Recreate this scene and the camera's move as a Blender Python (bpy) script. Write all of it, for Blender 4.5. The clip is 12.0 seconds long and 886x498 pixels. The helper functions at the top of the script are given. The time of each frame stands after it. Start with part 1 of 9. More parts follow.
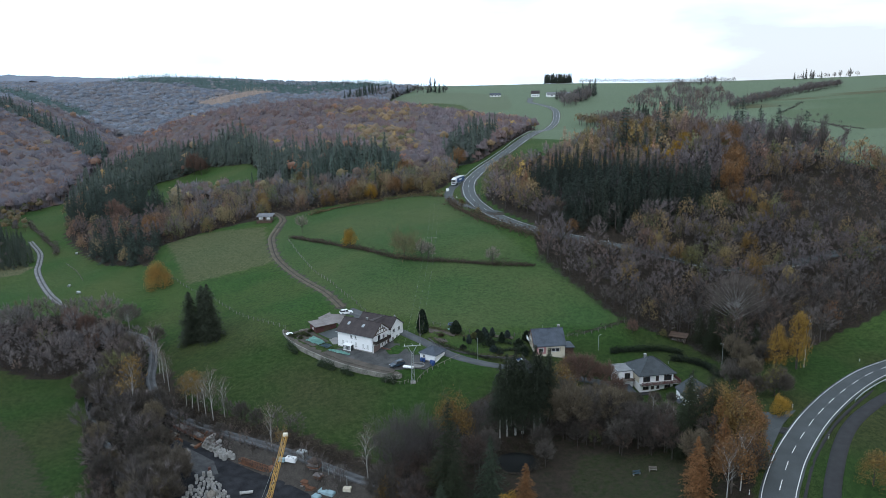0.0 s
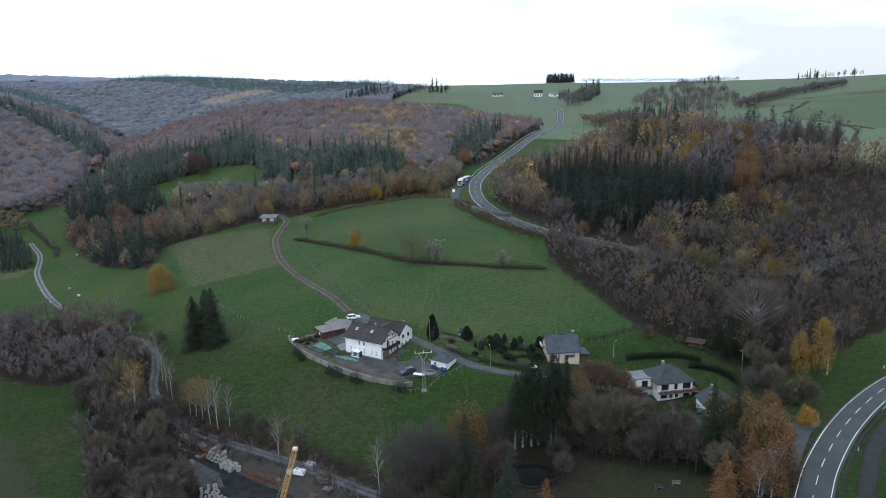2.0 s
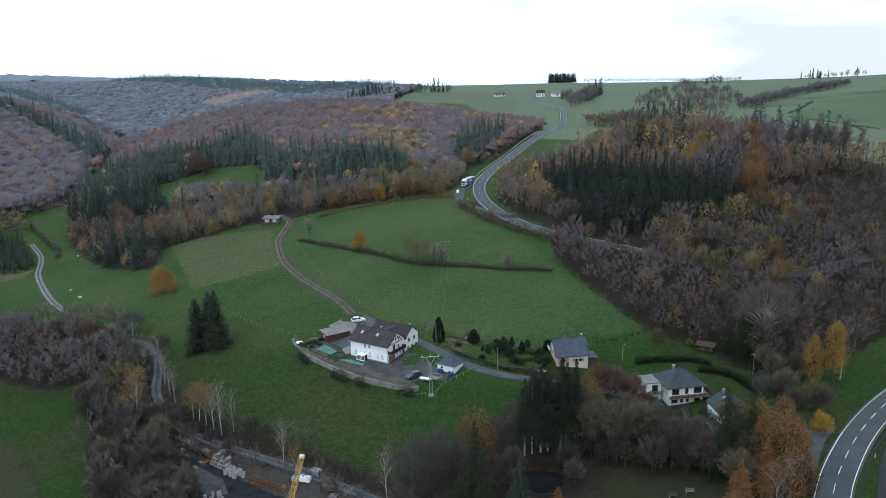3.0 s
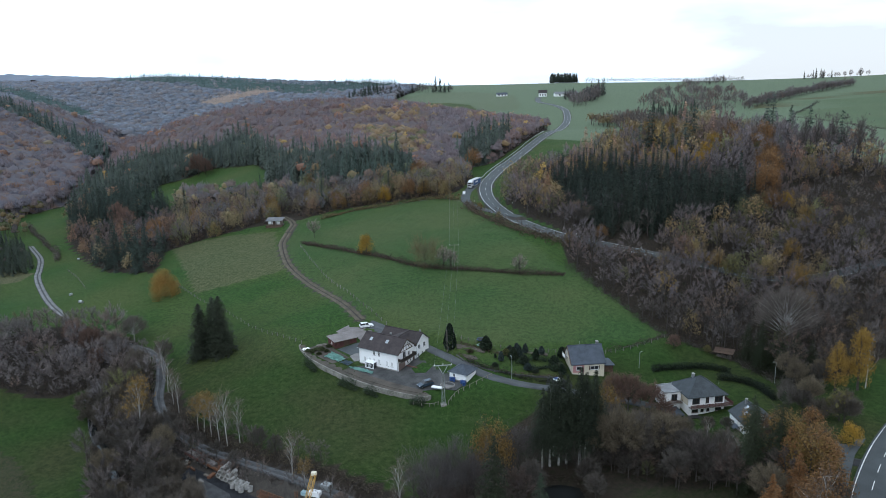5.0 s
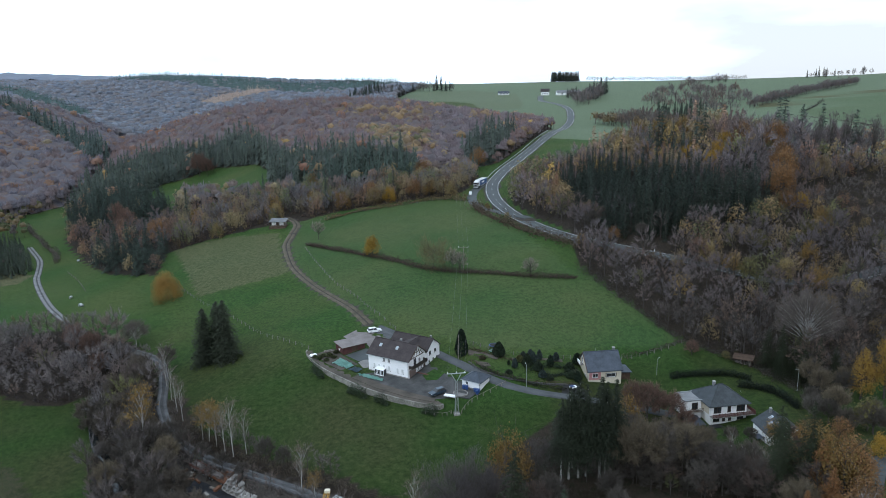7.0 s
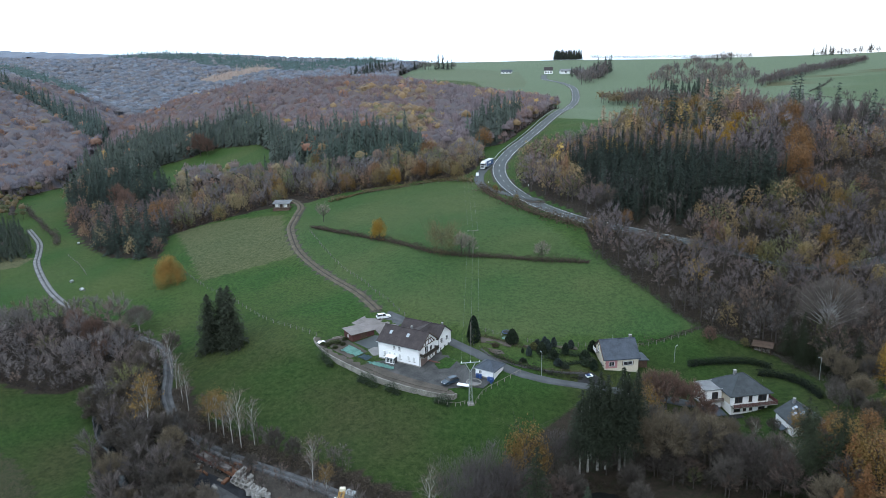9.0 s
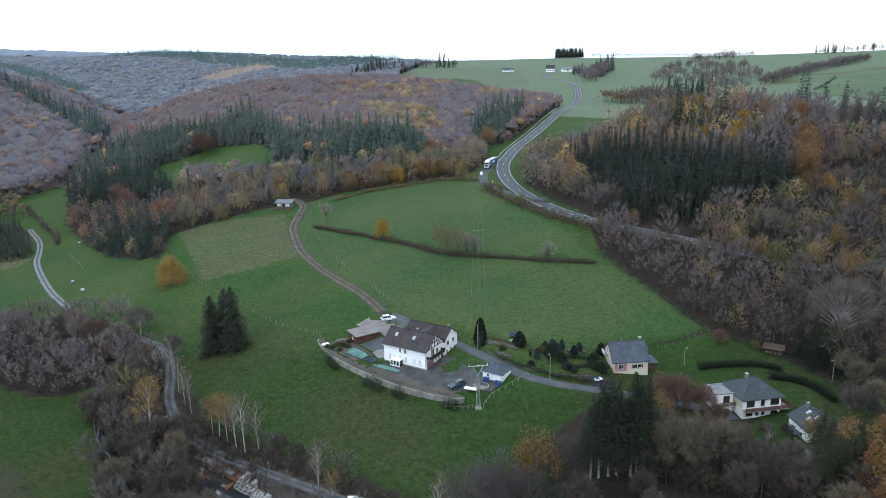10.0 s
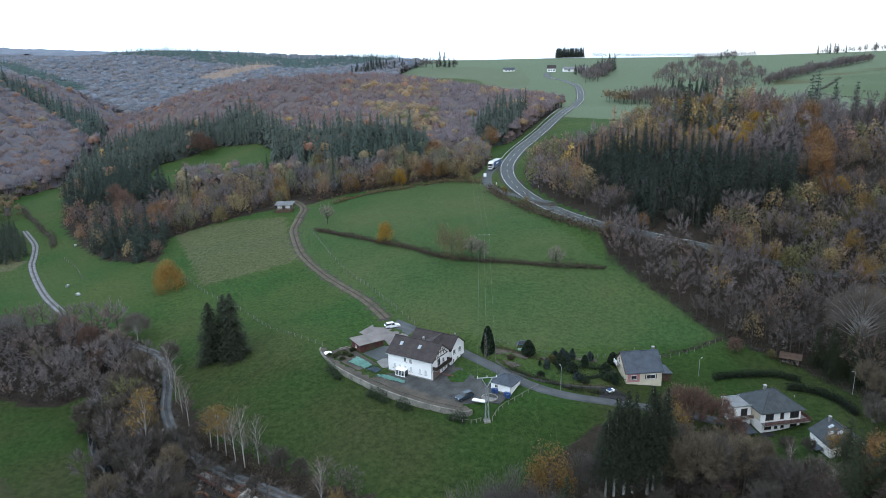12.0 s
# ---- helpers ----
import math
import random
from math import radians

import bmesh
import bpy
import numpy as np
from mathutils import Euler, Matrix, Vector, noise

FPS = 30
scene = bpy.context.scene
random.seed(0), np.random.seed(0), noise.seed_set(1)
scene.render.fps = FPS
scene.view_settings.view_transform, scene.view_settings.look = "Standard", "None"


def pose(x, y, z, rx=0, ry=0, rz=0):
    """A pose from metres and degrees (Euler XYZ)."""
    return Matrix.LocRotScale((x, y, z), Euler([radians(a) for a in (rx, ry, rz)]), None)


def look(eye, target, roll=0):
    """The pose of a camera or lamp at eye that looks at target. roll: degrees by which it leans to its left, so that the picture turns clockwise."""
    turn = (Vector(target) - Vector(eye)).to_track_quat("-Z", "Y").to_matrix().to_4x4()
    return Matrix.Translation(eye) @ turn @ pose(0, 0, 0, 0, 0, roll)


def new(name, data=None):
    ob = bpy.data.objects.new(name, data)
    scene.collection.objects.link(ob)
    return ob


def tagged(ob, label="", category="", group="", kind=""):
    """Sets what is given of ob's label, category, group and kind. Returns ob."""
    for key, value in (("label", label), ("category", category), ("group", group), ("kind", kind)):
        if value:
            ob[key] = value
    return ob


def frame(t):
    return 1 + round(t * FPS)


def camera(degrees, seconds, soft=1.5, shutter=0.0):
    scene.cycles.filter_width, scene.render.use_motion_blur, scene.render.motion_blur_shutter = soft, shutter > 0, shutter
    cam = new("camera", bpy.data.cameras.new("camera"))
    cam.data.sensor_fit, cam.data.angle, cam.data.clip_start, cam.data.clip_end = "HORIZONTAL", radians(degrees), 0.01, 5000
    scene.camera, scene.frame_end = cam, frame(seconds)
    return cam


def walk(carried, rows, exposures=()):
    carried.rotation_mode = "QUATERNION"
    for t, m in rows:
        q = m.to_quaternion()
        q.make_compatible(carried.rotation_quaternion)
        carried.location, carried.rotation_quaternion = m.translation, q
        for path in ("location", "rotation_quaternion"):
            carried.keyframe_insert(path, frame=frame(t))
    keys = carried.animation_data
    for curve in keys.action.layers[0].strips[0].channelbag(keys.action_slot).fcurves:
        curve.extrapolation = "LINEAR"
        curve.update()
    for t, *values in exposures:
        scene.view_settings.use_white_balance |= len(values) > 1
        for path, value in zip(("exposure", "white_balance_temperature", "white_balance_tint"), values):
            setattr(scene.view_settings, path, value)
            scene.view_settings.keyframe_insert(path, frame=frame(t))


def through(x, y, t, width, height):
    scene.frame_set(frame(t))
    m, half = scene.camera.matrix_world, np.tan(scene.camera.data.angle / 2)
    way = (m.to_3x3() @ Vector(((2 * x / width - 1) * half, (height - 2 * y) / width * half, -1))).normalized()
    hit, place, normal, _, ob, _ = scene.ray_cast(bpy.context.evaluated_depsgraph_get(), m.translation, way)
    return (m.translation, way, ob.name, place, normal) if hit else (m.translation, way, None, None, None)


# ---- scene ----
cam = camera(64.0, 12.0, soft=0.8)
PATH = [
    (0, (0.75, -0.055, 75.081), (0.735, 1.895, 74.638), -1.1),
    (0.5, (0.0, 1.432, 75.041), (-0.014, 3.383, 74.598), -1.1),
    (1, (-0.759, 2.97, 74.983), (-0.774, 4.921, 74.54), -1.1),
    (1.5, (-1.518, 4.478, 74.953), (-1.533, 6.428, 74.51), -1.1),
    (2, (-2.332, 5.995, 74.928), (-2.348, 7.945, 74.484), -1.1),
    (2.5, (-3.188, 7.456, 74.913), (-3.205, 9.406, 74.469), -1.1),
    (3, (-4.02, 8.945, 74.913), (-4.038, 10.895, 74.469), -1.1),
    (5, (-7.373, 14.917, 74.844), (-7.39, 16.867, 74.4), -1.1),
    (5.5, (-8.223, 16.437, 74.852), (-8.239, 18.387, 74.408), -1.1),
    (6, (-9.068, 17.966, 74.863), (-9.084, 19.916, 74.418), -1.1),
    (6.5, (-9.93, 19.438, 74.849), (-9.945, 21.388, 74.404), -1.1),
    (8.5, (-13.169, 25.332, 74.836), (-13.185, 27.272, 74.351), -1.1),
    (9, (-13.982, 26.863, 74.87), (-13.998, 28.798, 74.367), -1.1),
    (9.5, (-14.825, 28.377, 74.896), (-14.841, 30.312, 74.388), -1.1),
    (10, (-15.572, 29.854, 74.887), (-15.589, 31.788, 74.379), -1.1),
    (10.5, (-16.203, 31.397, 74.886), (-16.219, 33.332, 74.378), -1.0),
    (11, (-16.699, 32.98, 74.9), (-16.716, 34.914, 74.392), -1.0),
    (11.5, (-17.143, 34.604, 74.906), (-17.159, 36.538, 74.398), -1.0),
    (12, (-17.54, 36.198, 74.929), (-17.554, 38.132, 74.42), -1.0),
]
walk(cam, [(t, look(eye, aim, lean)) for t, eye, aim, lean in PATH], [(0, 0.06), (6.5, 0.06), (8.6, 0.36), (9.6, 0.45), (11.2, 0.45), (12, 0.36)])


# ---------------------------------------------------------------- world and sun
world = bpy.data.worlds.new("overcast_sky")
scene.world = world
world.use_nodes = True
wn, wl = world.node_tree.nodes, world.node_tree.links
wn.clear()
w_out, w_bg = wn.new("ShaderNodeOutputWorld"), wn.new("ShaderNodeBackground")
sky = wn.new("ShaderNodeTexSky")
sky.sky_type, sky.sun_disc = "NISHITA", False
sky.sun_elevation, sky.sun_rotation = radians(47), radians(207)
sky_dim = wn.new("ShaderNodeVectorMath")
sky_dim.operation = "SCALE"
sky_dim.inputs["Scale"].default_value = 0.1
w_co, w_map = wn.new("ShaderNodeTexCoord"), wn.new("ShaderNodeMapping")
w_map.inputs["Scale"].default_value = (1.6, 1.6, 6.5)
w_noise = wn.new("ShaderNodeTexNoise")
w_noise.inputs["Scale"].default_value, w_noise.inputs["Detail"].default_value = 1.8, 6.0
w_sep = wn.new("ShaderNodeSeparateXYZ")
w_add = wn.new("ShaderNodeMath")
w_add.operation = "MULTIPLY_ADD"
w_add.inputs[1].default_value = 0.44
w_ramp = wn.new("ShaderNodeValToRGB")
w_ramp.color_ramp.elements[0].position, w_ramp.color_ramp.elements[0].color = 0.57, (0.80, 1.0, 1.24, 1)
w_ramp.color_ramp.elements[1].position, w_ramp.color_ramp.elements[1].color = 0.73, (0.58, 0.64, 0.71, 1)
w_mix = wn.new("ShaderNodeMix")
w_mix.data_type = "RGBA"
w_mix.inputs["Factor"].default_value = 0.9
wl.new(w_co.outputs["Generated"], w_map.inputs["Vector"])
wl.new(w_map.outputs["Vector"], w_noise.inputs["Vector"])
wl.new(w_co.outputs["Generated"], w_sep.inputs["Vector"])
wl.new(w_sep.outputs["X"], w_add.inputs[0])
wl.new(w_noise.outputs["Fac"], w_add.inputs[2])
wl.new(w_add.outputs[0], w_ramp.inputs["Fac"])
wl.new(sky.outputs["Color"], sky_dim.inputs[0])
wl.new(sky_dim.outputs["Vector"], w_mix.inputs["A"])
wl.new(w_ramp.outputs["Color"], w_mix.inputs["B"])
wl.new(w_mix.outputs["Result"], w_bg.inputs["Color"])
w_bg.inputs["Strength"].default_value = 1.4
wl.new(w_bg.outputs["Background"], w_out.inputs["Surface"])

sun_data = bpy.data.lights.new("sun", "SUN")
sun_data.energy, sun_data.angle, sun_data.color = 0.6, radians(40), (1.0, 0.97, 0.93)
sun = new("sun", sun_data)
sun.matrix_world = look((-160, -120, 380), (0, 200, 0))


# ---------------------------------------------------------------- materials
def nodes_of(name):
    m = bpy.data.materials.new(name)
    m.use_nodes = True
    return m, m.node_tree.nodes, m.node_tree.links, m.node_tree.nodes["Principled BSDF"]


def surface(name, dark, light, scale=1.0, rough=0.8, metal=0.0, bump=0.2, spots=None, fine=9.0, spec=0.3, vary=0.12):
    """A weathered surface: two colours mixed by coarse and fine noise in metres, slight relief, a little variation from piece to piece."""
    m, n, l, b = nodes_of(name)
    co = n.new("ShaderNodeTexCoord")
    n1, n2 = n.new("ShaderNodeTexNoise"), n.new("ShaderNodeTexNoise")
    n1.inputs["Scale"].default_value, n1.inputs["Detail"].default_value = scale, 5.0
    n2.inputs["Scale"].default_value, n2.inputs["Detail"].default_value = scale * fine, 3.0
    both = n.new("ShaderNodeMath")
    both.operation = "MULTIPLY_ADD"
    both.inputs[1].default_value, both.use_clamp = 0.45, True
    half = n.new("ShaderNodeMath")
    half.operation, half.inputs[1].default_value = "MULTIPLY", 0.55
    ramp = n.new("ShaderNodeValToRGB")
    ramp.color_ramp.elements[0].position, ramp.color_ramp.elements[0].color = 0.36, (*dark, 1)
    ramp.color_ramp.elements[1].position, ramp.color_ramp.elements[1].color = 0.64, (*light, 1)
    info = n.new("ShaderNodeObjectInfo")
    hsv = n.new("ShaderNodeHueSaturation")
    span = n.new("ShaderNodeMapRange")
    span.inputs["To Min"].default_value, span.inputs["To Max"].default_value = 1 - vary, 1 + vary
    l.new(co.outputs["Object"], n1.inputs["Vector"]), l.new(co.outputs["Object"], n2.inputs["Vector"])
    l.new(n1.outputs["Fac"], half.inputs[0]), l.new(n2.outputs["Fac"], both.inputs[0]), l.new(half.outputs[0], both.inputs[2])
    l.new(both.outputs[0], ramp.inputs["Fac"])
    l.new(info.outputs["Random"], span.inputs["Value"]), l.new(span.outputs[0], hsv.inputs["Value"])
    l.new(ramp.outputs["Color"], hsv.inputs["Color"]), l.new(hsv.outputs["Color"], b.inputs["Base Color"])
    b.inputs["Roughness"].default_value, b.inputs["Metallic"].default_value = rough, metal
    b.inputs["Specular IOR Level"].default_value = spec
    if bump:
        bp = n.new("ShaderNodeBump")
        bp.inputs["Strength"].default_value, bp.inputs["Distance"].default_value = bump, 0.03
        l.new(n2.outputs["Fac"], bp.inputs["Height"]), l.new(bp.outputs["Normal"], b.inputs["Normal"])
    return m


def foliage(name, rough=0.75, low=0.6, high=1.4, relief=0.7, haze_sheen=0.0, mix=0.14, through=0.25):
    """Leaves, needles and twigs, in the tint of each plant, uneven within a crown."""
    m, n, l, b = nodes_of(name)
    tint, info, co = n.new("ShaderNodeAttribute"), n.new("ShaderNodeObjectInfo"), n.new("ShaderNodeNewGeometry")
    tint.attribute_name = "tint"
    hsv = n.new("ShaderNodeHueSaturation")
    a, c, d = n.new("ShaderNodeMapRange"), n.new("ShaderNodeMapRange"), n.new("ShaderNodeMath")
    a.inputs["To Min"].default_value, a.inputs["To Max"].default_value = 0.8, 1.2
    c.inputs["To Min"].default_value, c.inputs["To Max"].default_value = 1 - mix, 1 + mix
    d.operation = "MULTIPLY"
    l.new(info.outputs["Random"], a.inputs["Value"]), l.new(co.outputs["Random Per Island"], c.inputs["Value"])
    l.new(a.outputs[0], d.inputs[0]), l.new(c.outputs[0], d.inputs[1])
    tc, grain, e, g = n.new("ShaderNodeTexCoord"), n.new("ShaderNodeTexNoise"), n.new("ShaderNodeMapRange"), n.new("ShaderNodeMath")
    grain.inputs["Scale"].default_value, grain.inputs["Detail"].default_value = 1.6, 5.0
    e.inputs["From Min"].default_value, e.inputs["From Max"].default_value = 0.32, 0.68
    e.inputs["To Min"].default_value, e.inputs["To Max"].default_value = low, high
    g.operation = "MULTIPLY"
    l.new(tc.outputs["Object"], grain.inputs["Vector"]), l.new(grain.outputs["Fac"], e.inputs["Value"])
    l.new(d.outputs[0], g.inputs[0]), l.new(e.outputs[0], g.inputs[1])
    bp = n.new("ShaderNodeBump")
    bp.inputs["Strength"].default_value, bp.inputs["Distance"].default_value = relief, 0.5
    l.new(grain.outputs["Fac"], bp.inputs["Height"]), l.new(bp.outputs["Normal"], b.inputs["Normal"])
    l.new(g.outputs[0], hsv.inputs["Value"]), l.new(tint.outputs["Color"], hsv.inputs["Color"])
    l.new(hsv.outputs["Color"], b.inputs["Base Color"])
    b.inputs["Roughness"].default_value, b.inputs["Specular IOR Level"].default_value = rough, 0.15
    b.inputs["Sheen Weight"].default_value, b.inputs["Sheen Roughness"].default_value = haze_sheen, 0.6
    thin, both = n.new("ShaderNodeBsdfTranslucent"), n.new("ShaderNodeMixShader")
    both.inputs["Fac"].default_value = through
    l.new(hsv.outputs["Color"], thin.inputs["Color"])
    l.new(b.outputs[0], both.inputs[1]), l.new(thin.outputs[0], both.inputs[2])
    l.new(both.outputs[0], n["Material Output"].inputs["Surface"])
    return m


def ground_material():
    """Meadow, dry stubble grass, leaf litter and bare soil, laid out by the ground's own cover; haze and some shade are
    mixed into the grass colours.
    """
    m, n, l, b = nodes_of("ground_cover")
    co, cover, sep = n.new("ShaderNodeTexCoord"), n.new("ShaderNodeAttribute"), n.new("ShaderNodeSeparateColor")
    cover.attribute_name = "cover"
    l.new(cover.outputs["Color"], sep.inputs["Color"])

    def noise_at(scale, detail=4.0, stretch=(1, 1, 1)):
        mp, t = n.new("ShaderNodeMapping"), n.new("ShaderNodeTexNoise")
        mp.inputs["Scale"].default_value = stretch
        t.inputs["Scale"].default_value, t.inputs["Detail"].default_value = scale, detail
        l.new(co.outputs["Object"], mp.inputs["Vector"]), l.new(mp.outputs["Vector"], t.inputs["Vector"])
        return t.outputs["Fac"]

    def ramp(fac, stops):
        r = n.new("ShaderNodeValToRGB")
        while len(r.color_ramp.elements) < len(stops):
            r.color_ramp.elements.new(0.5)
        for e, (p, c) in zip(r.color_ramp.elements, stops):
            e.position, e.color = p, (*c, 1)
        l.new(fac, r.inputs["Fac"])
        return r.outputs["Color"]

    def mixed(fac, a_out, b_out):
        x = n.new("ShaderNodeMix")
        x.data_type = "RGBA"
        l.new(fac, x.inputs["Factor"]), l.new(a_out, x.inputs["A"]), l.new(b_out, x.inputs["B"])
        return x.outputs["Result"]

    def edge(fac, wiggle):
        """A mask with a ragged border."""
        s, g = n.new("ShaderNodeMath"), n.new("ShaderNodeMapRange")
        s.operation = "MULTIPLY_ADD"
        s.inputs[1].default_value = 0.5
        l.new(wiggle, s.inputs[0]), l.new(fac, s.inputs[2])
        g.inputs["From Min"].default_value, g.inputs["From Max"].default_value = 0.58, 0.92
        l.new(s.outputs[0], g.inputs["Value"])
        return g.outputs[0]

    big, mid, small = noise_at(0.030, 6.0), noise_at(0.9, 8.0), noise_at(5.0, 8.0)
    blend = n.new("ShaderNodeMath")
    blend.operation, blend.inputs[1].default_value = "MULTIPLY_ADD", 0.70
    l.new(small, blend.inputs[0])
    half = n.new("ShaderNodeMath")
    half.operation, half.inputs[1].default_value = "MULTIPLY", 0.30
    l.new(mid, half.inputs[0]), l.new(half.outputs[0], blend.inputs[2])
    drift = n.new("ShaderNodeMapRange")
    drift.inputs["From Min"].default_value, drift.inputs["From Max"].default_value = 0.36, 0.64
    l.new(big, drift.inputs["Value"])
    grass = mixed(drift.outputs[0], ramp(blend.outputs[0], [(0.43, (0.014, 0.036, 0.009)), (0.57, (0.040, 0.086, 0.021))]),
                  ramp(blend.outputs[0], [(0.43, (0.026, 0.043, 0.012)), (0.57, (0.071, 0.096, 0.030))]))
    grass_tone = n.new("ShaderNodeAttribute")
    grass_tone.attribute_name = "grass_tone"
    lie_of = n.new("ShaderNodeSeparateColor")
    l.new(grass_tone.outputs["Color"], lie_of.inputs["Color"])
    # paler grey-green grass that stands in for distance haze
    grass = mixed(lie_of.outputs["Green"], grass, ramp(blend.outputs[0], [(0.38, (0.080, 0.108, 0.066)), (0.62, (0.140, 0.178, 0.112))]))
    pasture = mixed(drift.outputs[0], ramp(blend.outputs[0], [(0.43, (0.010, 0.025, 0.006)), (0.57, (0.032, 0.062, 0.0145))]),
                    ramp(blend.outputs[0], [(0.43, (0.016, 0.022, 0.008)), (0.57, (0.050, 0.058, 0.020))]))
    grass = mixed(lie_of.outputs["Red"], grass, pasture)
    straw = ramp(blend.outputs[0], [(0.42, (0.036, 0.046, 0.020)), (0.58, (0.128, 0.118, 0.066))])
    litter = ramp(blend.outputs[0], [(0.38, (0.014, 0.012, 0.010)), (0.62, (0.045, 0.035, 0.026))])
    soil = ramp(blend.outputs[0], [(0.36, (0.030, 0.027, 0.024)), (0.64, (0.082, 0.072, 0.062))])
    c = mixed(edge(sep.outputs["Green"], blend.outputs[0]), grass, straw)
    c = mixed(edge(sep.outputs["Red"], mid), c, litter)
    c = mixed(edge(sep.outputs["Blue"], mid), c, soil)
    l.new(c, b.inputs["Base Color"])
    b.inputs["Roughness"].default_value, b.inputs["Specular IOR Level"].default_value = 0.95, 0.1
    bp = n.new("ShaderNodeBump")
    bp.inputs["Strength"].default_value, bp.inputs["Distance"].default_value = 0.35, 0.2
    l.new(small, bp.inputs["Height"]), l.new(bp.outputs["Normal"], b.inputs["Normal"])
    return m


GROUND = ground_material()
LEAF = foliage("foliage")
# Far canopies get a little sheen that veils them like haze.
CANOPY = foliage("twig_canopy", 0.85, 0.9, 1.1, 0.12, 0.12, 0.06, 0.45)
BARK = surface("bark", (0.034, 0.029, 0.025), (0.088, 0.075, 0.065), 1.5, 0.9)
BIRCH_BARK = surface("birch_bark", (0.20, 0.19, 0.18), (0.55, 0.53, 0.50), 1.2, 0.8)
ASPHALT = surface("asphalt", (0.046, 0.053, 0.055), (0.072, 0.082, 0.084), 0.25, 0.75, bump=0.1, fine=30)
ASPHALT_DARK = surface("asphalt_dark", (0.012, 0.012, 0.013), (0.026, 0.027, 0.028), 0.5, 0.7, bump=0.1, fine=25)
PAINT = surface("road_paint", (0.55, 0.55, 0.53), (0.75, 0.75, 0.73), 0.8, 0.6)
PIPE = surface("pale_concrete", (0.24, 0.235, 0.22), (0.46, 0.45, 0.43), 0.9, 0.9, bump=0.3, fine=8)
YARD_ASPHALT = surface("worn_yard_asphalt", (0.030, 0.031, 0.032), (0.088, 0.088, 0.085), 0.35, 0.8, bump=0.2, fine=9)
LANE_ASPHALT = surface("pale_lane_asphalt", (0.042, 0.046, 0.048), (0.08, 0.086, 0.09), 0.3, 0.8, bump=0.1, fine=20)
STAINED = surface("stained_concrete", (0.085, 0.08, 0.068), (0.29, 0.275, 0.24), 0.45, 0.9, bump=0.4, fine=7)
LANE = surface("lane_gravel", (0.03, 0.03, 0.031), (0.085, 0.086, 0.087), 0.5, 0.9, bump=0.5, fine=12)
WIRE = surface("weathered_wire", (0.10, 0.105, 0.105), (0.18, 0.185, 0.185), 1.0, 0.6, 0.3)
GRAVEL = surface("gravel", (0.11, 0.11, 0.11), (0.23, 0.23, 0.23), 0.5, 0.9, bump=0.5, fine=12)
WHEEL_GRAVEL = surface("wheel_track_gravel", (0.06, 0.062, 0.064), (0.13, 0.132, 0.135), 0.5, 0.9, bump=0.5, fine=12)
DIRT = surface("track_dirt", (0.045, 0.04, 0.033), (0.10, 0.085, 0.07), 0.35, 0.95, bump=0.4, fine=10)
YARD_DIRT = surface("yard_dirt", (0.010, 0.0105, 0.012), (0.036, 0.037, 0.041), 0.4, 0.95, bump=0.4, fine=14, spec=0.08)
WATER = surface("water", (0.008, 0.010, 0.010), (0.016, 0.018, 0.018), 0.4, 0.08, bump=0.25, spec=0.2)
POND = surface("pond_water", (0.006, 0.007, 0.007), (0.012, 0.013, 0.012), 0.4, 0.3, bump=0.5, spec=0.12)
DARK_WOOD = surface("dark_stained_boards", (0.02, 0.016, 0.013), (0.048, 0.037, 0.03), 1.2, 0.7)
TRACK_EARTH = surface("track_earth", (0.052, 0.048, 0.030), (0.125, 0.102, 0.074), 0.4, 0.95, bump=0.4, fine=8)
WHITE = surface("white_render", (0.82, 0.82, 0.81), (0.92, 0.92, 0.915), 0.25, 0.85, bump=0.1, fine=14)
CREAM = surface("cream_render", (0.50, 0.45, 0.35), (0.66, 0.60, 0.48), 0.3, 0.85, bump=0.1)
ROOF_BROWN = surface("brown_roof_tiles", (0.026, 0.021, 0.021), (0.060, 0.047, 0.046), 0.6, 0.75, fine=6)
ROOF_SLATE = surface("grey_slate", (0.034, 0.043, 0.056), (0.070, 0.085, 0.108), 0.6, 0.6, fine=6)
ROOF_DARK = surface("dark_slate", (0.022, 0.028, 0.031), (0.050, 0.058, 0.064), 0.6, 0.6, fine=6)
ROOF_GREY = surface("fibre_cement", (0.11, 0.115, 0.12), (0.20, 0.205, 0.21), 0.5, 0.8)
ROOF_PALE = surface("pale_roofing_felt", (0.13, 0.115, 0.11), (0.21, 0.19, 0.18), 0.4, 0.85)
RED_WOOD = surface("red_stained_boards", (0.065, 0.026, 0.024), (0.115, 0.048, 0.043), 1.0, 0.7)
BROWN_WOOD = surface("brown_wood", (0.045, 0.028, 0.02), (0.10, 0.065, 0.045), 1.2, 0.7)
FENCE_WOOD = surface("old_fence_wood", (0.11, 0.10, 0.085), (0.25, 0.23, 0.20), 1.5, 0.85)
GREY_WOOD = surface("weathered_wood", (0.12, 0.105, 0.09), (0.26, 0.235, 0.20), 1.5, 0.85)
CONCRETE = surface("concrete", (0.13, 0.125, 0.115), (0.30, 0.285, 0.26), 0.6, 0.9, bump=0.3, fine=8)
PAVING = surface("grey_paving", (0.14, 0.135, 0.13), (0.23, 0.22, 0.21), 0.5, 0.85, fine=10)
STEEL = surface("galvanised_steel", (0.30, 0.32, 0.32), (0.45, 0.47, 0.47), 1.5, 0.45, 0.6)
GLASS = surface("dark_window_glass", (0.02, 0.022, 0.025), (0.04, 0.043, 0.048), 1.0, 0.1, bump=0, spec=0.6)
YELLOW = surface("crane_yellow", (0.42, 0.24, 0.06), (0.60, 0.36, 0.10), 1.2, 0.6)
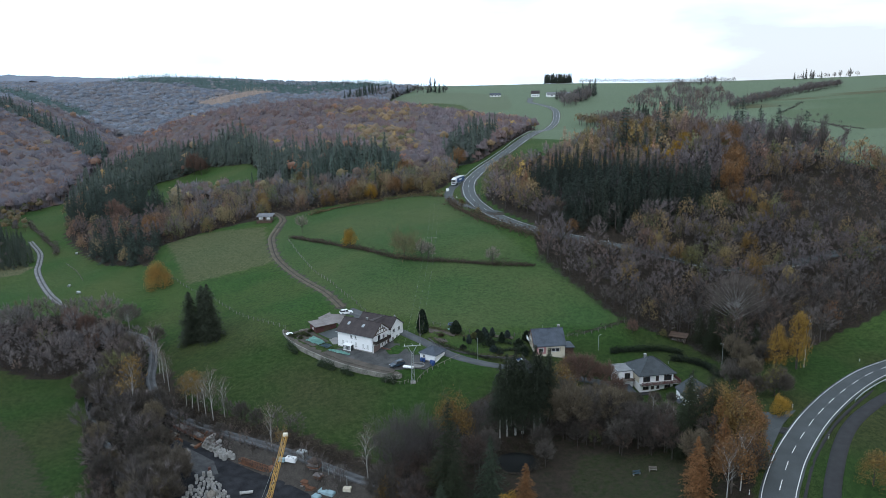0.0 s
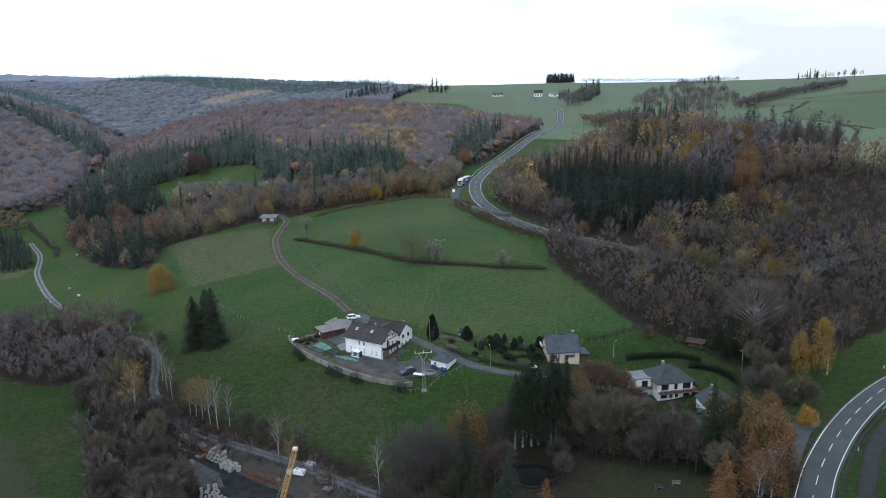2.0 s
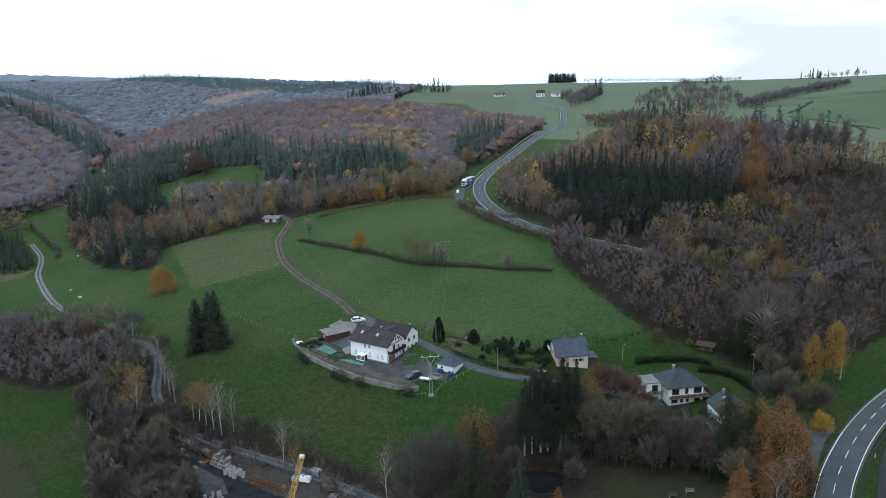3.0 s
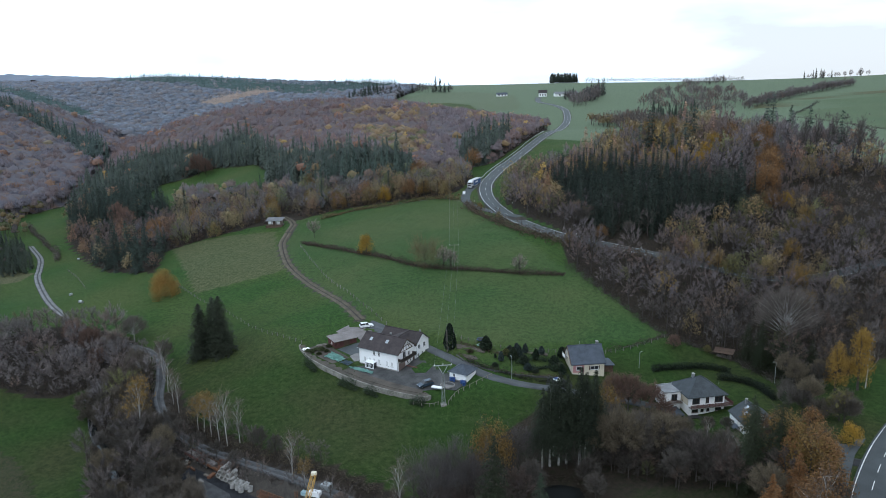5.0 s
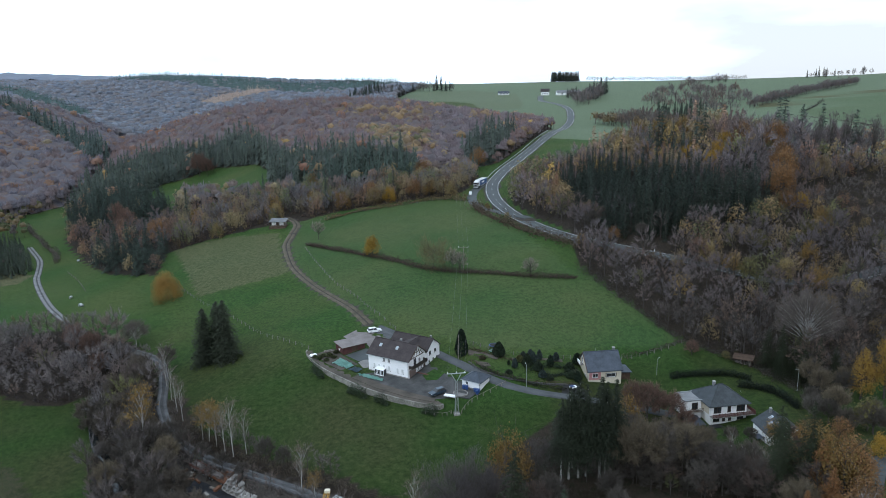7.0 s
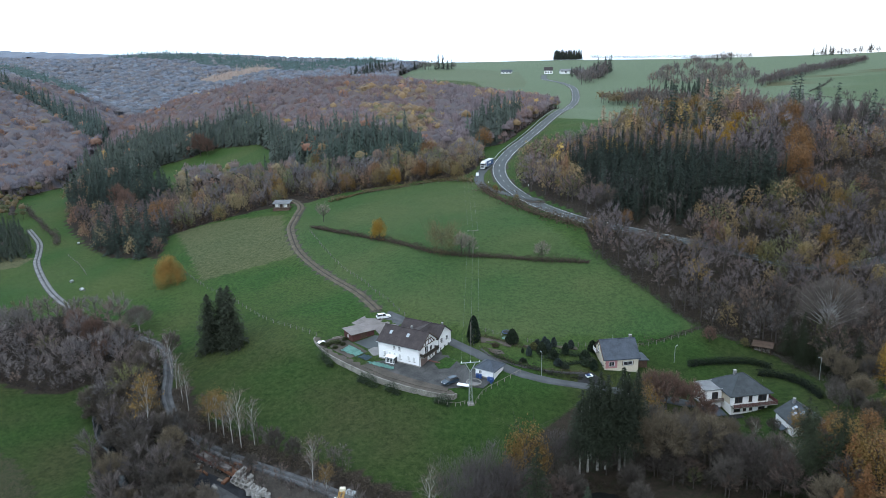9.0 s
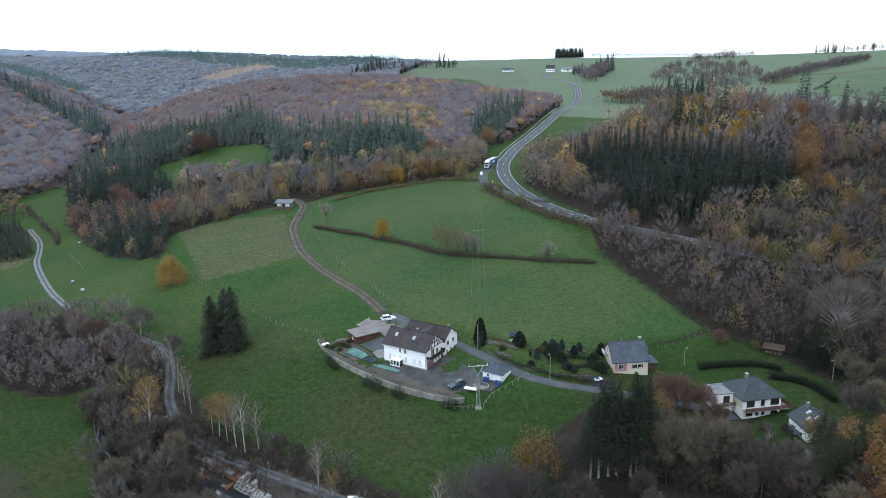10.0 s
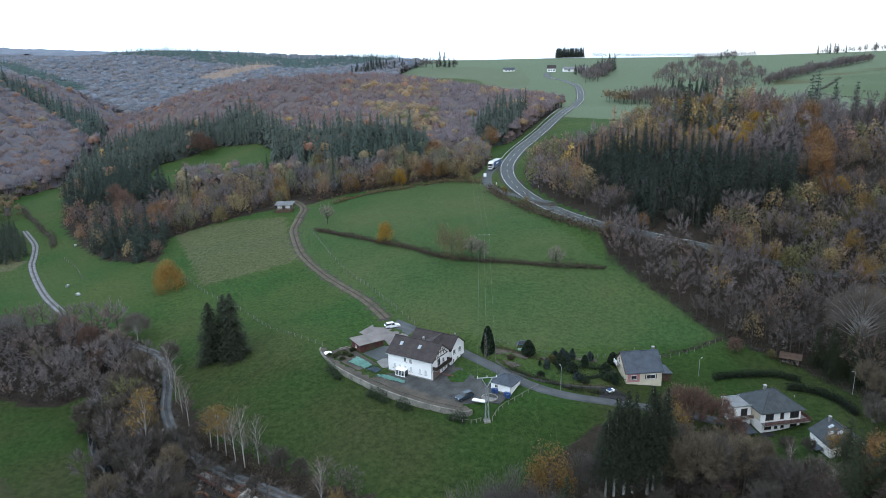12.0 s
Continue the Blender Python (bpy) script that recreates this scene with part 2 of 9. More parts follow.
GREEN_TARP = surface("green_tarpaulin", (0.10, 0.24, 0.20), (0.22, 0.42, 0.36), 0.5, 0.55, bump=0.5, fine=5)
BLUE = surface("blue_plastic", (0.02, 0.05, 0.15), (0.04, 0.09, 0.24), 1.0, 0.5)
TARP_BLUE = surface("dark_blue_sheet", (0.025, 0.045, 0.06), (0.06, 0.10, 0.125), 0.8, 0.6, bump=0.4, fine=5)
PALE_BLUE = surface("pale_blue_sheet", (0.22, 0.34, 0.37), (0.34, 0.46, 0.50), 1.0, 0.5)
CAR_WHITE = surface("white_car_paint", (0.70, 0.71, 0.72), (0.78, 0.79, 0.80), 0.5, 0.25, bump=0, spec=0.5)
CAR_DARK = surface("dark_blue_car_paint", (0.02, 0.035, 0.05), (0.04, 0.06, 0.08), 0.5, 0.2, bump=0, spec=0.5)
RUBBER = surface("rubber", (0.015, 0.015, 0.015), (0.03, 0.03, 0.03), 2.0, 0.85)
RUST = surface("rusty_steel", (0.10, 0.045, 0.028), (0.22, 0.11, 0.065), 1.2, 0.85, 0.2)
BRICK = surface("red_clay", (0.10, 0.048, 0.04), (0.18, 0.088, 0.072), 1.5, 0.85)


# ---------------------------------------------------------------- landform
# Ground heights by stretch of the valley: x, y, z of its slopes and terraces.
VALLEY = [(-213, 359, -7), (-256, 464, -2), (-162, 292, -5), (-150, 258, -6), (-128, 228, -9), (-200, 300, -9),
          (-124, 205, -12), (-103, 169, -14), (-98, 186, -13.5), (-84, 188, -10), (-72, 174, -12), (-58, 162, -12),
          (-34, 152, -7), (-32, 138, -12), (-160, 190, -9), (-230, 240, -4), (-10, 120, -13), (-60, 110, -13), (10, 132, -10)]
SPUR = [(-121, 313, 2), (-78, 243, -2), (-52, 214, 0), (-22, 197, -0.5), (-4, 187, -0.5), (8, 187, -0.3), (-36, 228, 2.5),
        (-56, 274, 4.5), (-84, 340, 8), (-67, 313, 9), (-31, 282, 11), (31, 249, 9.5), (-19, 377, 18), (-92, 353, 10.5),
        (56, 214, 0), (71, 209, -3.5), (67, 192, -5), (53, 180, -8), (28, 193, -3), (2, 383, 22), (-40, 175, -6), (10, 160, -8), (20, 222, 4),
        (-49, 205, -2.6), (-40, 195, -3.2), (-27, 186, -3.6), (-16, 180, -3.2)]
ROADSIDE = [(8, 359, 20), (18, 314, 18.6), (35, 277, 17.2), (52, 260, 15.9), (70, 251, 13.9), (17, 381, 21.5), (74, 151, -2.5),
            (84, 163, -2.5), (100, 176, -2.5), (62, 128, -2.5), (41, 141, -8), (130, 195, -1), (108, 245, 8), (90, 200, -2), (105, 130, -8)]
KNOLL = [(100, 284, 23), (118, 301, 28), (109, 332, 36), (123, 370, 46), (95, 392, 44), (161, 372, 43), (176, 338, 39), (179, 310, 32), (184, 288, 27), (60, 320, 25), (180, 260, 19), (145, 235, 12)]
FAR_SIDE = [(-196, 544, 9), (-141, 348, 2), (-217, 455, 3), (-137, 650, 54), (-197, 680, 51), (-242, 700, 44), (-274, 710, 34), (-308, 722, 18), (-62, 470, 33),
            (-87, 446, 21), (-19, 464, 24), (19, 456, 27), (92, 673, 35), (121, 766, 43), (110, 576, 39), (-16, 942, 56), (6, 700, 45), (-60, 640, 54), (-30, 810, 50),
            (79, 1006, 56), (304, 583, 42), (247, 1595, 80), (486, 1305, 72), (651, 1280, 78), (230, 405, 38)]
LEFT_SIDE = [(-540, 820, 70), (-440, 800, 50), (-352, 782, 16), (-400, 640, 26), (-310, 560, 2), (-520, 620, 44), (-430, 1000, 12), (-300, 880, 22), (-560, 1060, 30),
             (-250, 1000, 34), (-700, 900, 80), (-450, 420, 30), (-170, 800, 44)]
HORIZON = [(-600, 1500, 98), (-810, 1600, 86), (-460, 1500, 88), (-220, 1500, 76), (-87, 1300, 64), (-1520, 2500, 133), (-300, 2300, 76), (500, 2300, 66),
           (750, 1200, 84), (1500, 2000, 78), (3000, 3000, 70), (-3000, 2500, 90), (0, 4500, 60), (-620, 1250, 56), (-330, 1250, 54),
           (0, -500, 10), (1500, 300, 80), (-2000, 300, 80), (2500, -1000, 60), (-2500, -1000, 60)]


def kernel(ax, ay, bx, by):
    return np.sqrt((ax - bx) ** 2 + (ay - by) ** 2 + 15.0 ** 2)


LAND = np.array(VALLEY + SPUR + ROADSIDE + KNOLL + FAR_SIDE + LEFT_SIDE + HORIZON, float)
_n = len(LAND)
_k = kernel(LAND[:, None, 0], LAND[:, None, 1], LAND[None, :, 0], LAND[None, :, 1]) - np.eye(_n) * 1.5
_a = np.block([[_k, np.ones((_n, 1))], [np.ones((1, _n)), np.zeros((1, 1))]])
_w = np.linalg.solve(_a, np.r_[LAND[:, 2], 0.0])


def lie(x, y):
    """Height of the natural ground."""
    x, y = np.asarray(x, float), np.asarray(y, float)
    z = np.full(np.broadcast(x, y).shape, _w[-1])
    for (ax, ay, _), w in zip(LAND, _w):
        z = z + w * kernel(x, y, ax, ay)
    return z


# ---------------------------------------------------------------- roads (centre lines in plan)
MAIN_LOW = [(35.8, 59.4), (50.8, 94.4), (58.8, 112.4), (63.4, 122.6), (68.4, 130.9), (73.8, 138.9), (82.8, 150.4), (90.6, 159.2), (99.5, 168.1),
            (109, 176.3), (117.1, 181.9), (127.6, 186.5), (142.6, 189.3), (162.6, 191.3), (190.6, 189.3), (230.6, 183.3)]
MAIN_HIGH = [(190, 250), (150, 250), (120, 247), (98, 248), (86, 251), (73, 256), (63, 260), (54, 266), (43.5, 275.8), (34.5, 286.5), (26, 303),
             (19, 324), (14, 350), (12.2, 376), (13.5, 398), (18.4, 419), (25.5, 442), (33, 460), (45, 490), (62, 541), (80, 605), (94, 668),
             (110, 722), (121, 785), (126, 836), (122, 890), (112, 950), (125, 1060)]
SIDE_LANE = [(58, 90), (67, 108), (74, 123), (81.5, 135.5), (89, 146.5), (96, 154.8), (103.5, 161.6), (112, 168), (125, 175), (145, 180), (190, 178)]
JUNCTION = [(81, 148), (76, 150), (72, 157), (69, 166), (66, 178)]
HOUSE_LANE = [(-36, 232), (-32, 228), (-23, 221), (-14, 209.5), (-8, 202.5), (1, 192), (9, 188), (21, 187.5), (34, 187.5), (45.5, 184.5)]
TRACK = [(-92, 372), (-84, 358), (-83.5, 345), (-83, 330), (-80, 317), (-73, 295.5), (-63, 277), (-53, 261), (-43, 245.4), (-36, 232)]
LEFT_ROAD = [(-233, 387), (-229, 382), (-215, 364), (-205, 345), (-198, 331), (-183, 308), (-165, 282.5), (-151, 266), (-138, 250), (-118, 240)]
VALLEY_LANE = [(-118, 240), (-102, 229), (-94.2, 212.5), (-90.4, 201), (-84.8, 190.5), (-80, 184), (-72, 177), (-57, 167), (-40, 154.5), (-28, 147), (-18, 142), (0, 134), (20, 128)]
LAYBY = [(24, 318), (13, 334), (5, 350), (1.5, 366), (3, 384), (9, 402), (16, 416)]
YARD = [(-51, 215), (-46, 206.5), (-38, 199), (-30.5, 192.8), (-22, 187.2), (-14.5, 183.5), (-8, 184), (2, 188), (-6, 200), (-19, 217.5), (-25, 226), (-31, 232.5), (-38, 234.5), (-46, 226)]
STREAM = [(-112, 205), (-107, 195), (-101, 185), (-96.5, 180.5), (-92.6, 173.5), (-87.4, 166.7), (-82.7, 158.6), (-78.2, 150.3), (-74.7, 144.6), (-71, 130)]
WORKS_YARD = [(-74, 172), (-62, 164.5), (-46, 154), (-34, 146), (-24, 140), (-16, 128), (-30, 112), (-60, 118), (-66, 140), (-76, 158)]


def spline(points, step=2.0):
    """A smooth line through plan points, sampled about every step metres."""
    p = np.array(points, float)
    q = np.vstack([2 * p[0] - p[1], p, 2 * p[-1] - p[-2]])
    out = []
    for i in range(1, len(q) - 2):
        a, b, c, d = q[i - 1 : i + 3]
        k = max(2, int(np.linalg.norm(c - b) / step))
        t = np.arange(k)[:, None] / k
        out.append(0.5 * (2 * b + (c - a) * t + (2 * a - 5 * b + 4 * c - d) * t**2 + (3 * b - a - 3 * c + d) * t**3))
    return np.vstack(out + [p[-1:]])


def smooth(z, k):
    pad = np.r_[np.full(k, z[0]), z, np.full(k, z[-1])]
    return np.convolve(pad, np.ones(2 * k + 1) / (2 * k + 1), "valid")


def inside(x, y, poly):
    """Whether plan points lie in a polygon."""
    x, y = np.asarray(x, float), np.asarray(y, float)
    hit = np.zeros(np.broadcast(x, y).shape, bool)
    for (ax, ay), (bx, by) in zip(poly, poly[1:] + poly[:1]):
        if ay != by:
            hit ^= ((ay > y) != (by > y)) & (x < (bx - ax) * (y - ay) / (by - ay) + ax)
    return hit


def yard_height(x, y):
    """The house yard: a made terrace that falls gently towards the garage."""
    return -0.6 + 0.1 * (np.asarray(y, float) - 197) + 0.05 * (np.asarray(x, float) + 22)


def site(x, y):
    """Natural ground, or the made terrace of the house."""
    return np.where(inside(x, y, YARD), yard_height(x, y), lie(x, y))


class Way:
    def __init__(self, points, width, ease, soften=6, lift=0.0):
        self.line = spline(points)
        self.z = smooth(site(self.line[:, 0], self.line[:, 1]), soften) + lift
        self.half, self.ease = width / 2, ease


WAYS = {"main_low": Way(MAIN_LOW, 6.8, 7.0), "main_high": Way(MAIN_HIGH, 7.0, 7.0), "junction": Way(JUNCTION, 3.4, 4.0),
        "side_lane": Way(SIDE_LANE, 3.1, 2.5), "house_lane": Way(HOUSE_LANE, 3.2, 4.0), "track": Way(TRACK, 3.6, 3.0), "left_road": Way(LEFT_ROAD, 2.9, 4.0), "valley_lane": Way(VALLEY_LANE, 2.7, 3.0),
        "layby": Way(LAYBY, 4.6, 4.0), "stream": Way(STREAM, 1.9, 2.2, 4, -0.5), "main_clear": Way(MAIN_HIGH[6:], 7.6, 7.0)}


def off_way(x, y, way):
    """Distance to a way's centre line, and its height there."""
    x, y = np.asarray(x, float).ravel(), np.asarray(y, float).ravel()
    far, z = np.full(len(x), 1e9), np.zeros(len(x))
    (lx, ly), (hx, hy) = way.line.min(0) - 20, way.line.max(0) + 20
    near = np.nonzero((x > lx) & (x < hx) & (y > ly) & (y < hy))[0]
    for k in range(0, len(near), 4000):
        i = near[k : k + 4000]
        d = (x[i, None] - way.line[None, :, 0]) ** 2 + (y[i, None] - way.line[None, :, 1]) ** 2
        j = d.argmin(1)
        far[i], z[i] = np.sqrt(d[np.arange(len(i)), j]), way.z[j]
    return far, z


def edge_off(x, y, poly):
    """Distance to a polygon's border."""
    far = np.full(np.shape(x), 1e9)
    for (ax, ay), (bx, by) in zip(poly, poly[1:] + poly[:1]):
        t = np.clip(((x - ax) * (bx - ax) + (y - ay) * (by - ay)) / ((bx - ax) ** 2 + (by - ay) ** 2), 0, 1)
        far = np.minimum(far, np.hypot(x - ax - t * (bx - ax), y - ay - t * (by - ay)))
    return far


POND_Z = float(lie(16.0, 150.0)) - 1.1


def ground(x, y):
    """Height of the finished ground, with roads, terraces and small unevenness."""
    x, y = np.asarray(x, float), np.asarray(y, float)
    shape = np.broadcast(x, y).shape
    x, y = np.broadcast_to(x, shape).ravel(), np.broadcast_to(y, shape).ravel()
    z = lie(x, y)
    z = z + 0.12 * np.sin(x * 0.31 + 2 * np.sin(y * 0.17)) * np.sin(y * 0.27 + x * 0.05)
    out = edge_off(x, y, YARD)
    z = np.where(inside(x, y, YARD), yard_height(x, y), np.where((out < 3) & (y > 205), z + (yard_height(x, y) - z) * (1 - out / 3), z))
    flat = inside(x, y, WORKS_YARD)
    out = edge_off(x, y, WORKS_YARD)
    k = np.where(flat, 1.0, np.clip(1 - out / 6, 0, 1))
    z = z + (-12.2 - z) * k * k * (3 - 2 * k)
    wet = np.clip(2.2 - np.hypot(x - 16.0, y - 150.0) / 3.4, 0, 1)
    z = z + (POND_Z - 0.5 - z) * wet * wet * (3 - 2 * wet)
    for key, way in WAYS.items():
        if key == "main_clear":
            continue
        far, h = off_way(x, y, way)
        k = np.clip(1 - (far - way.half - 0.5) / way.ease, 0, 1)
        z = z + (h - 0.12 - z) * k * k * (3 - 2 * k)
    return z.reshape(shape)


def ground_at(x, y):
    return float(ground(x, y))


def mesh_of(name, verts, faces, materials, smooth_faces=False):
    """A mesh from arrays of vertices and equal-sided faces."""
    me = bpy.data.meshes.new(name)
    verts, faces = np.asarray(verts, np.float32), np.asarray(faces, np.int32)
    me.vertices.add(len(verts))
    me.vertices.foreach_set("co", verts.ravel())
    me.loops.add(faces.size)
    me.loops.foreach_set("vertex_index", faces.ravel())
    me.polygons.add(len(faces))
    me.polygons.foreach_set("loop_start", np.arange(len(faces), dtype=np.int32) * faces.shape[1])
    me.polygons.foreach_set("loop_total", np.full(len(faces), faces.shape[1], np.int32))
    me.polygons.foreach_set("use_smooth", np.full(len(faces), smooth_faces))
    for m in materials:
        me.materials.append(m)
    me.update(calc_edges=True)
    return me


def paint(me, name, colours):
    at = me.attributes.new(name, "FLOAT_COLOR", "POINT")
    at.data.foreach_set("color", np.c_[colours, np.ones(len(colours))].astype(np.float32).ravel())


# ---------------------------------------------------------------- plan of the cover
KNOLL_WOOD = [(34, 263), (43, 241), (56, 219), (63, 214.5), (69, 212), (74, 207.5), (77, 200), (80, 194), (81, 188), (88, 188), (97, 192), (108, 198), (120, 205), (138, 213), (190, 236), (235, 280), (212, 312), (188, 335), (172, 372),
              (150, 410), (110, 428), (80, 435), (40, 425), (24, 400), (19, 375), (21, 345), (27, 318), (38, 290)]
SCRUB_SLOPE = [(130, 301), (134, 264), (160, 258), (200, 266), (218, 300), (182, 318), (150, 314)]
PLANTATION = [(38, 352), (45, 318), (50, 287), (57, 271), (66, 269), (78, 275), (94, 282), (117, 294), (113, 302), (96, 312), (85, 326), (71, 342), (57, 355)]
STRIP_WOOD = [(-142, 343), (-126, 352), (-100, 358), (-78, 364), (-66, 374), (-45, 380), (-27, 385), (-9, 380), (0, 390), (8, 430), (0, 450), (-60, 442),
              (-120, 432), (-150, 455), (-180, 465), (-165, 420), (-150, 380)]
LEFT_CONIFERS = [(-214, 389), (-186, 352), (-158, 320), (-133, 307), (-140, 335), (-144, 365), (-160, 412), (-190, 455), (-222, 495), (-250, 465)]
MID_HILL = [(-262, 480), (-222, 500), (-226, 547), (-190, 566), (-150, 540), (-128, 495), (-118, 440), (-60, 445), (0, 455), (22, 462), (39, 500), (56, 545), (72, 605), (86, 665),
            (60, 700), (-20, 690), (-70, 760), (-120, 870), (-200, 940), (-320, 900), (-330, 780), (-300, 650)]
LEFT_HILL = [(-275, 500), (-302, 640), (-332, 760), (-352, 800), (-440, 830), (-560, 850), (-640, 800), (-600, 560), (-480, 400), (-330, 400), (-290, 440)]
FAR_HILL = [(-330, 800), (-190, 970), (-80, 960), (-90, 1200), (-60, 1420), (-150, 1580), (-620, 1660), (-1000, 1800), (-1250, 1850), (-1250, 1500), (-760, 1100), (-560, 960), (-445, 838)]
LEFT_SCRUB = [(-175, 244), (-160, 250), (-150, 256), (-138, 256), (-120, 246), (-106, 234), (-101, 222), (-112, 216), (-122, 207), (-132, 207), (-150, 215), (-185, 225)]
STREAM_SCRUB = [(-117, 214), (-108, 228), (-97, 214), (-92, 200), (-89, 187), (-84, 177), (-77, 166), (-69, 152), (-61, 138), (-56, 124), (-74, 124), (-84, 148), (-95, 168), (-105, 190)]
DRY_FIELD = [(-142, 348), (-114, 350), (-90, 347), (-84, 325), (-76, 303), (-70, 290), (-88, 284), (-106, 276)]
NEAR_WOOD = [(12, 177), (22, 184), (36, 180), (46, 172), (56, 164), (62, 155), (70, 145), (62, 128), (50, 105), (-16, 112), (-16, 128), (-14, 150), (-2, 163)]
UPLAND = [(20, 900), (60, 540), (120, 440), (190, 340), (240, 285), (900, 285), (1500, 1200), (1500, 2600), (-50, 2600), (-100, 1300), (-60, 1000)]
UPLAND_PALE = [(300, 745), (343, 753), (393, 800), (467, 870), (573, 940), (700, 1000), (900, 900), (384, 838), (322, 797)]
UPLAND_GREEN = [(310, 680), (384, 780), (470, 860), (800, 900), (700, 500), (300, 520), (303, 593)]
HILL_FIELD = [(-124, 1122), (-78, 1223), (-43, 1312), (17, 1345), (100, 1158), (84, 900), (73, 831), (29, 800), (-45, 790), (-90, 930)]
TILLED = [(-127, 185), (-108, 168.5), (-89, 144), (-85, 125), (-135, 125), (-150, 160)]
UPPER_MEADOWS = [(-90, 372), (-78, 300), (-40, 236), (0, 208), (60, 215), (62, 225), (30, 262), (4, 340), (-2, 366), (-24, 380), (-70, 366)]
LAWN = [(30, 150), (52, 148), (58, 138), (52, 122), (34, 120), (26, 136)]

gx = np.unique(np.round(np.concatenate([np.linspace(-3400, -420, 36), np.linspace(-420, -172, 60), np.arange(-172, 150, 2.1), np.linspace(150, 330, 50),
                                        np.linspace(330, 3400, 40)]), 3))
gy = np.unique(np.round(np.concatenate([np.linspace(-700, 84, 14), np.arange(84, 300, 2.1), np.linspace(300, 420, 50), np.linspace(420, 640, 60),
                                        np.linspace(640, 1300, 70), np.linspace(1300, 4900, 50)]), 3))
GX, GY = np.meshgrid(gx, gy)
px, py = GX.ravel(), GY.ravel()
idx = np.arange(len(px)).reshape(GX.shape)
quads = np.stack([idx[:-1, :-1], idx[:-1, 1:], idx[1:, 1:], idx[1:, :-1]], -1).reshape(-1, 4)
ground_mesh = mesh_of("ground", np.c_[px, py, ground(px, py)], quads, [GROUND], True)
wooded = np.zeros(len(px))
for poly in (KNOLL_WOOD, STRIP_WOOD, LEFT_CONIFERS, MID_HILL, LEFT_HILL, FAR_HILL, LEFT_SCRUB, STREAM_SCRUB):
    wooded = np.maximum(wooded, inside(px, py, poly) * 1.0)
# Litter over the lawn darkens it in place of the surrounding trees' shade.
wooded = np.maximum(wooded, np.where(inside(px, py, LAWN), 0.55, 0.66) * inside(px, py, NEAR_WOOD))
bare = np.zeros(len(px))
for key, reach in (("main_high", 1.0), ("track", 0.6), ("valley_lane", 0.6)):
    far, _ = off_way(px, py, WAYS[key])
    bare = np.maximum(bare, 0.75 * (far < WAYS[key].half + reach))
verge, _ = off_way(px, py, WAYS["valley_lane"])
wooded = np.maximum(wooded, np.where((verge < 6.5) & (py < 205), 0.85, 0.0))
bare = np.maximum(bare, np.where(inside(px, py, WORKS_YARD) | (edge_off(px, py, WORKS_YARD) < 5.5), 1.0, 0.0))
straw_field = inside(px, py, DRY_FIELD) * 0.54
slope = inside(px, py, [(-92, 240), (-70, 232), (-52, 210), (-30, 188), (-8, 178), (10, 172), (0, 162), (-16, 150), (-40, 160), (-62, 172), (-80, 190)])
straw_field = np.maximum(straw_field, 0.31 * slope)
for poly, dry in ((UPLAND_PALE, 0.66), (HILL_FIELD, 0.42)):
    straw_field = np.where(inside(px, py, poly), dry, straw_field)
straw_field = np.maximum(straw_field, 0.75 * inside(px, py, [(-226, 348), (-206, 343), (-203, 329), (-213, 320), (-245, 332)]))
wooded = np.maximum(wooded, 0.48 * inside(px, py, TILLED))
wooded = np.maximum(wooded, 1.0 * ((py > 1250) & (px < -130 - 0.35 * (py - 1250))))
straw_field = np.maximum(straw_field, 0.42 * inside(px, py, [(-126.8, 185), (-112, 171.6), (-92.6, 148.1), (-86, 138), (-140, 138), (-140, 188)]))
straw_field = np.maximum(straw_field, 0.5 * inside(px, py, [(84, 118), (94, 140), (108, 156), (130, 168), (190, 172), (190, 110)]))
# Low near grass and gardens darkened, partly in place of shade beside the woods.
low = np.clip((1.5 - ground(px, py)) / 4.0, 0, 1) * np.clip((262 - py) / 55, 0, 1)
# Distance haze put into the grass colour: strong on the uplands, slight on the meadows.
hazed = np.where(inside(px, py, UPLAND), 0.95, np.where(inside(px, py, UPPER_MEADOWS), 0.1, 0.0))
hazed = np.where(inside(px, py, UPLAND_GREEN), 0.6, np.where(py > 1300, 1.0, hazed))
low = np.maximum(low, 0.9 * inside(px, py, [(24, 150), (30, 186), (42, 192), (52, 200), (60, 214), (74, 208), (84, 190), (78, 168), (62, 150), (40, 138)]))
paint(ground_mesh, "grass_tone", np.c_[low, hazed, low])
paint(ground_mesh, "cover", np.c_[wooded, straw_field, bare])
tagged(new("ground", ground_mesh), "rolling green meadow and woodland ground of a valley", "ground", kind="structure")


def ribbon(name, way, material, label, half=None, shift=0.0, lift=0.0, rows=4, category="road"):
    """A paved strip along a way, with cambered section and real thickness at its edges."""
    half = way.half if half is None else half
    p = way.line
    d = np.gradient(p, axis=0)
    d /= np.linalg.norm(d, axis=1)[:, None]
    side = np.c_[d[:, 1], -d[:, 0]]
    across = np.linspace(-half, half, rows + 1)
    profile = [(across[0] - 0.12, -0.25)] + [(a, 0.05 - 0.015 * abs(a)) for a in across] + [(across[-1] + 0.12, -0.25)]
    v = [np.c_[p + side * (a + shift), way.z + h + lift] for a, h in profile]
    k, w = len(p), len(profile)
    v = np.stack(v, 1).reshape(-1, 3)
    i = np.arange(k * w).reshape(k, w)
    f = np.stack([i[:-1, :-1], i[:-1, 1:], i[1:, 1:], i[1:, :-1]], -1).reshape(-1, 4)
    return tagged(new(name, mesh_of(name, v, f[:, ::-1], [material], True)), label, category, kind="structure")


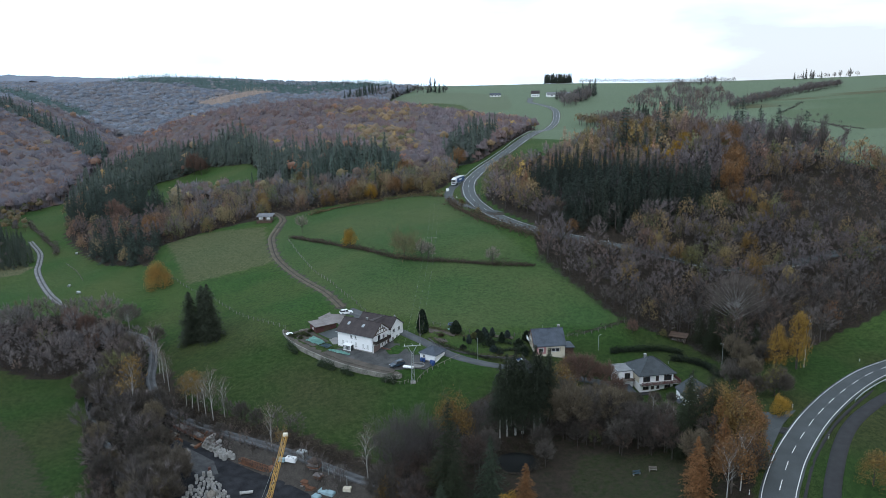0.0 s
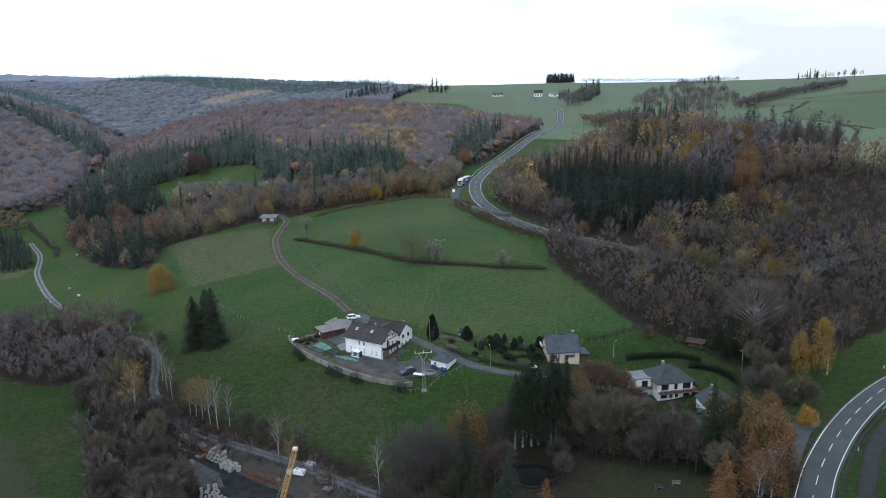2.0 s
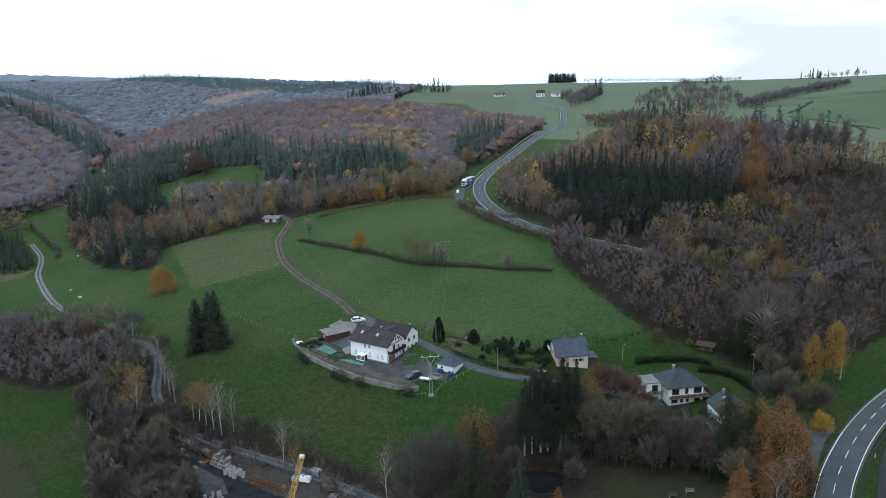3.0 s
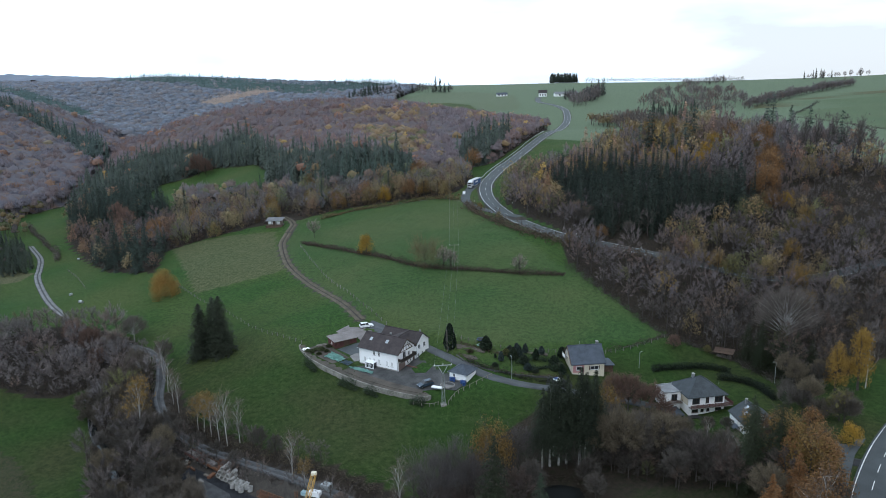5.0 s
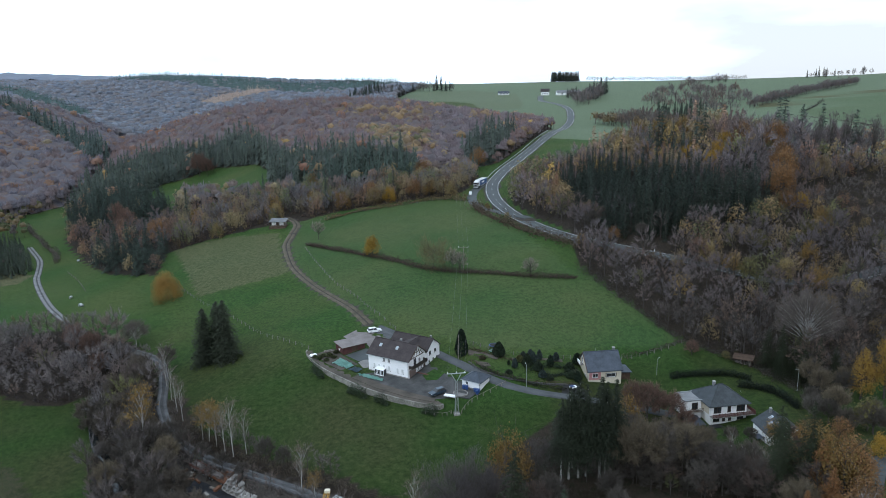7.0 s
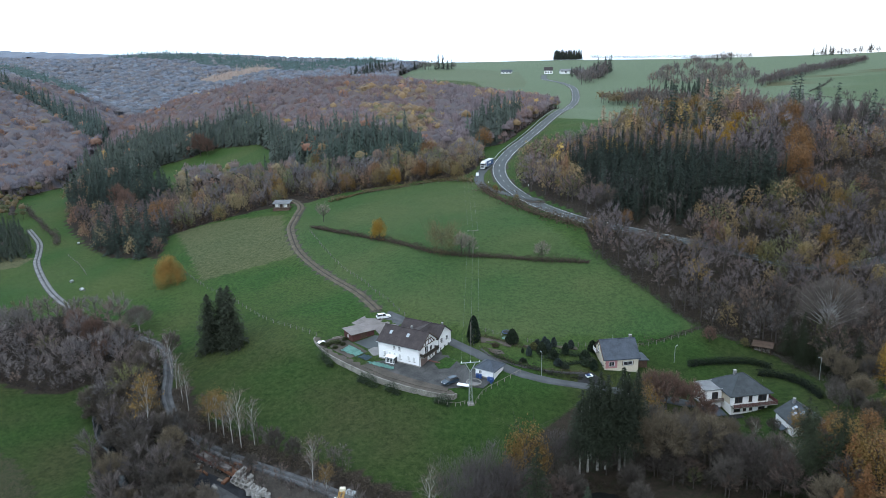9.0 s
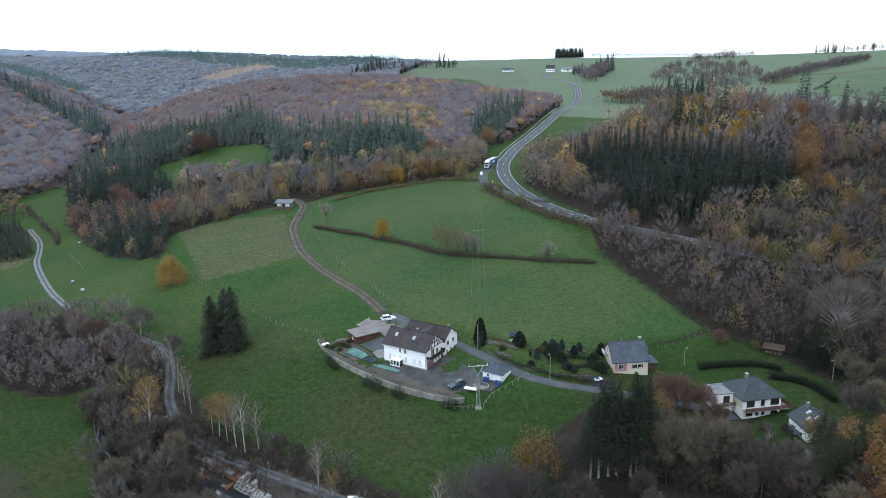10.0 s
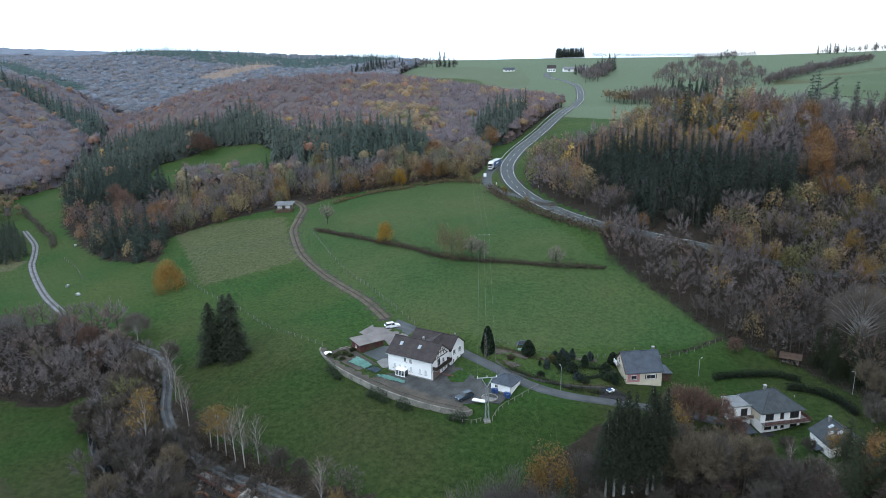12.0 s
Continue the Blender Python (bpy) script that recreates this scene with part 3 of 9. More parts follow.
ribbon("road", WAYS["main_low"], ASPHALT, "grey asphalt country road with white markings", rows=6)
ribbon("road", WAYS["main_high"], ASPHALT, "grey asphalt road bending up the valley side", rows=6)
ribbon("side_lane", WAYS["side_lane"], ASPHALT_DARK, "narrow dark asphalt lane beside the road")
ribbon("side_lane", WAYS["junction"], ASPHALT_DARK, "asphalt mouth of a side lane at the road", lift=-0.03)
ribbon("house_lane", WAYS["house_lane"], LANE_ASPHALT, "narrow grey asphalt lane past the houses", lift=0.08)
for shift in (-0.95, 0.95):
    ribbon("farm_track", WAYS["track"], TRACK_EARTH, "brown earth wheel track of a farm lane between meadows", 0.62, shift, -0.05, 2)
ribbon("valley_road", WAYS["left_road"], LANE, "winding gravel road on the valley floor")
ribbon("valley_lane", WAYS["valley_lane"], LANE, "grey gravel lane along the valley bottom")
for shift in (-0.8, 0.8):
    ribbon("valley_road", WAYS["left_road"], GRAVEL, "pale gravel wheel track of the valley road", 0.48, shift, 0.015, 2)
    ribbon("valley_lane", WAYS["valley_lane"], WHEEL_GRAVEL, "pale gravel wheel track of the valley lane", 0.4, shift, 0.015, 2)
ribbon("layby", WAYS["layby"], ASPHALT, "asphalt lay-by beside the road bend", lift=-0.03)


# ---------------------------------------------------------------- trees and woods
TINTS = {"bare": [(0.112, 0.096, 0.09), (0.118, 0.098, 0.09), (0.102, 0.09, 0.087), (0.128, 0.11, 0.102)],
         "brown": [(0.122, 0.09, 0.076), (0.13, 0.094, 0.076), (0.112, 0.088, 0.077)],
         "russet": [(0.155, 0.088, 0.055), (0.165, 0.098, 0.057), (0.135, 0.085, 0.06)],
         "yellow": [(0.26, 0.175, 0.055), (0.22, 0.155, 0.055)],
         "ochre": [(0.15, 0.112, 0.06), (0.138, 0.106, 0.06), (0.165, 0.12, 0.06)],
         "olive": [(0.10, 0.098, 0.045), (0.088, 0.09, 0.044)],
         "spruce": [(0.035, 0.045, 0.033), (0.040, 0.051, 0.038), (0.031, 0.041, 0.031)],
         "larch": [(0.26, 0.15, 0.098), (0.23, 0.14, 0.09)],
         "bluish": [(0.032, 0.054, 0.044), (0.036, 0.06, 0.05)]}


def tube(a, b, ra, rb, sides=3):
    """A tapered limb from a to b."""
    a, b = np.array(a, float), np.array(b, float)
    d = (b - a) / (np.linalg.norm(b - a) + 1e-9)
    u = np.cross(d, (0.3, 0.9, 0.2))
    u /= np.linalg.norm(u)
    w = np.cross(d, u)
    t = np.arange(sides) * 2 * np.pi / sides
    ring = np.cos(t)[:, None] * u + np.sin(t)[:, None] * w
    v = np.vstack([a + ra * ring, b + rb * ring])
    i = np.arange(sides)
    j = (i + 1) % sides
    return v, np.vstack([np.c_[i, j, j + sides], np.c_[i, j + sides, i + sides]])


def merged(pieces):
    v, f, k = [], [], 0
    for a, b in pieces:
        v.append(a), f.append(b + k)
        k += len(a)
    return np.vstack(v), np.vstack(f)


def flecks(points, size, rng, flat=0.0, normals=None, loose=0.35, long=1.0, wide=0.75):
    """Small leaf sprays: a folded pair of triangles at each point, turned at random or roughly facing along normals."""
    k = len(points)
    if normals is None:
        n = rng.normal(size=(k, 3))
        n[:, 2] += flat
    else:
        n = normals / (np.linalg.norm(normals, axis=1)[:, None] + 1e-9) + rng.normal(0, loose, (k, 3))
    n /= np.linalg.norm(n, axis=1)[:, None]
    u = np.cross(n, rng.normal(size=(k, 3)))
    u /= np.linalg.norm(u, axis=1)[:, None]
    w = np.cross(n, u)
    s = size * rng.uniform(0.65, 1.3, (k, 1))
    v = np.stack([points - u * s * long, points + w * s * wide - n * s * 0.2, points + u * s * long, points - w * s * wide - n * s * 0.2], 1).reshape(-1, 3)
    i = np.arange(k)[:, None] * 4
    return v, np.vstack([i + (0, 1, 2), i + (0, 2, 3)])


def slivers(a, b, width, rng):
    """Thin twigs from points a to points b."""
    d = b - a
    side = np.cross(d, rng.normal(size=d.shape))
    side *= (width / (np.linalg.norm(side, axis=1) + 1e-9))[:, None]
    v = np.stack([a - side, a + side, b], 1).reshape(-1, 3)
    return v, np.arange(len(v)).reshape(-1, 3)


def limbs_of(h, r, rng, count, low=0.25, thick=0.018, rise=0.55):
    """Trunk, limbs and branches of a deciduous tree, and the points where the branches end."""
    lean = rng.normal(0, 0.02 * h, 2)
    top = np.array([*lean, h * 0.72])
    pieces = [tube((0, 0, -0.4), top * (0.5, 0.5, 0.5), thick * h, thick * h * 0.6, 5), tube(top * (0.5, 0.5, 0.5), top, thick * h * 0.6, thick * h * 0.12, 4)]
    ends, starts = [top], [top * 0.6]
    for i in range(count):
        t = low + (0.68 - low) * (i + rng.random()) / count
        a = np.array([lean[0] * t, lean[1] * t, h * t])
        th = i * 2.4 + rng.random()
        reach = r * (0.75 + 0.3 * rng.random()) * (1.0 - 0.5 * max(0, t - 0.4))
        b = a + (reach * np.cos(th) * 0.62, reach * np.sin(th) * 0.62, h * rise * (0.30 + 0.2 * rng.random()))
        pieces.append(tube(a, b, thick * h * 0.32, thick * h * 0.12))
        for _ in range(3):
            c = b + (reach * 0.5 * rng.normal(), reach * 0.5 * rng.normal(), h * 0.13 * rng.random() + 0.02 * h)
            pieces.append(tube(a + (b - a) * rng.uniform(0.5, 1), c, thick * h * 0.12, thick * h * 0.03))
            ends.append(c), starts.append(b)
    return merged(pieces), np.array(starts), np.array(ends)


def bare_tree(h, r, seed, limbs=7, twigs=200, fine=0.035):
    rng = np.random.default_rng(seed)
    wood_part, s, e = limbs_of(h, r, rng, limbs)
    k = rng.integers(0, len(e), twigs)
    a = s[k] + (e[k] - s[k]) * rng.uniform(0.2, 1.1, (twigs, 1)) + rng.normal(0, 0.12 * r, (twigs, 3))
    out = a - (0, 0, h * 0.36)
    out /= np.linalg.norm(out, axis=1)[:, None]
    b = a + (out * 0.8 + rng.normal(0, 0.32, (twigs, 3)) + (0, 0, 0.3)) * r * rng.uniform(0.16, 0.44, (twigs, 1))
    return wood_part, slivers(a, b, fine * (0.6 + 0.8 * rng.random(twigs)), rng)


def broom_tree(h, r, seed, limbs, twigs, fine, leaves=0, size=0.1, low=0.2):
    """A leafless crown: a broom of fine twigs at every branch end, with gaps between the brooms, and a few withered leaves."""
    rng = np.random.default_rng(seed)
    turn = np.arange(limbs) * 2.4 + rng.normal(0, 0.25, limbs)
    up = 1 - 1.25 * (np.arange(limbs) + 0.5) / limbs
    out = np.c_[np.cos(turn) * np.sqrt(1 - up**2), np.sin(turn) * np.sqrt(1 - up**2), up]
    e = out * (r, r, h * 0.42) * rng.uniform(0.55, 0.86, (limbs, 1)) + (0, 0, h * 0.55)
    fork = np.c_[np.zeros((limbs, 2)), h * (low + 0.05 + 0.3 * (up + 0.25) * rng.uniform(0.6, 1.0, limbs))]
    wood_part = merged([tube((0, 0, -0.4), (0, 0, h * 0.6), 0.018 * h, 0.006 * h, 5)] + [tube(f, c, 0.0065 * h, 0.002 * h) for f, c in zip(fork, e)])
    k = rng.integers(0, limbs, twigs)
    a = e[k] + (fork[k] - e[k]) * rng.uniform(-0.05, 0.4, (twigs, 1)) + rng.normal(0, 0.05 * r, (twigs, 3))
    d = out[k] * 0.75 + rng.normal(0, 0.42, (twigs, 3)) + (0, 0, 0.35)
    d /= np.linalg.norm(d, axis=1)[:, None]
    b = a + d * r * rng.uniform(0.14, 0.34, (twigs, 1))
    crown = [slivers(a, b, fine * (0.6 + 0.8 * rng.random(twigs)), rng)]
    if leaves:
        j = rng.integers(0, twigs, leaves)
        crown.append(flecks(a[j] + (b[j] - a[j]) * rng.uniform(0.4, 1.0, (leaves, 1)), size, rng, 0, d[j] + (0, 0, 0.4), 0.5))
    return wood_part, merged(crown)


def leafy_tree(h, r, seed, limbs=6, leaves=220, size=0.42, lumps=16, low=0.25, narrow=1.0):
    rng = np.random.default_rng(seed)
    wood_part, s, e = limbs_of(h, r * narrow, rng, limbs, low)
    mid, tall = h * (0.54 if low < 0.3 else 0.66), h * (0.45 if low < 0.3 else 0.34)
    d = rng.normal(size=(lumps, 3))
    d /= np.linalg.norm(d, axis=1)[:, None]
    d[:, 2] = np.abs(d[:, 2]) * 1.3 - 0.55
    c = d * (r * narrow * 0.7, r * narrow * 0.7, tall * 0.8) + (0, 0, mid)
    k = rng.integers(0, lumps, leaves)
    q = rng.normal(size=(leaves, 3))
    q /= np.linalg.norm(q, axis=1)[:, None]
    p = c[k] + q * r * narrow * rng.uniform(0.2, 0.42, (leaves, 1)) * (1, 1, 1.1)
    return wood_part, flecks(p, size, rng, 0, q + 0.7 * d[k] + (0, 0, 0.2), 0.4)


def cone_tree(h, r, seed, leaves, size, low=0.08, taper=0.8):
    """A larch or far conifer: sprays that hang on the mantle of an uneven cone."""
    rng = np.random.default_rng(seed)
    q = 1 - np.sqrt(rng.random(leaves))
    th = rng.random(leaves) * 6.2832
    band = 1 + 0.16 * np.sin(q * 40 + 2 * np.sin(th * 3 + seed))
    rad = r * (1 - q) ** taper * band * rng.uniform(0.72, 1.08, leaves)
    p = np.c_[rad * np.cos(th), rad * np.sin(th), h * (low + (0.99 - low) * q)]
    out = np.c_[np.cos(th), np.sin(th), np.full(leaves, 0.55)]
    return merged([tube((0, 0, -0.4), (0, 0, h * 0.95), h * 0.013, 0.02, 4)]), flecks(p, size, rng, 0, out, 0.45)


def fine_spruce(h, r, seed, tiers, per, low=0.04, droop=0.34, taper=0.65, size=0.26):
    """A near spruce: whorls of drooping branches, each a row of small needle sprays."""
    rng = np.random.default_rng(seed)
    pts, nor = [], []
    for i in range(tiers):
        q = i / (tiers - 1)
        z = h * (low + (0.97 - low) * q**0.95)
        rad = r * (1 - q) ** taper + 0.06 * r
        for j in range(max(4, int(per * (1 - 0.5 * q)))):
            th, R = rng.uniform(0, 6.2832), rad * rng.uniform(0.6, 1.15)
            dz = -droop * R * rng.uniform(0.6, 1.4)
            k = max(2, int(R / (size * 1.25)))
            for t in (np.arange(k) + rng.random()) / k:
                w = 0.20 * R * (1 - t * 0.7) * rng.normal()
                pts.append((R * t * math.cos(th) - w * math.sin(th), R * t * math.sin(th) + w * math.cos(th), z + dz * t * t + 0.06 * R * math.sin(3.1 * t)))
                nor.append((0.35 * math.cos(th), 0.35 * math.sin(th), 1.0))
    return merged([tube((0, 0, -0.4), (0, 0, h * 0.97), h * 0.013, 0.02, 6)]), flecks(np.array(pts), size, rng, 0, np.array(nor), 0.35, 1.7, 0.45)


_ball = bmesh.new()
bmesh.ops.create_icosphere(_ball, subdivisions=1, radius=1.0)
_ball.verts.ensure_lookup_table()
BALL_V = np.array([v.co for v in _ball.verts])
BALL_F = np.array([[v.index for v in f.verts] for f in _ball.faces if f.calc_center_median().z > -0.3])
_ball.free()


def far_crown(h, r, seed, conifer, count, tall=0.27, mid=0.56, solid=1.0, leafy=True):
    """A whole far tree: a lumpy crown with ragged sprays breaking its outline, or sprays hung on a cone."""
    rng = np.random.default_rng(seed)
    if conifer:
        k = int(count * 1.6)
        q = (np.arange(k) + rng.random(k)) / k
        th = np.arange(k) * 2.4 + rng.normal(0, 0.5, k)
        rad = r * (1 - q) ** 0.85 * rng.uniform(0.7, 1.15, k) + 0.10 * r
        z = h * (0.05 + 0.93 * q)
        a = np.c_[0.1 * rad * np.cos(th), 0.1 * rad * np.sin(th), z + 0.07 * h]
        b = np.c_[rad * np.cos(th), rad * np.sin(th), z - 0.22 * rad]
        side = np.c_[-np.sin(th), np.cos(th), np.zeros(k)] * (0.30 * rad + 0.08)[:, None]
        m = a + (b - a) * 0.72
        v = np.stack([a, m - side, b, m + side], 1).reshape(-1, 3)
        i = np.arange(k)[:, None] * 4
        return merged([tube((0, 0, -0.4), (0, 0, h * 0.98), h * 0.013, 0.02, 3)]), (v, np.vstack([i + (0, 1, 2), i + (0, 2, 3)]))
    d = BALL_V
    tall, mid = h * tall, h * mid
    core = (d * (r * 0.88 * solid, r * 0.88 * solid, tall * 0.8 * solid) * rng.uniform(0.8, 1.15, (len(d), 1)) + (0, 0, mid), BALL_F)
    q = rng.normal(size=(count, 3))
    q[:, 2] = np.abs(q[:, 2]) * 1.1 - 0.35
    q /= np.linalg.norm(q, axis=1)[:, None]
    knobs = rng.normal(size=(6, 3))
    knobs /= np.linalg.norm(knobs, axis=1)[:, None]
    bulge = 0.72 + 0.42 * np.clip((q @ knobs.T).max(1), 0, 1) ** 3
    p = q * (r, r, tall * 0.95) * (bulge * rng.uniform(0.85, 1.1, count))[:, None] + (0, 0, mid)
    if not leafy:
        # a broom of fine twigs round a low core, its top feathered by upright shoots
        low = (d * (r * 0.85, r * 0.85, tall * 0.5) * rng.uniform(0.85, 1.1, (len(d), 1)) + (0, 0, mid * 0.92), BALL_F)
        a = q * (r * 0.5, r * 0.5, tall * 0.25) + (0, 0, mid * 0.95) + rng.normal(0, 0.1 * r, (count, 3))
        broom = slivers(a, p * (0.97, 0.97, 1.0) + rng.normal(0, 0.07 * r, (count, 3)) + (0, 0, 0.14 * r), np.full(count, 0.115 * r), rng)
        return merged([tube((0, 0, -0.4), (0, 0, h * 0.6), 0.02 * h, 0.008 * h, 3)]), merged([low, broom])
    return merged([tube((0, 0, -0.4), (0, 0, h * 0.6), 0.02 * h, 0.008 * h, 3)]), merged([core, flecks(p, r * 0.2, rng, 0, q * 0.7 + (0, 0, 1.0), 0.35)])


def simple_crown(h, r, seed):
    """A crown more than a kilometre off: a low uneven dome with a few shoots."""
    rng = np.random.default_rng(seed)
    head = (BALL_V * (r, r, 0.2 * h) * rng.uniform(0.85, 1.1, (len(BALL_V), 1)) + (0, 0, 0.62 * h), BALL_F)
    q = rng.normal(size=(9, 3))
    q[:, 2] = np.abs(q[:, 2]) + 0.2
    q /= np.linalg.norm(q, axis=1)[:, None]
    a = q * (0.6 * r, 0.6 * r, 0.14 * h) + (0, 0, 0.62 * h)
    shoots = slivers(a, a + q * (0.5 * r, 0.5 * r, 0.17 * h), np.full(9, 0.12 * r), rng)
    return merged([tube((0, 0, -0.4), (0, 0, h * 0.6), 0.02 * h, 0.008 * h, 3)]), merged([head, shoots])


def twiggy_tree(h, r, seed, limbs, sprays, size, twigs, fine):
    """A bare crown seen from afar: clumps of fine twigs with thin shoots breaking out."""
    w1, c1 = leafy_tree(h, r, seed, limbs, sprays, size, 24)
    w2, c2 = bare_tree(h, r, seed, limbs, twigs, fine)
    return w2, merged([c1, c2])


def lowered(tree, h, stretch=1.25, drop=0.24):
    """The same tree with its crown drawn down towards the ground."""
    trunk, (v, f) = tree
    return trunk, (v * (1, 1, stretch) - (0, 0, drop * h), f)


TOP_SET = {}
CONIFERS = ("spruce", "bluish", "larch")
MID_SET = {}
FAR_SET = {}
DIM_SET = {}
OPEN_SET = {}
for n_kind, kind_name in enumerate(TINTS):
    for s in range(4 if kind_name != "bluish" else 2):
        key, seed = (kind_name, s), n_kind * 50 + s
        if kind_name == "larch":
            MID_SET[key] = cone_tree(12, 2.3, seed, 190, 0.34, 0.12)
        elif kind_name in CONIFERS:
            MID_SET[key] = fine_spruce(15.5, 2.0 + 0.2 * s, seed, 19, 9, 0.05, 0.45, 1.15, 0.38)
        elif kind_name in ("bare", "brown"):
            MID_SET[key] = lowered(broom_tree(10, 3.8, seed, 11, 330 if kind_name == "bare" else 260, 0.05, 0 if kind_name == "bare" else 70, 0.19), 10, 1.12, 0.13)
        else:
            MID_SET[key] = lowered(leafy_tree(10, 3.4, seed, 3, 300, 0.24, 26), 10, 1.2, 0.2)
        TOP_SET[key] = fine_spruce(14, 2.9, seed, 16, 9, 0.06, 0.4, 0.8, 0.4) if kind_name in CONIFERS else lowered(broom_tree(10, 3.8, seed, 9, 240, 0.07, 0 if kind_name == "bare" else 50, 0.24) if kind_name in ("bare", "brown") else leafy_tree(10, 3.4, seed, 3, 190, 0.32, 20), 10, 1.14, 0.15)
        FAR_SET[key] = far_crown(15 if kind_name in CONIFERS else 11, 2.7 if kind_name in CONIFERS else 2.95, seed + 7, kind_name in CONIFERS, 34 if kind_name not in ("bare", "brown") else 46, leafy=kind_name not in ("bare", "brown"))
        OPEN_SET[key] = lowered(broom_tree(11, 4.6, seed + 17, 12, 170, 0.17), 11, 1.2, 0.2) if kind_name in ("bare", "brown") else far_crown(15 if kind_name in CONIFERS else 11, 2.9 if kind_name in CONIFERS else 3.6, seed + 17, kind_name in CONIFERS, 46, 0.38, 0.40, 0.6)
        DIM_SET[key] = far_crown(14, 3.0, seed + 9, True, 11) if kind_name in CONIFERS else simple_crown(11, 4.3, seed + 9)


SCRUB_SET = {(k, n): lowered(broom_tree(10, 4.3, 700 + 9 * n + len(k), 14, 430, 0.055, 0 if k == "bare" else 90, 0.15), 10, 1.15, 0.16) for k in ("bare", "brown", "olive") for n in range(4)}


def plants_mesh(name, rows, templates):
    """One mesh of many trees. rows: kind, template number, x, y, z, turn, width, height, tint."""
    groups = {}
    for row in rows:
        groups.setdefault(row[:2], []).append(row[2:])
    V, F, M, C, n = [], [], [], [], 0
    for key, items in groups.items():
        it = np.array([i[:6] for i in items], float)
        tint = np.array([i[6] for i in items], float)
        co, si = np.cos(it[:, 3])[:, None], np.sin(it[:, 3])[:, None]
        for slot, (v, f) in enumerate(templates[key]):
            x, y = (v[None, :, 0] * co - v[None, :, 1] * si) * it[:, 4, None], (v[None, :, 0] * si + v[None, :, 1] * co) * it[:, 4, None]
            z = v[None, :, 2] * it[:, 5, None]
            V.append(np.stack([x + it[:, 0, None], y + it[:, 1, None], z + it[:, 2, None]], -1).reshape(-1, 3))
            F.append((f[None] + (np.arange(len(it)) * len(v))[:, None, None]).reshape(-1, 3) + n)
            M.append(np.full(len(f) * len(it), slot))
            C.append(np.repeat(tint, len(v), 0))
            n += len(v) * len(it)
    me = mesh_of(name, np.vstack(V), np.vstack(F), [BARK, CANOPY if templates is FAR_SET or templates is DIM_SET or templates is OPEN_SET else LEAF], templates is FAR_SET or templates is DIM_SET)
    me.polygons.foreach_set("material_index", np.concatenate(M).astype(np.int32))
    paint(me, "tint", np.vstack(C))
    return me


TREE_MESHES = {}
TREE_LABELS = {"bare": "leafless grey-brown deciduous tree at the edge of the wood", "brown": "deciduous tree with withered brown autumn leaves",
               "russet": "beech tree in russet autumn leaf", "yellow": "broadleaf tree in bright yellow autumn leaf",
               "ochre": "deciduous tree in thin ochre autumn leaf", "olive": "deciduous tree still in olive green leaf",
               "spruce": "tall dark green spruce with drooping branches", "larch": "slender larch with orange autumn needles",
               "bluish": "young blue-green fir with dense branches"}


TREE_NAMES = {"bare": "bare_tree", "brown": "oak_tree", "russet": "beech_tree", "yellow": "maple_tree", "ochre": "hazel_tree", "olive": "alder_tree",
              "spruce": "spruce_tree", "larch": "larch_tree", "bluish": "fir_tree"}


def tree_thing(name, template, kind, pos, turn=0.0, width=1.0, height=1.0, tint=None, label="", bark=None, group="", key=None):
    """One tree: a trunk with its limbs, and the crown as a part of it."""
    tint = tint or TINTS[kind][0]
    key = (key or id(template), tint)
    if key not in TREE_MESHES:
        (v, f), (cv, cf) = template
        trunk_me = mesh_of("trunk", v, f, [bark or BARK])
        crown_me = mesh_of("crown", cv, cf, [LEAF])
        paint(crown_me, "tint", np.tile(tint, (len(cv), 1)))
        TREE_MESHES[key] = trunk_me, crown_me
    root = new(name, None)
    root.empty_display_size = 0.5
    root.matrix_basis = Matrix.LocRotScale(pos, Euler((0, 0, turn)), (width, width, height))
    for part_name, me in zip(("trunk", "crown"), TREE_MESHES[key]):
        o = new(part_name, me)
        o.parent = root
    return tagged(root, label or TREE_LABELS[kind], "tree", group)


def patch_noise(x, y, scale, seed=0.0):
    return np.array([noise.noise((a / scale + seed, b / scale - seed, seed)) for a, b in zip(x, y)])


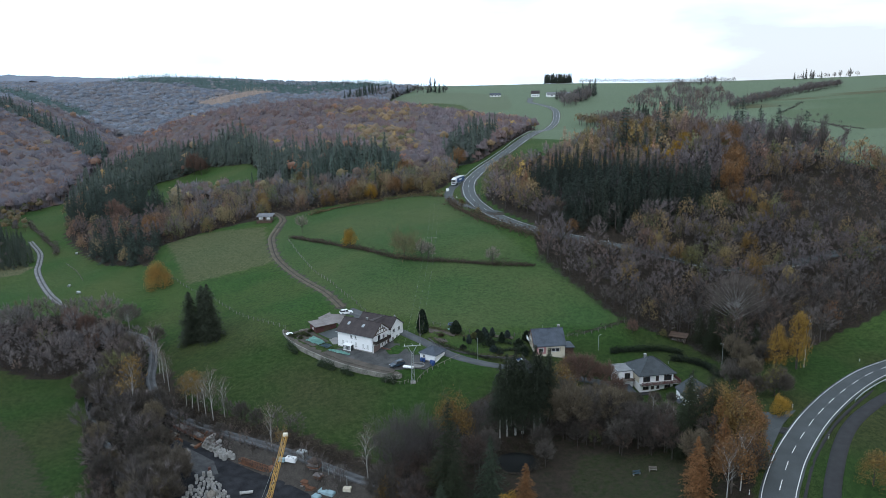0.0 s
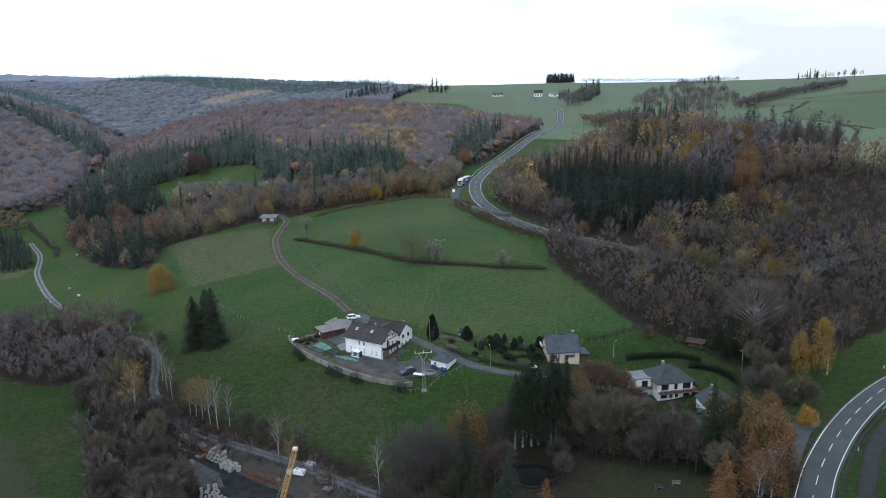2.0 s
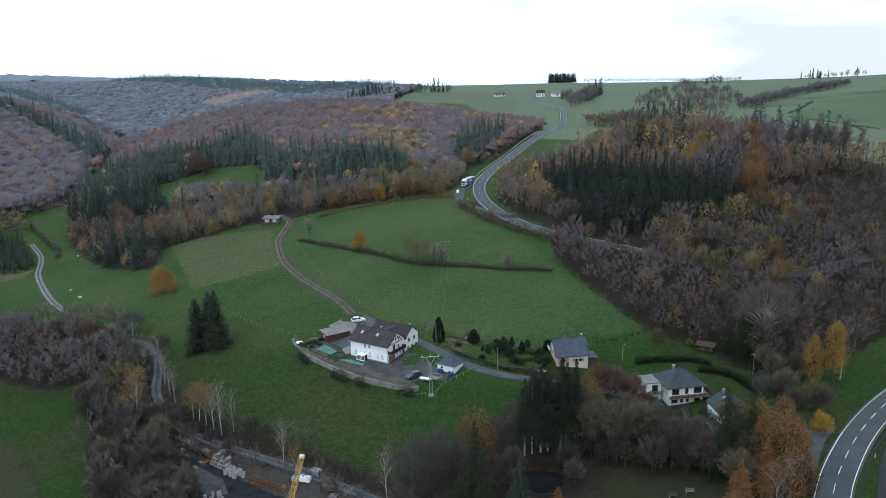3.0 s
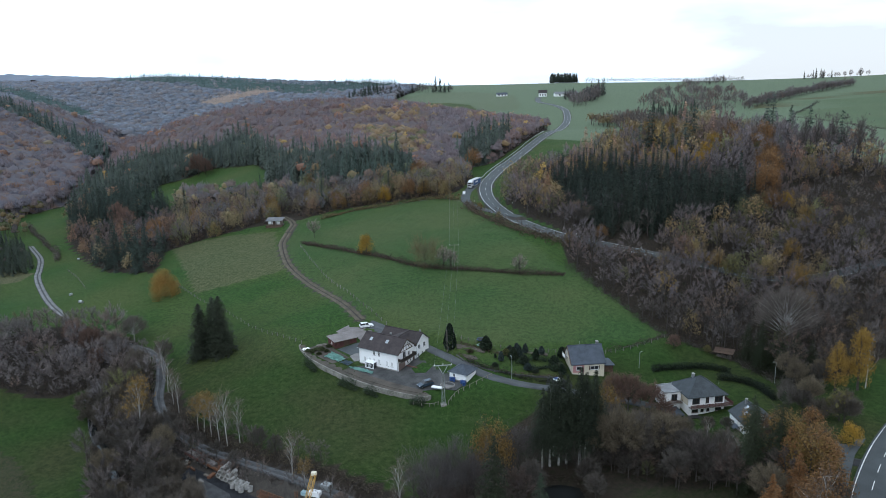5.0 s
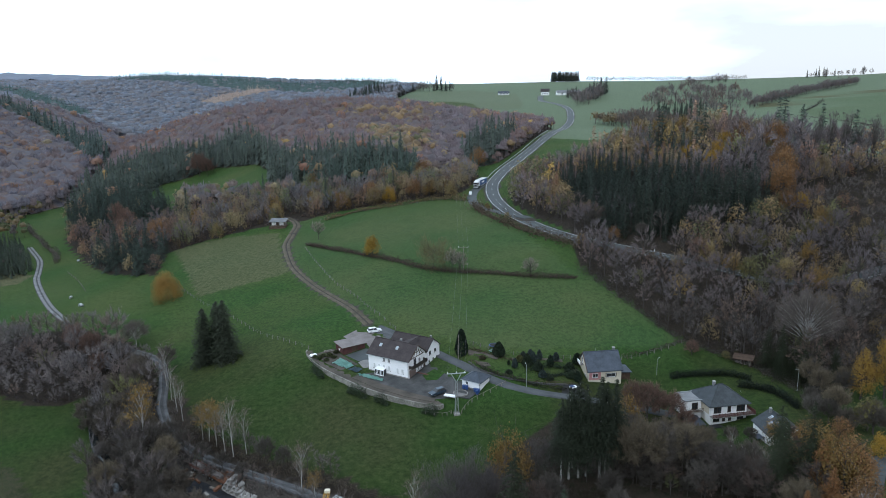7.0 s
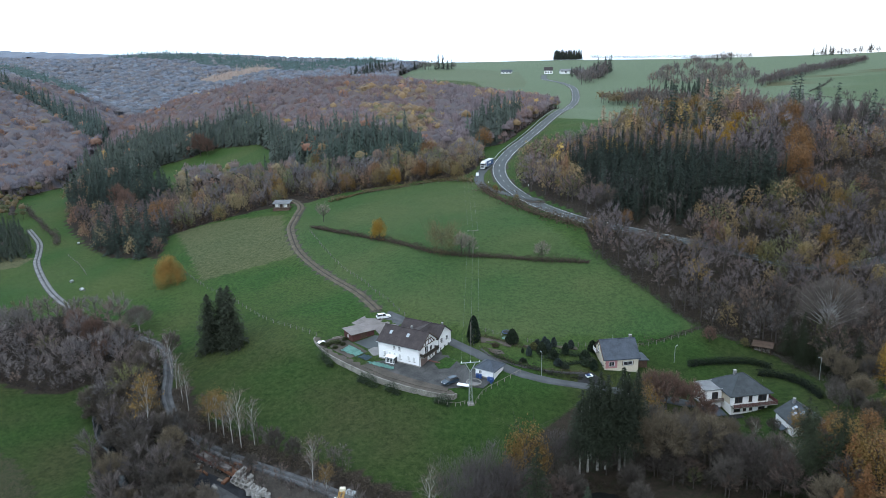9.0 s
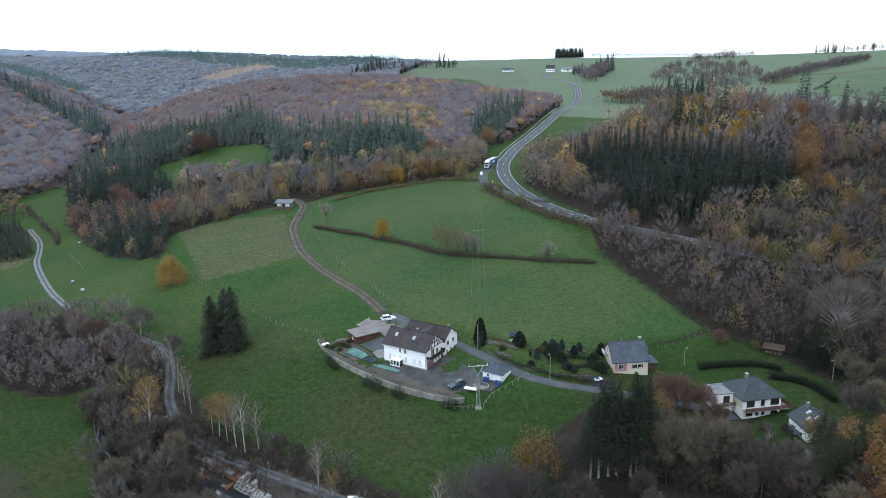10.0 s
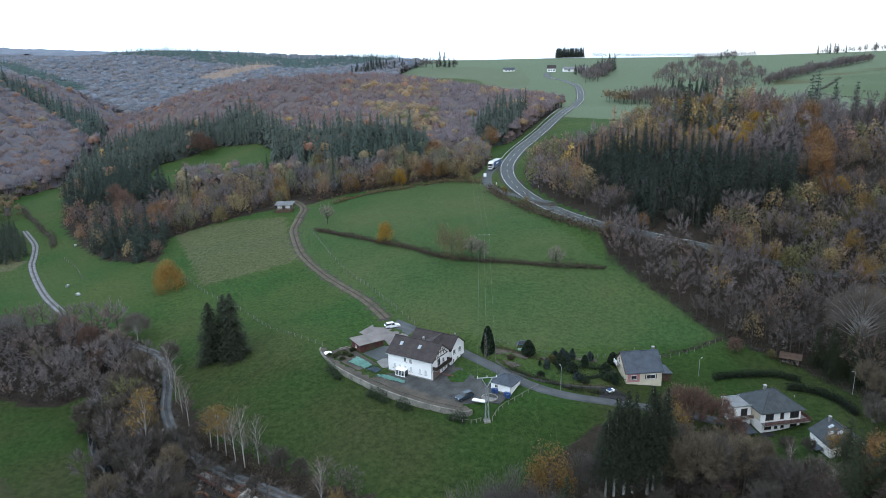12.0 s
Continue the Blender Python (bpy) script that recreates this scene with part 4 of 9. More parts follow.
def wood(name, label, polygons, spacing, choose, templates, seed, size=1.0, spread=0.22, clear=(), keep_off=6.0, single=None, holes=(), pale=1.0, only=None):
    """Trees on a jittered lattice over plan polygons. choose(x, y, noise, random) names the kinds; single picks those
    that stand as things; pale scales the tints and carries haze in distant woods.
    """
    rng = np.random.default_rng(seed)
    allp = np.vstack([np.array(p) for p in polygons])
    (lx, ly), (hx, hy) = allp.min(0), allp.max(0)
    ax, ay = np.meshgrid(np.arange(lx, hx, spacing), np.arange(ly, hy, spacing))
    ax = (ax + rng.uniform(-0.48, 0.48, ax.shape) * spacing).ravel()
    ay = (ay + rng.uniform(-0.48, 0.48, ay.shape) * spacing).ravel()
    ok = np.zeros(len(ax), bool)
    for p in polygons:
        ok |= inside(ax, ay, p)
    for p in holes:
        ok &= ~inside(ax, ay, p)
    if only is not None:
        ok &= only(ax, ay)
    ax, ay = ax[ok], ay[ok]
    for key in clear:
        far, _ = off_way(ax, ay, WAYS[key])
        ax, ay = ax[far > keep_off], ay[far > keep_off]
    az = ground(ax, ay)
    kinds = choose(ax, ay, patch_noise(ax, ay, spacing * 7, seed * 0.37), rng.random(len(ax)))
    rows, singles = [], []
    for x, y, z, k in zip(ax, ay, az, kinds):
        s = size * math.exp(float(np.clip(rng.normal(0, spread), -1.7 * spread, 1.5 * spread)))
        # pale and the far spruce factor put distance haze into the tint
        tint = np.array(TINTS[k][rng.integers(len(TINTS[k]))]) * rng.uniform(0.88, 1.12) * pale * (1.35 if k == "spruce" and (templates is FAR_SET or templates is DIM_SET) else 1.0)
        row = (k, int(rng.integers(4 if k != "bluish" else 2)), x, y, z, rng.uniform(0, 6.28), s * rng.uniform(0.85, 1.15), s, tuple(tint))
        (singles if single is not None and len(singles) < 260 and single(x, y) else rows).append(row)
    for k, n, x, y, z, turn, w, hgt, tint in singles:
        tree_thing(TREE_NAMES[k], templates[(k, n)], k, (x, y, z - 0.1), turn, w, hgt, TINTS[k][n % len(TINTS[k])], group=name.replace("_", " ") + " edge", key=(k, n))
    if rows:
        tagged(new(name, plants_mesh(name, rows, templates)), label, "woodland", kind="stuff")
    return len(rows), len(singles)


def understorey(name, label, polygon, step, tall, choose, pale, seed, clear=(), off=9.0, rough=0.13):
    """A rough sheet in twig and sapling tints, added between the crowns of a far wood to close its dark gaps."""
    p = np.array(polygon, float)
    (lx, ly), (hx, hy) = p.min(0), p.max(0)
    ax, ay = np.meshgrid(np.arange(lx, hx + step, step), np.arange(ly, hy + step, step))
    shape = ax.shape
    rng = np.random.default_rng(seed)
    x, y = (ax + rng.uniform(-0.3, 0.3, shape) * step).ravel(), (ay + rng.uniform(-0.3, 0.3, shape) * step).ravel()
    ok = inside(x, y, polygon)
    depth = np.clip((edge_off(x, y, polygon) - step) / 8.0, 0.0, 1.0)
    for key in clear:
        far, _ = off_way(x, y, WAYS[key])
        ok &= far > off
        depth = np.minimum(depth, np.clip((far - off - step) / 6.0, 0.0, 1.0))
    z = ground(x, y) + tall * depth * (1 + rng.normal(0, rough, len(x)).clip(-0.8, 1.2))
    kinds = choose(x, y, patch_noise(x, y, step * 9, seed * 0.37), rng.random(len(x)))
    # haze goes into these vertex tints too, far spruces lightened most
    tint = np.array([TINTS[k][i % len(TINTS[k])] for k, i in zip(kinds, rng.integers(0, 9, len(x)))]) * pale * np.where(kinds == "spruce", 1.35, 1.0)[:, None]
    idx = np.arange(len(x)).reshape(shape)
    quads = np.stack([idx[:-1, :-1], idx[:-1, 1:], idx[1:, 1:], idx[1:, :-1]], -1).reshape(-1, 4)
    quads = quads[ok[quads].all(1)]
    tris = np.vstack([quads[:, [0, 1, 2]], quads[:, [0, 2, 3]]])
    me = mesh_of(name, np.c_[x, y, z], tris, [CANOPY], True)
    paint(me, "tint", tint)
    return tagged(new(name, me), label, "undergrowth", kind="stuff")


def thicket(name, label, polygon, density, tall, size, kinds, pale, seed, clear=(), off=5.0, deep=1e9, holes=()):
    """Low shrubs and brambles over a plan polygon: clumps of small sprays with thin shoots standing out of them."""
    rng = np.random.default_rng(seed)
    p = np.array(polygon, float)
    (lx, ly), (hx, hy) = p.min(0), p.max(0)
    hy = min(hy, deep)
    n = int((hx - lx) * (hy - ly) * density / 14)
    cx, cy = rng.uniform(lx, hx, n), rng.uniform(ly, hy, n)
    ok = inside(cx, cy, polygon) & (edge_off(cx, cy, polygon) > 0.8)
    for q in holes:
        ok &= ~inside(cx, cy, q)
    for key in clear:
        ok &= off_way(cx, cy, WAYS[key])[0] > off
    cx, cy = cx[ok], cy[ok]
    k = len(cx)
    wide, high = rng.uniform(0.7, 1.9, k), tall * rng.uniform(0.35, 1.2, k)
    i = np.repeat(np.arange(k), 14)
    d = rng.normal(size=(len(i), 3))
    d /= np.linalg.norm(d, axis=1)[:, None]
    d[:, 2] = np.abs(d[:, 2])
    base = np.c_[cx, cy, ground(cx, cy)][i]
    pts = base + d * np.c_[wide[i], wide[i], high[i]] * rng.uniform(0.55, 1.05, (len(i), 1))
    leaves = flecks(pts, size, rng, 0, d + (0, 0, 0.35), 0.5)
    half = np.arange(len(i))[::3]
    shoots = slivers(base[half] + (0, 0, 0.1), pts[half] + d[half] * 0.5 * high[i[half], None], np.full(len(half), 0.035), rng)
    v, f = merged([leaves, shoots])
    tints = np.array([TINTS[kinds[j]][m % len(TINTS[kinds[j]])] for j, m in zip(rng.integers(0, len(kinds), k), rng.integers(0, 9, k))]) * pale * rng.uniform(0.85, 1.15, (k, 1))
    me = mesh_of(name, v, f, [LEAF])
    paint(me, "tint", np.vstack([np.repeat(tints[i], 4, 0), np.repeat(tints[i[half]], 3, 0)]))
    return tagged(new(name, me), label, "undergrowth", kind="stuff")


def pick(u, table):
    """Kinds by share: table of (share, kind)."""
    out, edge_at = np.full(len(u), table[-1][1], object), 0.0
    done = np.zeros(len(u), bool)
    for share, k in table:
        edge_at = edge_at + share
        hit = ~done & (u < edge_at)
        out[hit] = k
        done |= hit
    return out


def along(x, y, line, reach):
    """Whether plan points lie within reach of a line."""
    far = np.full(len(x), 1e9)
    for (ax, ay), (bx, by) in zip(line, line[1:]):
        t = np.clip(((x - ax) * (bx - ax) + (y - ay) * (by - ay)) / ((bx - ax) ** 2 + (by - ay) ** 2), 0, 1)
        far = np.minimum(far, np.hypot(x - ax - t * (bx - ax), y - ay - t * (by - ay)))
    return far < reach


def autumn(x, y, n, u):
    """Mostly leafless wood with patches of brown, russet and yellow."""
    a = pick(u, [(0.70, "bare"), (0.23, "brown"), (0.03, "ochre"), (0.03, "olive"), (0.01, "spruce")])
    b = pick(u, [(0.50, "bare"), (0.28, "brown"), (0.06, "russet"), (0.11, "ochre"), (0.015, "yellow"), (0.035, "olive")])
    return np.where(n > 0.2, b, a)


def knoll_kinds(x, y, n, u):
    k = autumn(x, y, n, u)
    top = (y > 318 + 0.35 * (x - 60)) & (x > 55) & (x < 135)
    k = np.where(top & (u < 0.05), "larch", np.where(top & (u < 0.32), "ochre", np.where(top & (u > 0.95), "yellow", k)))
    k = np.where((x < 42) & (y > 318) & (u < 0.6), np.where(u < 0.3, "ochre", np.where(u < 0.48, "olive", "brown")), k)
    k = np.where((x > 135) & (y < 330) & (y > 255) & (u > 0.55), np.where(u > 0.8, "russet", "ochre"), k)
    k = np.where((x > 78) & (y < 292) & (y > 236) & (u > 0.62), np.where(u > 0.9, "ochre", np.where(u > 0.72, "olive", "brown")), k)
    k = np.where(along(x, y, [(88, 362), (97, 350), (103, 351)], 6) & (u < 0.8), "spruce", k)
    k = np.where((x > 150) & (y > 330) & (u < 0.08), "spruce", k)
    return k


def mid_kinds(x, y, n, u):
    k = pick(u, [(0.46, "bare"), (0.485, "brown"), (0.035, "russet"), (0.015, "ochre"), (0.005, "yellow")])
    k = np.where((n > 0.2) & (x > -60) & (u < 0.22), "ochre", k)
    k = np.where(along(x, y, [(-90, 620), (-45, 578), (-30, 590)], 14) & (u < 0.4), "ochre", k)
    k = np.where(along(x, y, [(-58, 535), (-26, 500), (-42, 482)], 17) & (u < 0.7), np.where(u < 0.5, "ochre", "olive"), k)
    k = np.where((x > -22) & (x < 14) & (u > 0.3), "bare", k)
    front = np.interp(x, [-330, -285, -270, -237, -194, -181, -160, -144, -115, -95, -62, -30, -22], [560, 572, 590, 602, 590, 602, 592, 540, 500, 478, 466, 462, 430])
    belt = (y < front) & (u < 0.95) & (x < -24)
    return np.where(belt | (along(x, y, [(9, 470), (27, 520)], 11) & (u < 0.9)), "spruce", k)


def left_kinds(x, y, n, u):
    k = pick(u, [(0.5, "bare"), (0.4, "brown"), (0.08, "russet"), (0.02, "ochre")])
    dark = along(x, y, [(-530, 800), (-468, 772), (-434, 758), (-395, 732), (-348, 682), (-308, 622)], 12)
    return np.where(dark & (u < 0.85), "spruce", k)


def far_kinds(x, y, n, u):
    k = pick(u, [(0.55, "bare"), (0.45, "brown")])
    larch = along(x, y, [(-395, 1240), (-345, 1335)], 26)
    dark = along(x, y, [(-620, 1520), (-500, 1500), (-368, 1420), (-239, 1370), (-170, 1500)], 75) | along(x, y, [(-820, 1340), (-785, 1311), (-668, 1199), (-575, 1127)], 20)
    return np.where(larch, "larch", np.where(dark & (u < 0.93), "spruce", k))


spruces = lambda x, y, n, u: np.where(u < 0.93, "spruce", "bare")
strip_kinds = lambda x, y, n, u: np.where((y > 424) & (x < -24) & (x > -100) & (u < 0.9), "spruce", np.where(n > 0.05, pick(u, [(0.3, "ochre"), (0.26, "brown"), (0.15, "bare"), (0.2, "russet"), (0.05, "olive"), (0.04, "spruce")]),
                                          pick(u, [(0.40, "bare"), (0.3, "brown"), (0.14, "ochre"), (0.12, "olive"), (0.04, "russet")])))


def copse_kinds(x, y, n, u):
    lower = (y < 356 - 0.25 * (x + 190)) & (x < -137) & (x > -186)
    upper = (y > 400 + 0.1 * (x + 190)) & (x > -236)
    return np.where((lower | upper) & (u < 0.93), "spruce", pick(u, [(0.3, "russet"), (0.4, "brown"), (0.2, "bare"), (0.1, "ochre")]))


scrub_kinds = lambda x, y, n, u: pick(u, [(0.76, "bare"), (0.2, "brown"), (0.04, "olive")])

wood("knoll_wood", "leafless and autumn-coloured woodland on a steep knoll", [KNOLL_WOOD], 4.5, knoll_kinds, MID_SET, 3, 0.95, 0.28,
     ("main_clear",), 6.5, single=lambda x, y: y < 228, holes=[PLANTATION, SCRUB_SLOPE], only=lambda x, y: y < 322, pale=np.array((1.45, 1.42, 1.5)))
# Knoll top, plantation, strip and copse: lighter, bluer tints stand in for thin haze.
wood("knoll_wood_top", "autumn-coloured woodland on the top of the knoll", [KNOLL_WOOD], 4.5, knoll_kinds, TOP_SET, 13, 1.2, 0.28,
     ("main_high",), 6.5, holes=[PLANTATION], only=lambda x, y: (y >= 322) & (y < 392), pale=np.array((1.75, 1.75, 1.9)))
wood("spruce_plantation", "dense dark green spruce plantation on the knoll", [PLANTATION], 3.5, spruces, MID_SET, 4, 1.0, 0.17,
     ("main_high",), 8.0, pale=np.array((1.2, 1.25, 1.35)), single=lambda x, y: y < 281 + 0.2 * abs(x - 70))
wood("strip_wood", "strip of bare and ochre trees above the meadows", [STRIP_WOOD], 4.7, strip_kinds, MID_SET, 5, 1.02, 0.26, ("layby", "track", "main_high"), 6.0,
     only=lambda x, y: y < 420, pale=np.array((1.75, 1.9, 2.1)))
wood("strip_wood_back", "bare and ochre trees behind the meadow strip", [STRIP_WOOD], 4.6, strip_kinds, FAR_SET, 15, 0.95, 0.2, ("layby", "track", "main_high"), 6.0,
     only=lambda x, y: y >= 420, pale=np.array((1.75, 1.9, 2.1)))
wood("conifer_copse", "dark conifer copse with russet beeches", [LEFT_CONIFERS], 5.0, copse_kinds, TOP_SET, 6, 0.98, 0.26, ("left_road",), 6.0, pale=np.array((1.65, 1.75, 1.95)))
wood("valley_scrub", "leafless grey alder scrub on the valley floor", [LEFT_SCRUB, STREAM_SCRUB], 4.7, scrub_kinds, SCRUB_SET, 7, 0.86, 0.3,
     ("left_road", "valley_lane", "stream"), 1.5, single=lambda x, y: y < 178, pale=np.array((1.6, 1.62, 1.68)))
# Distance haze painted into the tints: paler and bluer hill by hill.
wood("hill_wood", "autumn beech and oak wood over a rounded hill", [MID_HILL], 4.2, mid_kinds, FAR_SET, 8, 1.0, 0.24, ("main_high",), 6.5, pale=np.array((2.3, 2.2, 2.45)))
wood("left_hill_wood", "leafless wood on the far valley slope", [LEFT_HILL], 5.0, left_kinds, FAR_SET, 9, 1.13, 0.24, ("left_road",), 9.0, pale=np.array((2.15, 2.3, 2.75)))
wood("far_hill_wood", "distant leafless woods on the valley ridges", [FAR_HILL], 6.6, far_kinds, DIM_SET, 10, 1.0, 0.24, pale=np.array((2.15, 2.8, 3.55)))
wood("valley_bushes", "ochre and olive bushes along the valley road", [[(-262, 428), (-279, 465), (-274, 488), (-292, 520), (-308, 505), (-292, 460), (-274, 420), (-258, 400), (-243, 402), (-250, 416)]], 5.0,
     lambda x, y, n, u: pick(u, [(0.4, "ochre"), (0.3, "olive"), (0.3, "bare")]), FAR_SET, 17, 0.6, 0.2, ("left_road",), 3.0, pale=1.35)
wood("young_spruces", "young spruce plantation on the valley side", [[(-262, 402), (-228, 380), (-222, 368), (-206, 342), (-214, 334), (-250, 340), (-300, 385)]], 3.2, spruces, FAR_SET, 18, 0.5, 0.15, ("left_road",), 3.0)

wood("lane_thicket", "leafless grey thicket between lane and builder's yard", [[(-92, 186), (-80, 181), (-70, 173), (-56, 163.5), (-42, 153.5), (-28, 145.5), (-22, 142), (-25, 140), (-40, 150.5), (-58, 160), (-74, 171), (-90, 180)],
     [(-104, 227), (-97, 217), (-93, 205), (-88, 196), (-92, 194), (-98, 206), (-104, 220)], [(-86, 196), (-78, 190), (-68, 180), (-52, 169), (-36, 157), (-34, 159), (-52, 172), (-68, 184), (-80, 194)]], 2.6, scrub_kinds, MID_SET, 19, 0.5, 0.3, ("valley_lane",), 1.8)
# Upland and ridge trees: haze lightens their tints as well.
wood("upland_copse", "bare copse on an upland slope", [[(212, 841), (235, 900), (285, 1037), (345, 1094), (372, 1005), (337, 846), (300, 770), (262, 690), (228, 770)]], 11.0,
     lambda x, y, n, u: pick(u, [(0.64, "bare"), (0.36, "brown")]), OPEN_SET, 20, 1.0, 0.25, pale=np.array((1.9, 1.85, 1.9)), only=lambda x, y: patch_noise(x, y, 45, 2.0) > -0.05)
wood("upland_hedge", "row of bare trees along an upland field", [[(300, 752), (350, 806), (407, 868), (470, 928), (544, 996), (538, 1002), (464, 934), (401, 874), (344, 812), (295, 758)]], 3.6,
     lambda x, y, n, u: pick(u, [(0.8, "bare"), (0.2, "brown")]), OPEN_SET, 21, 0.9, 0.25, pale=np.array((1.35, 1.35, 1.4)))
wood("upland_hedge", "bare trees along the far field edge", [[(384, 1186), (493, 1322), (488, 1328), (378, 1192)]], 8.0, lambda x, y, n, u: pick(u, [(0.9, "bare"), (0.1, "spruce")]), OPEN_SET, 22, 1.15, 0.25, pale=np.array((1.35, 1.35, 1.4)))
wood("farm_copse", "bare trees and conifers beside the far farm", [[(136, 859), (150, 850), (214, 1030), (225, 1090), (205, 1060), (147, 900)]], 8.5,
     lambda x, y, n, u: np.where(y > 1020, "spruce", pick(u, [(0.8, "bare"), (0.2, "brown")])), OPEN_SET, 23, 1.25, 0.25, pale=np.array((1.35, 1.35, 1.4)), clear=("main_high",), keep_off=9.0)
wood("ridge_trees", "bare trees and conifers along the far ridge", [[(-95, 1350), (2, 1297), (4, 1310), (-92, 1368)]], 7.5, lambda x, y, n, u: pick(u, [(0.6, "bare"), (0.4, "spruce")]), OPEN_SET, 24, 1.2, 0.3, pale=np.array((1.35, 1.35, 1.4)))
wood("crest_wood", "ochre and dark trees on the upland edge behind the knoll", [[(128, 700), (146, 640), (180, 600), (206, 615), (186, 660), (152, 705)]], 6.0,
     lambda x, y, n, u: np.where((x < 148) & (u < 0.6), "ochre", np.where((x > 172) & (u < 0.7), "spruce", pick(u, [(0.6, "bare"), (0.4, "brown")]))), OPEN_SET, 25, 1.05, 0.25, pale=1.7)

# Tints hold haze, set darker than the crowns as if in their shade.
understorey("hill_undergrowth", "twig-coloured layer added to fill gaps in the hill wood", MID_HILL, 2.4, 8.3, mid_kinds, np.array((1.7, 1.68, 1.9)), 51, ("main_high",))
understorey("left_hill_undergrowth", "twig-coloured layer added to fill gaps in the valley wood", LEFT_HILL, 2.8, 9.7, left_kinds, np.array((1.35, 1.5, 1.85)), 52, ("left_road",))
understorey("far_hill_undergrowth", "twig-coloured layer added to fill gaps in the far woods", FAR_HILL, 5.0, 8.3, far_kinds, np.array((1.9, 2.5, 3.2)), 53)

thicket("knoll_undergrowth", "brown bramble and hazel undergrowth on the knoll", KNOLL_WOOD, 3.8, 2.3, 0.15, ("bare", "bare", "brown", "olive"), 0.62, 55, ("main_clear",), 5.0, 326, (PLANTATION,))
wood("slope_saplings", "scattered saplings on the bramble slope", [SCRUB_SLOPE], 4.6, lambda x, y, n, u: pick(u, [(0.5, "bare"), (0.3, "brown"), (0.13, "ochre"), (0.07, "russet")]), MID_SET, 27, 0.5, 0.35, pale=1.2)
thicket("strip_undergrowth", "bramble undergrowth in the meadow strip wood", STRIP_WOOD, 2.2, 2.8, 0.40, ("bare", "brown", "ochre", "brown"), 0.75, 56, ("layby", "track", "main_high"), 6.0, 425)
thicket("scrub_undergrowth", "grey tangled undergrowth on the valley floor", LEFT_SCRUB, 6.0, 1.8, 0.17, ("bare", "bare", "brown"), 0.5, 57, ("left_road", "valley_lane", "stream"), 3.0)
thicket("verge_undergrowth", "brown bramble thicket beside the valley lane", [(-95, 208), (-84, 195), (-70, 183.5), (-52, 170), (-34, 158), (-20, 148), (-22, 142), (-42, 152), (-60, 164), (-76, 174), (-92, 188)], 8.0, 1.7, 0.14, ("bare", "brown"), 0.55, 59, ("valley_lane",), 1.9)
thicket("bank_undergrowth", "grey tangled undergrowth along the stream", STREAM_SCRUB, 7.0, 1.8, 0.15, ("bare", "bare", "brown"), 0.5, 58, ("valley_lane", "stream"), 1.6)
wood("ridge_trees", "mixed trees on the ridge beside the hill field", [[(-165, 1160), (-128, 1126), (-80, 1230), (-92, 1340), (-150, 1300)]], 8.0,
     lambda x, y, n, u: pick(u, [(0.7, "bare"), (0.3, "spruce")]), OPEN_SET, 26, 1.15, 0.25, pale=np.array((1.2, 1.28, 1.4)))

# Farthest ridge: its blue-grey is haze put into the tint, not bark colour.
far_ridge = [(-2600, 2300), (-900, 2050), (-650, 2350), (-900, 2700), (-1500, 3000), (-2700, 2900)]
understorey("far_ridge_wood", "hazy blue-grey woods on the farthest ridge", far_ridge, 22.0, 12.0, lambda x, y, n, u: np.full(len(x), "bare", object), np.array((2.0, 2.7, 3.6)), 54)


# ---------------------------------------------------------------- single trees: kind, x, y, height
def birch(h, seed, leaves):
    rng = np.random.default_rng(seed)
    wood_part, s, e = limbs_of(h, h * 0.16, rng, 12, 0.22, 0.011, 0.40)
    k = rng.integers(0, len(e), 420)
    a = s[k] + (e[k] - s[k]) * rng.uniform(0.2, 1.0, (420, 1))
    b = a + rng.normal(0, 1, (420, 3)) * (0.075 * h, 0.075 * h, 0.05 * h) + (0, 0, 0.012 * h)
    if leaves:
        k = rng.integers(0, 420, 900)
        crown = merged([slivers(a, b, np.full(420, 0.012), rng), flecks(a[k] + (b[k] - a[k]) * rng.random((900, 1)) + rng.normal(0, 0.2, (900, 3)), 0.15, rng)])
    else:
        crown = slivers(a, b, np.full(420, 0.022), rng)
    return wood_part, crown


def cypress(h, r, seed):
    rng = np.random.default_rng(seed)
    q = rng.random(1500) ** 0.8
    th = rng.random(1500) * 6.283
    rad = r * np.sqrt(np.clip(1 - q, 0, 1)) * (0.55 + 0.45 * np.minimum(1, q * 5)) * rng.uniform(0.8, 1.05, 1500)
    p = np.c_[rad * np.cos(th), rad * np.sin(th), 0.15 + q * (h - 0.3)]
    return merged([tube((0, 0, -0.3), (0, 0, h * 0.8), 0.15, 0.03, 5)]), flecks(p, 0.26, rng)


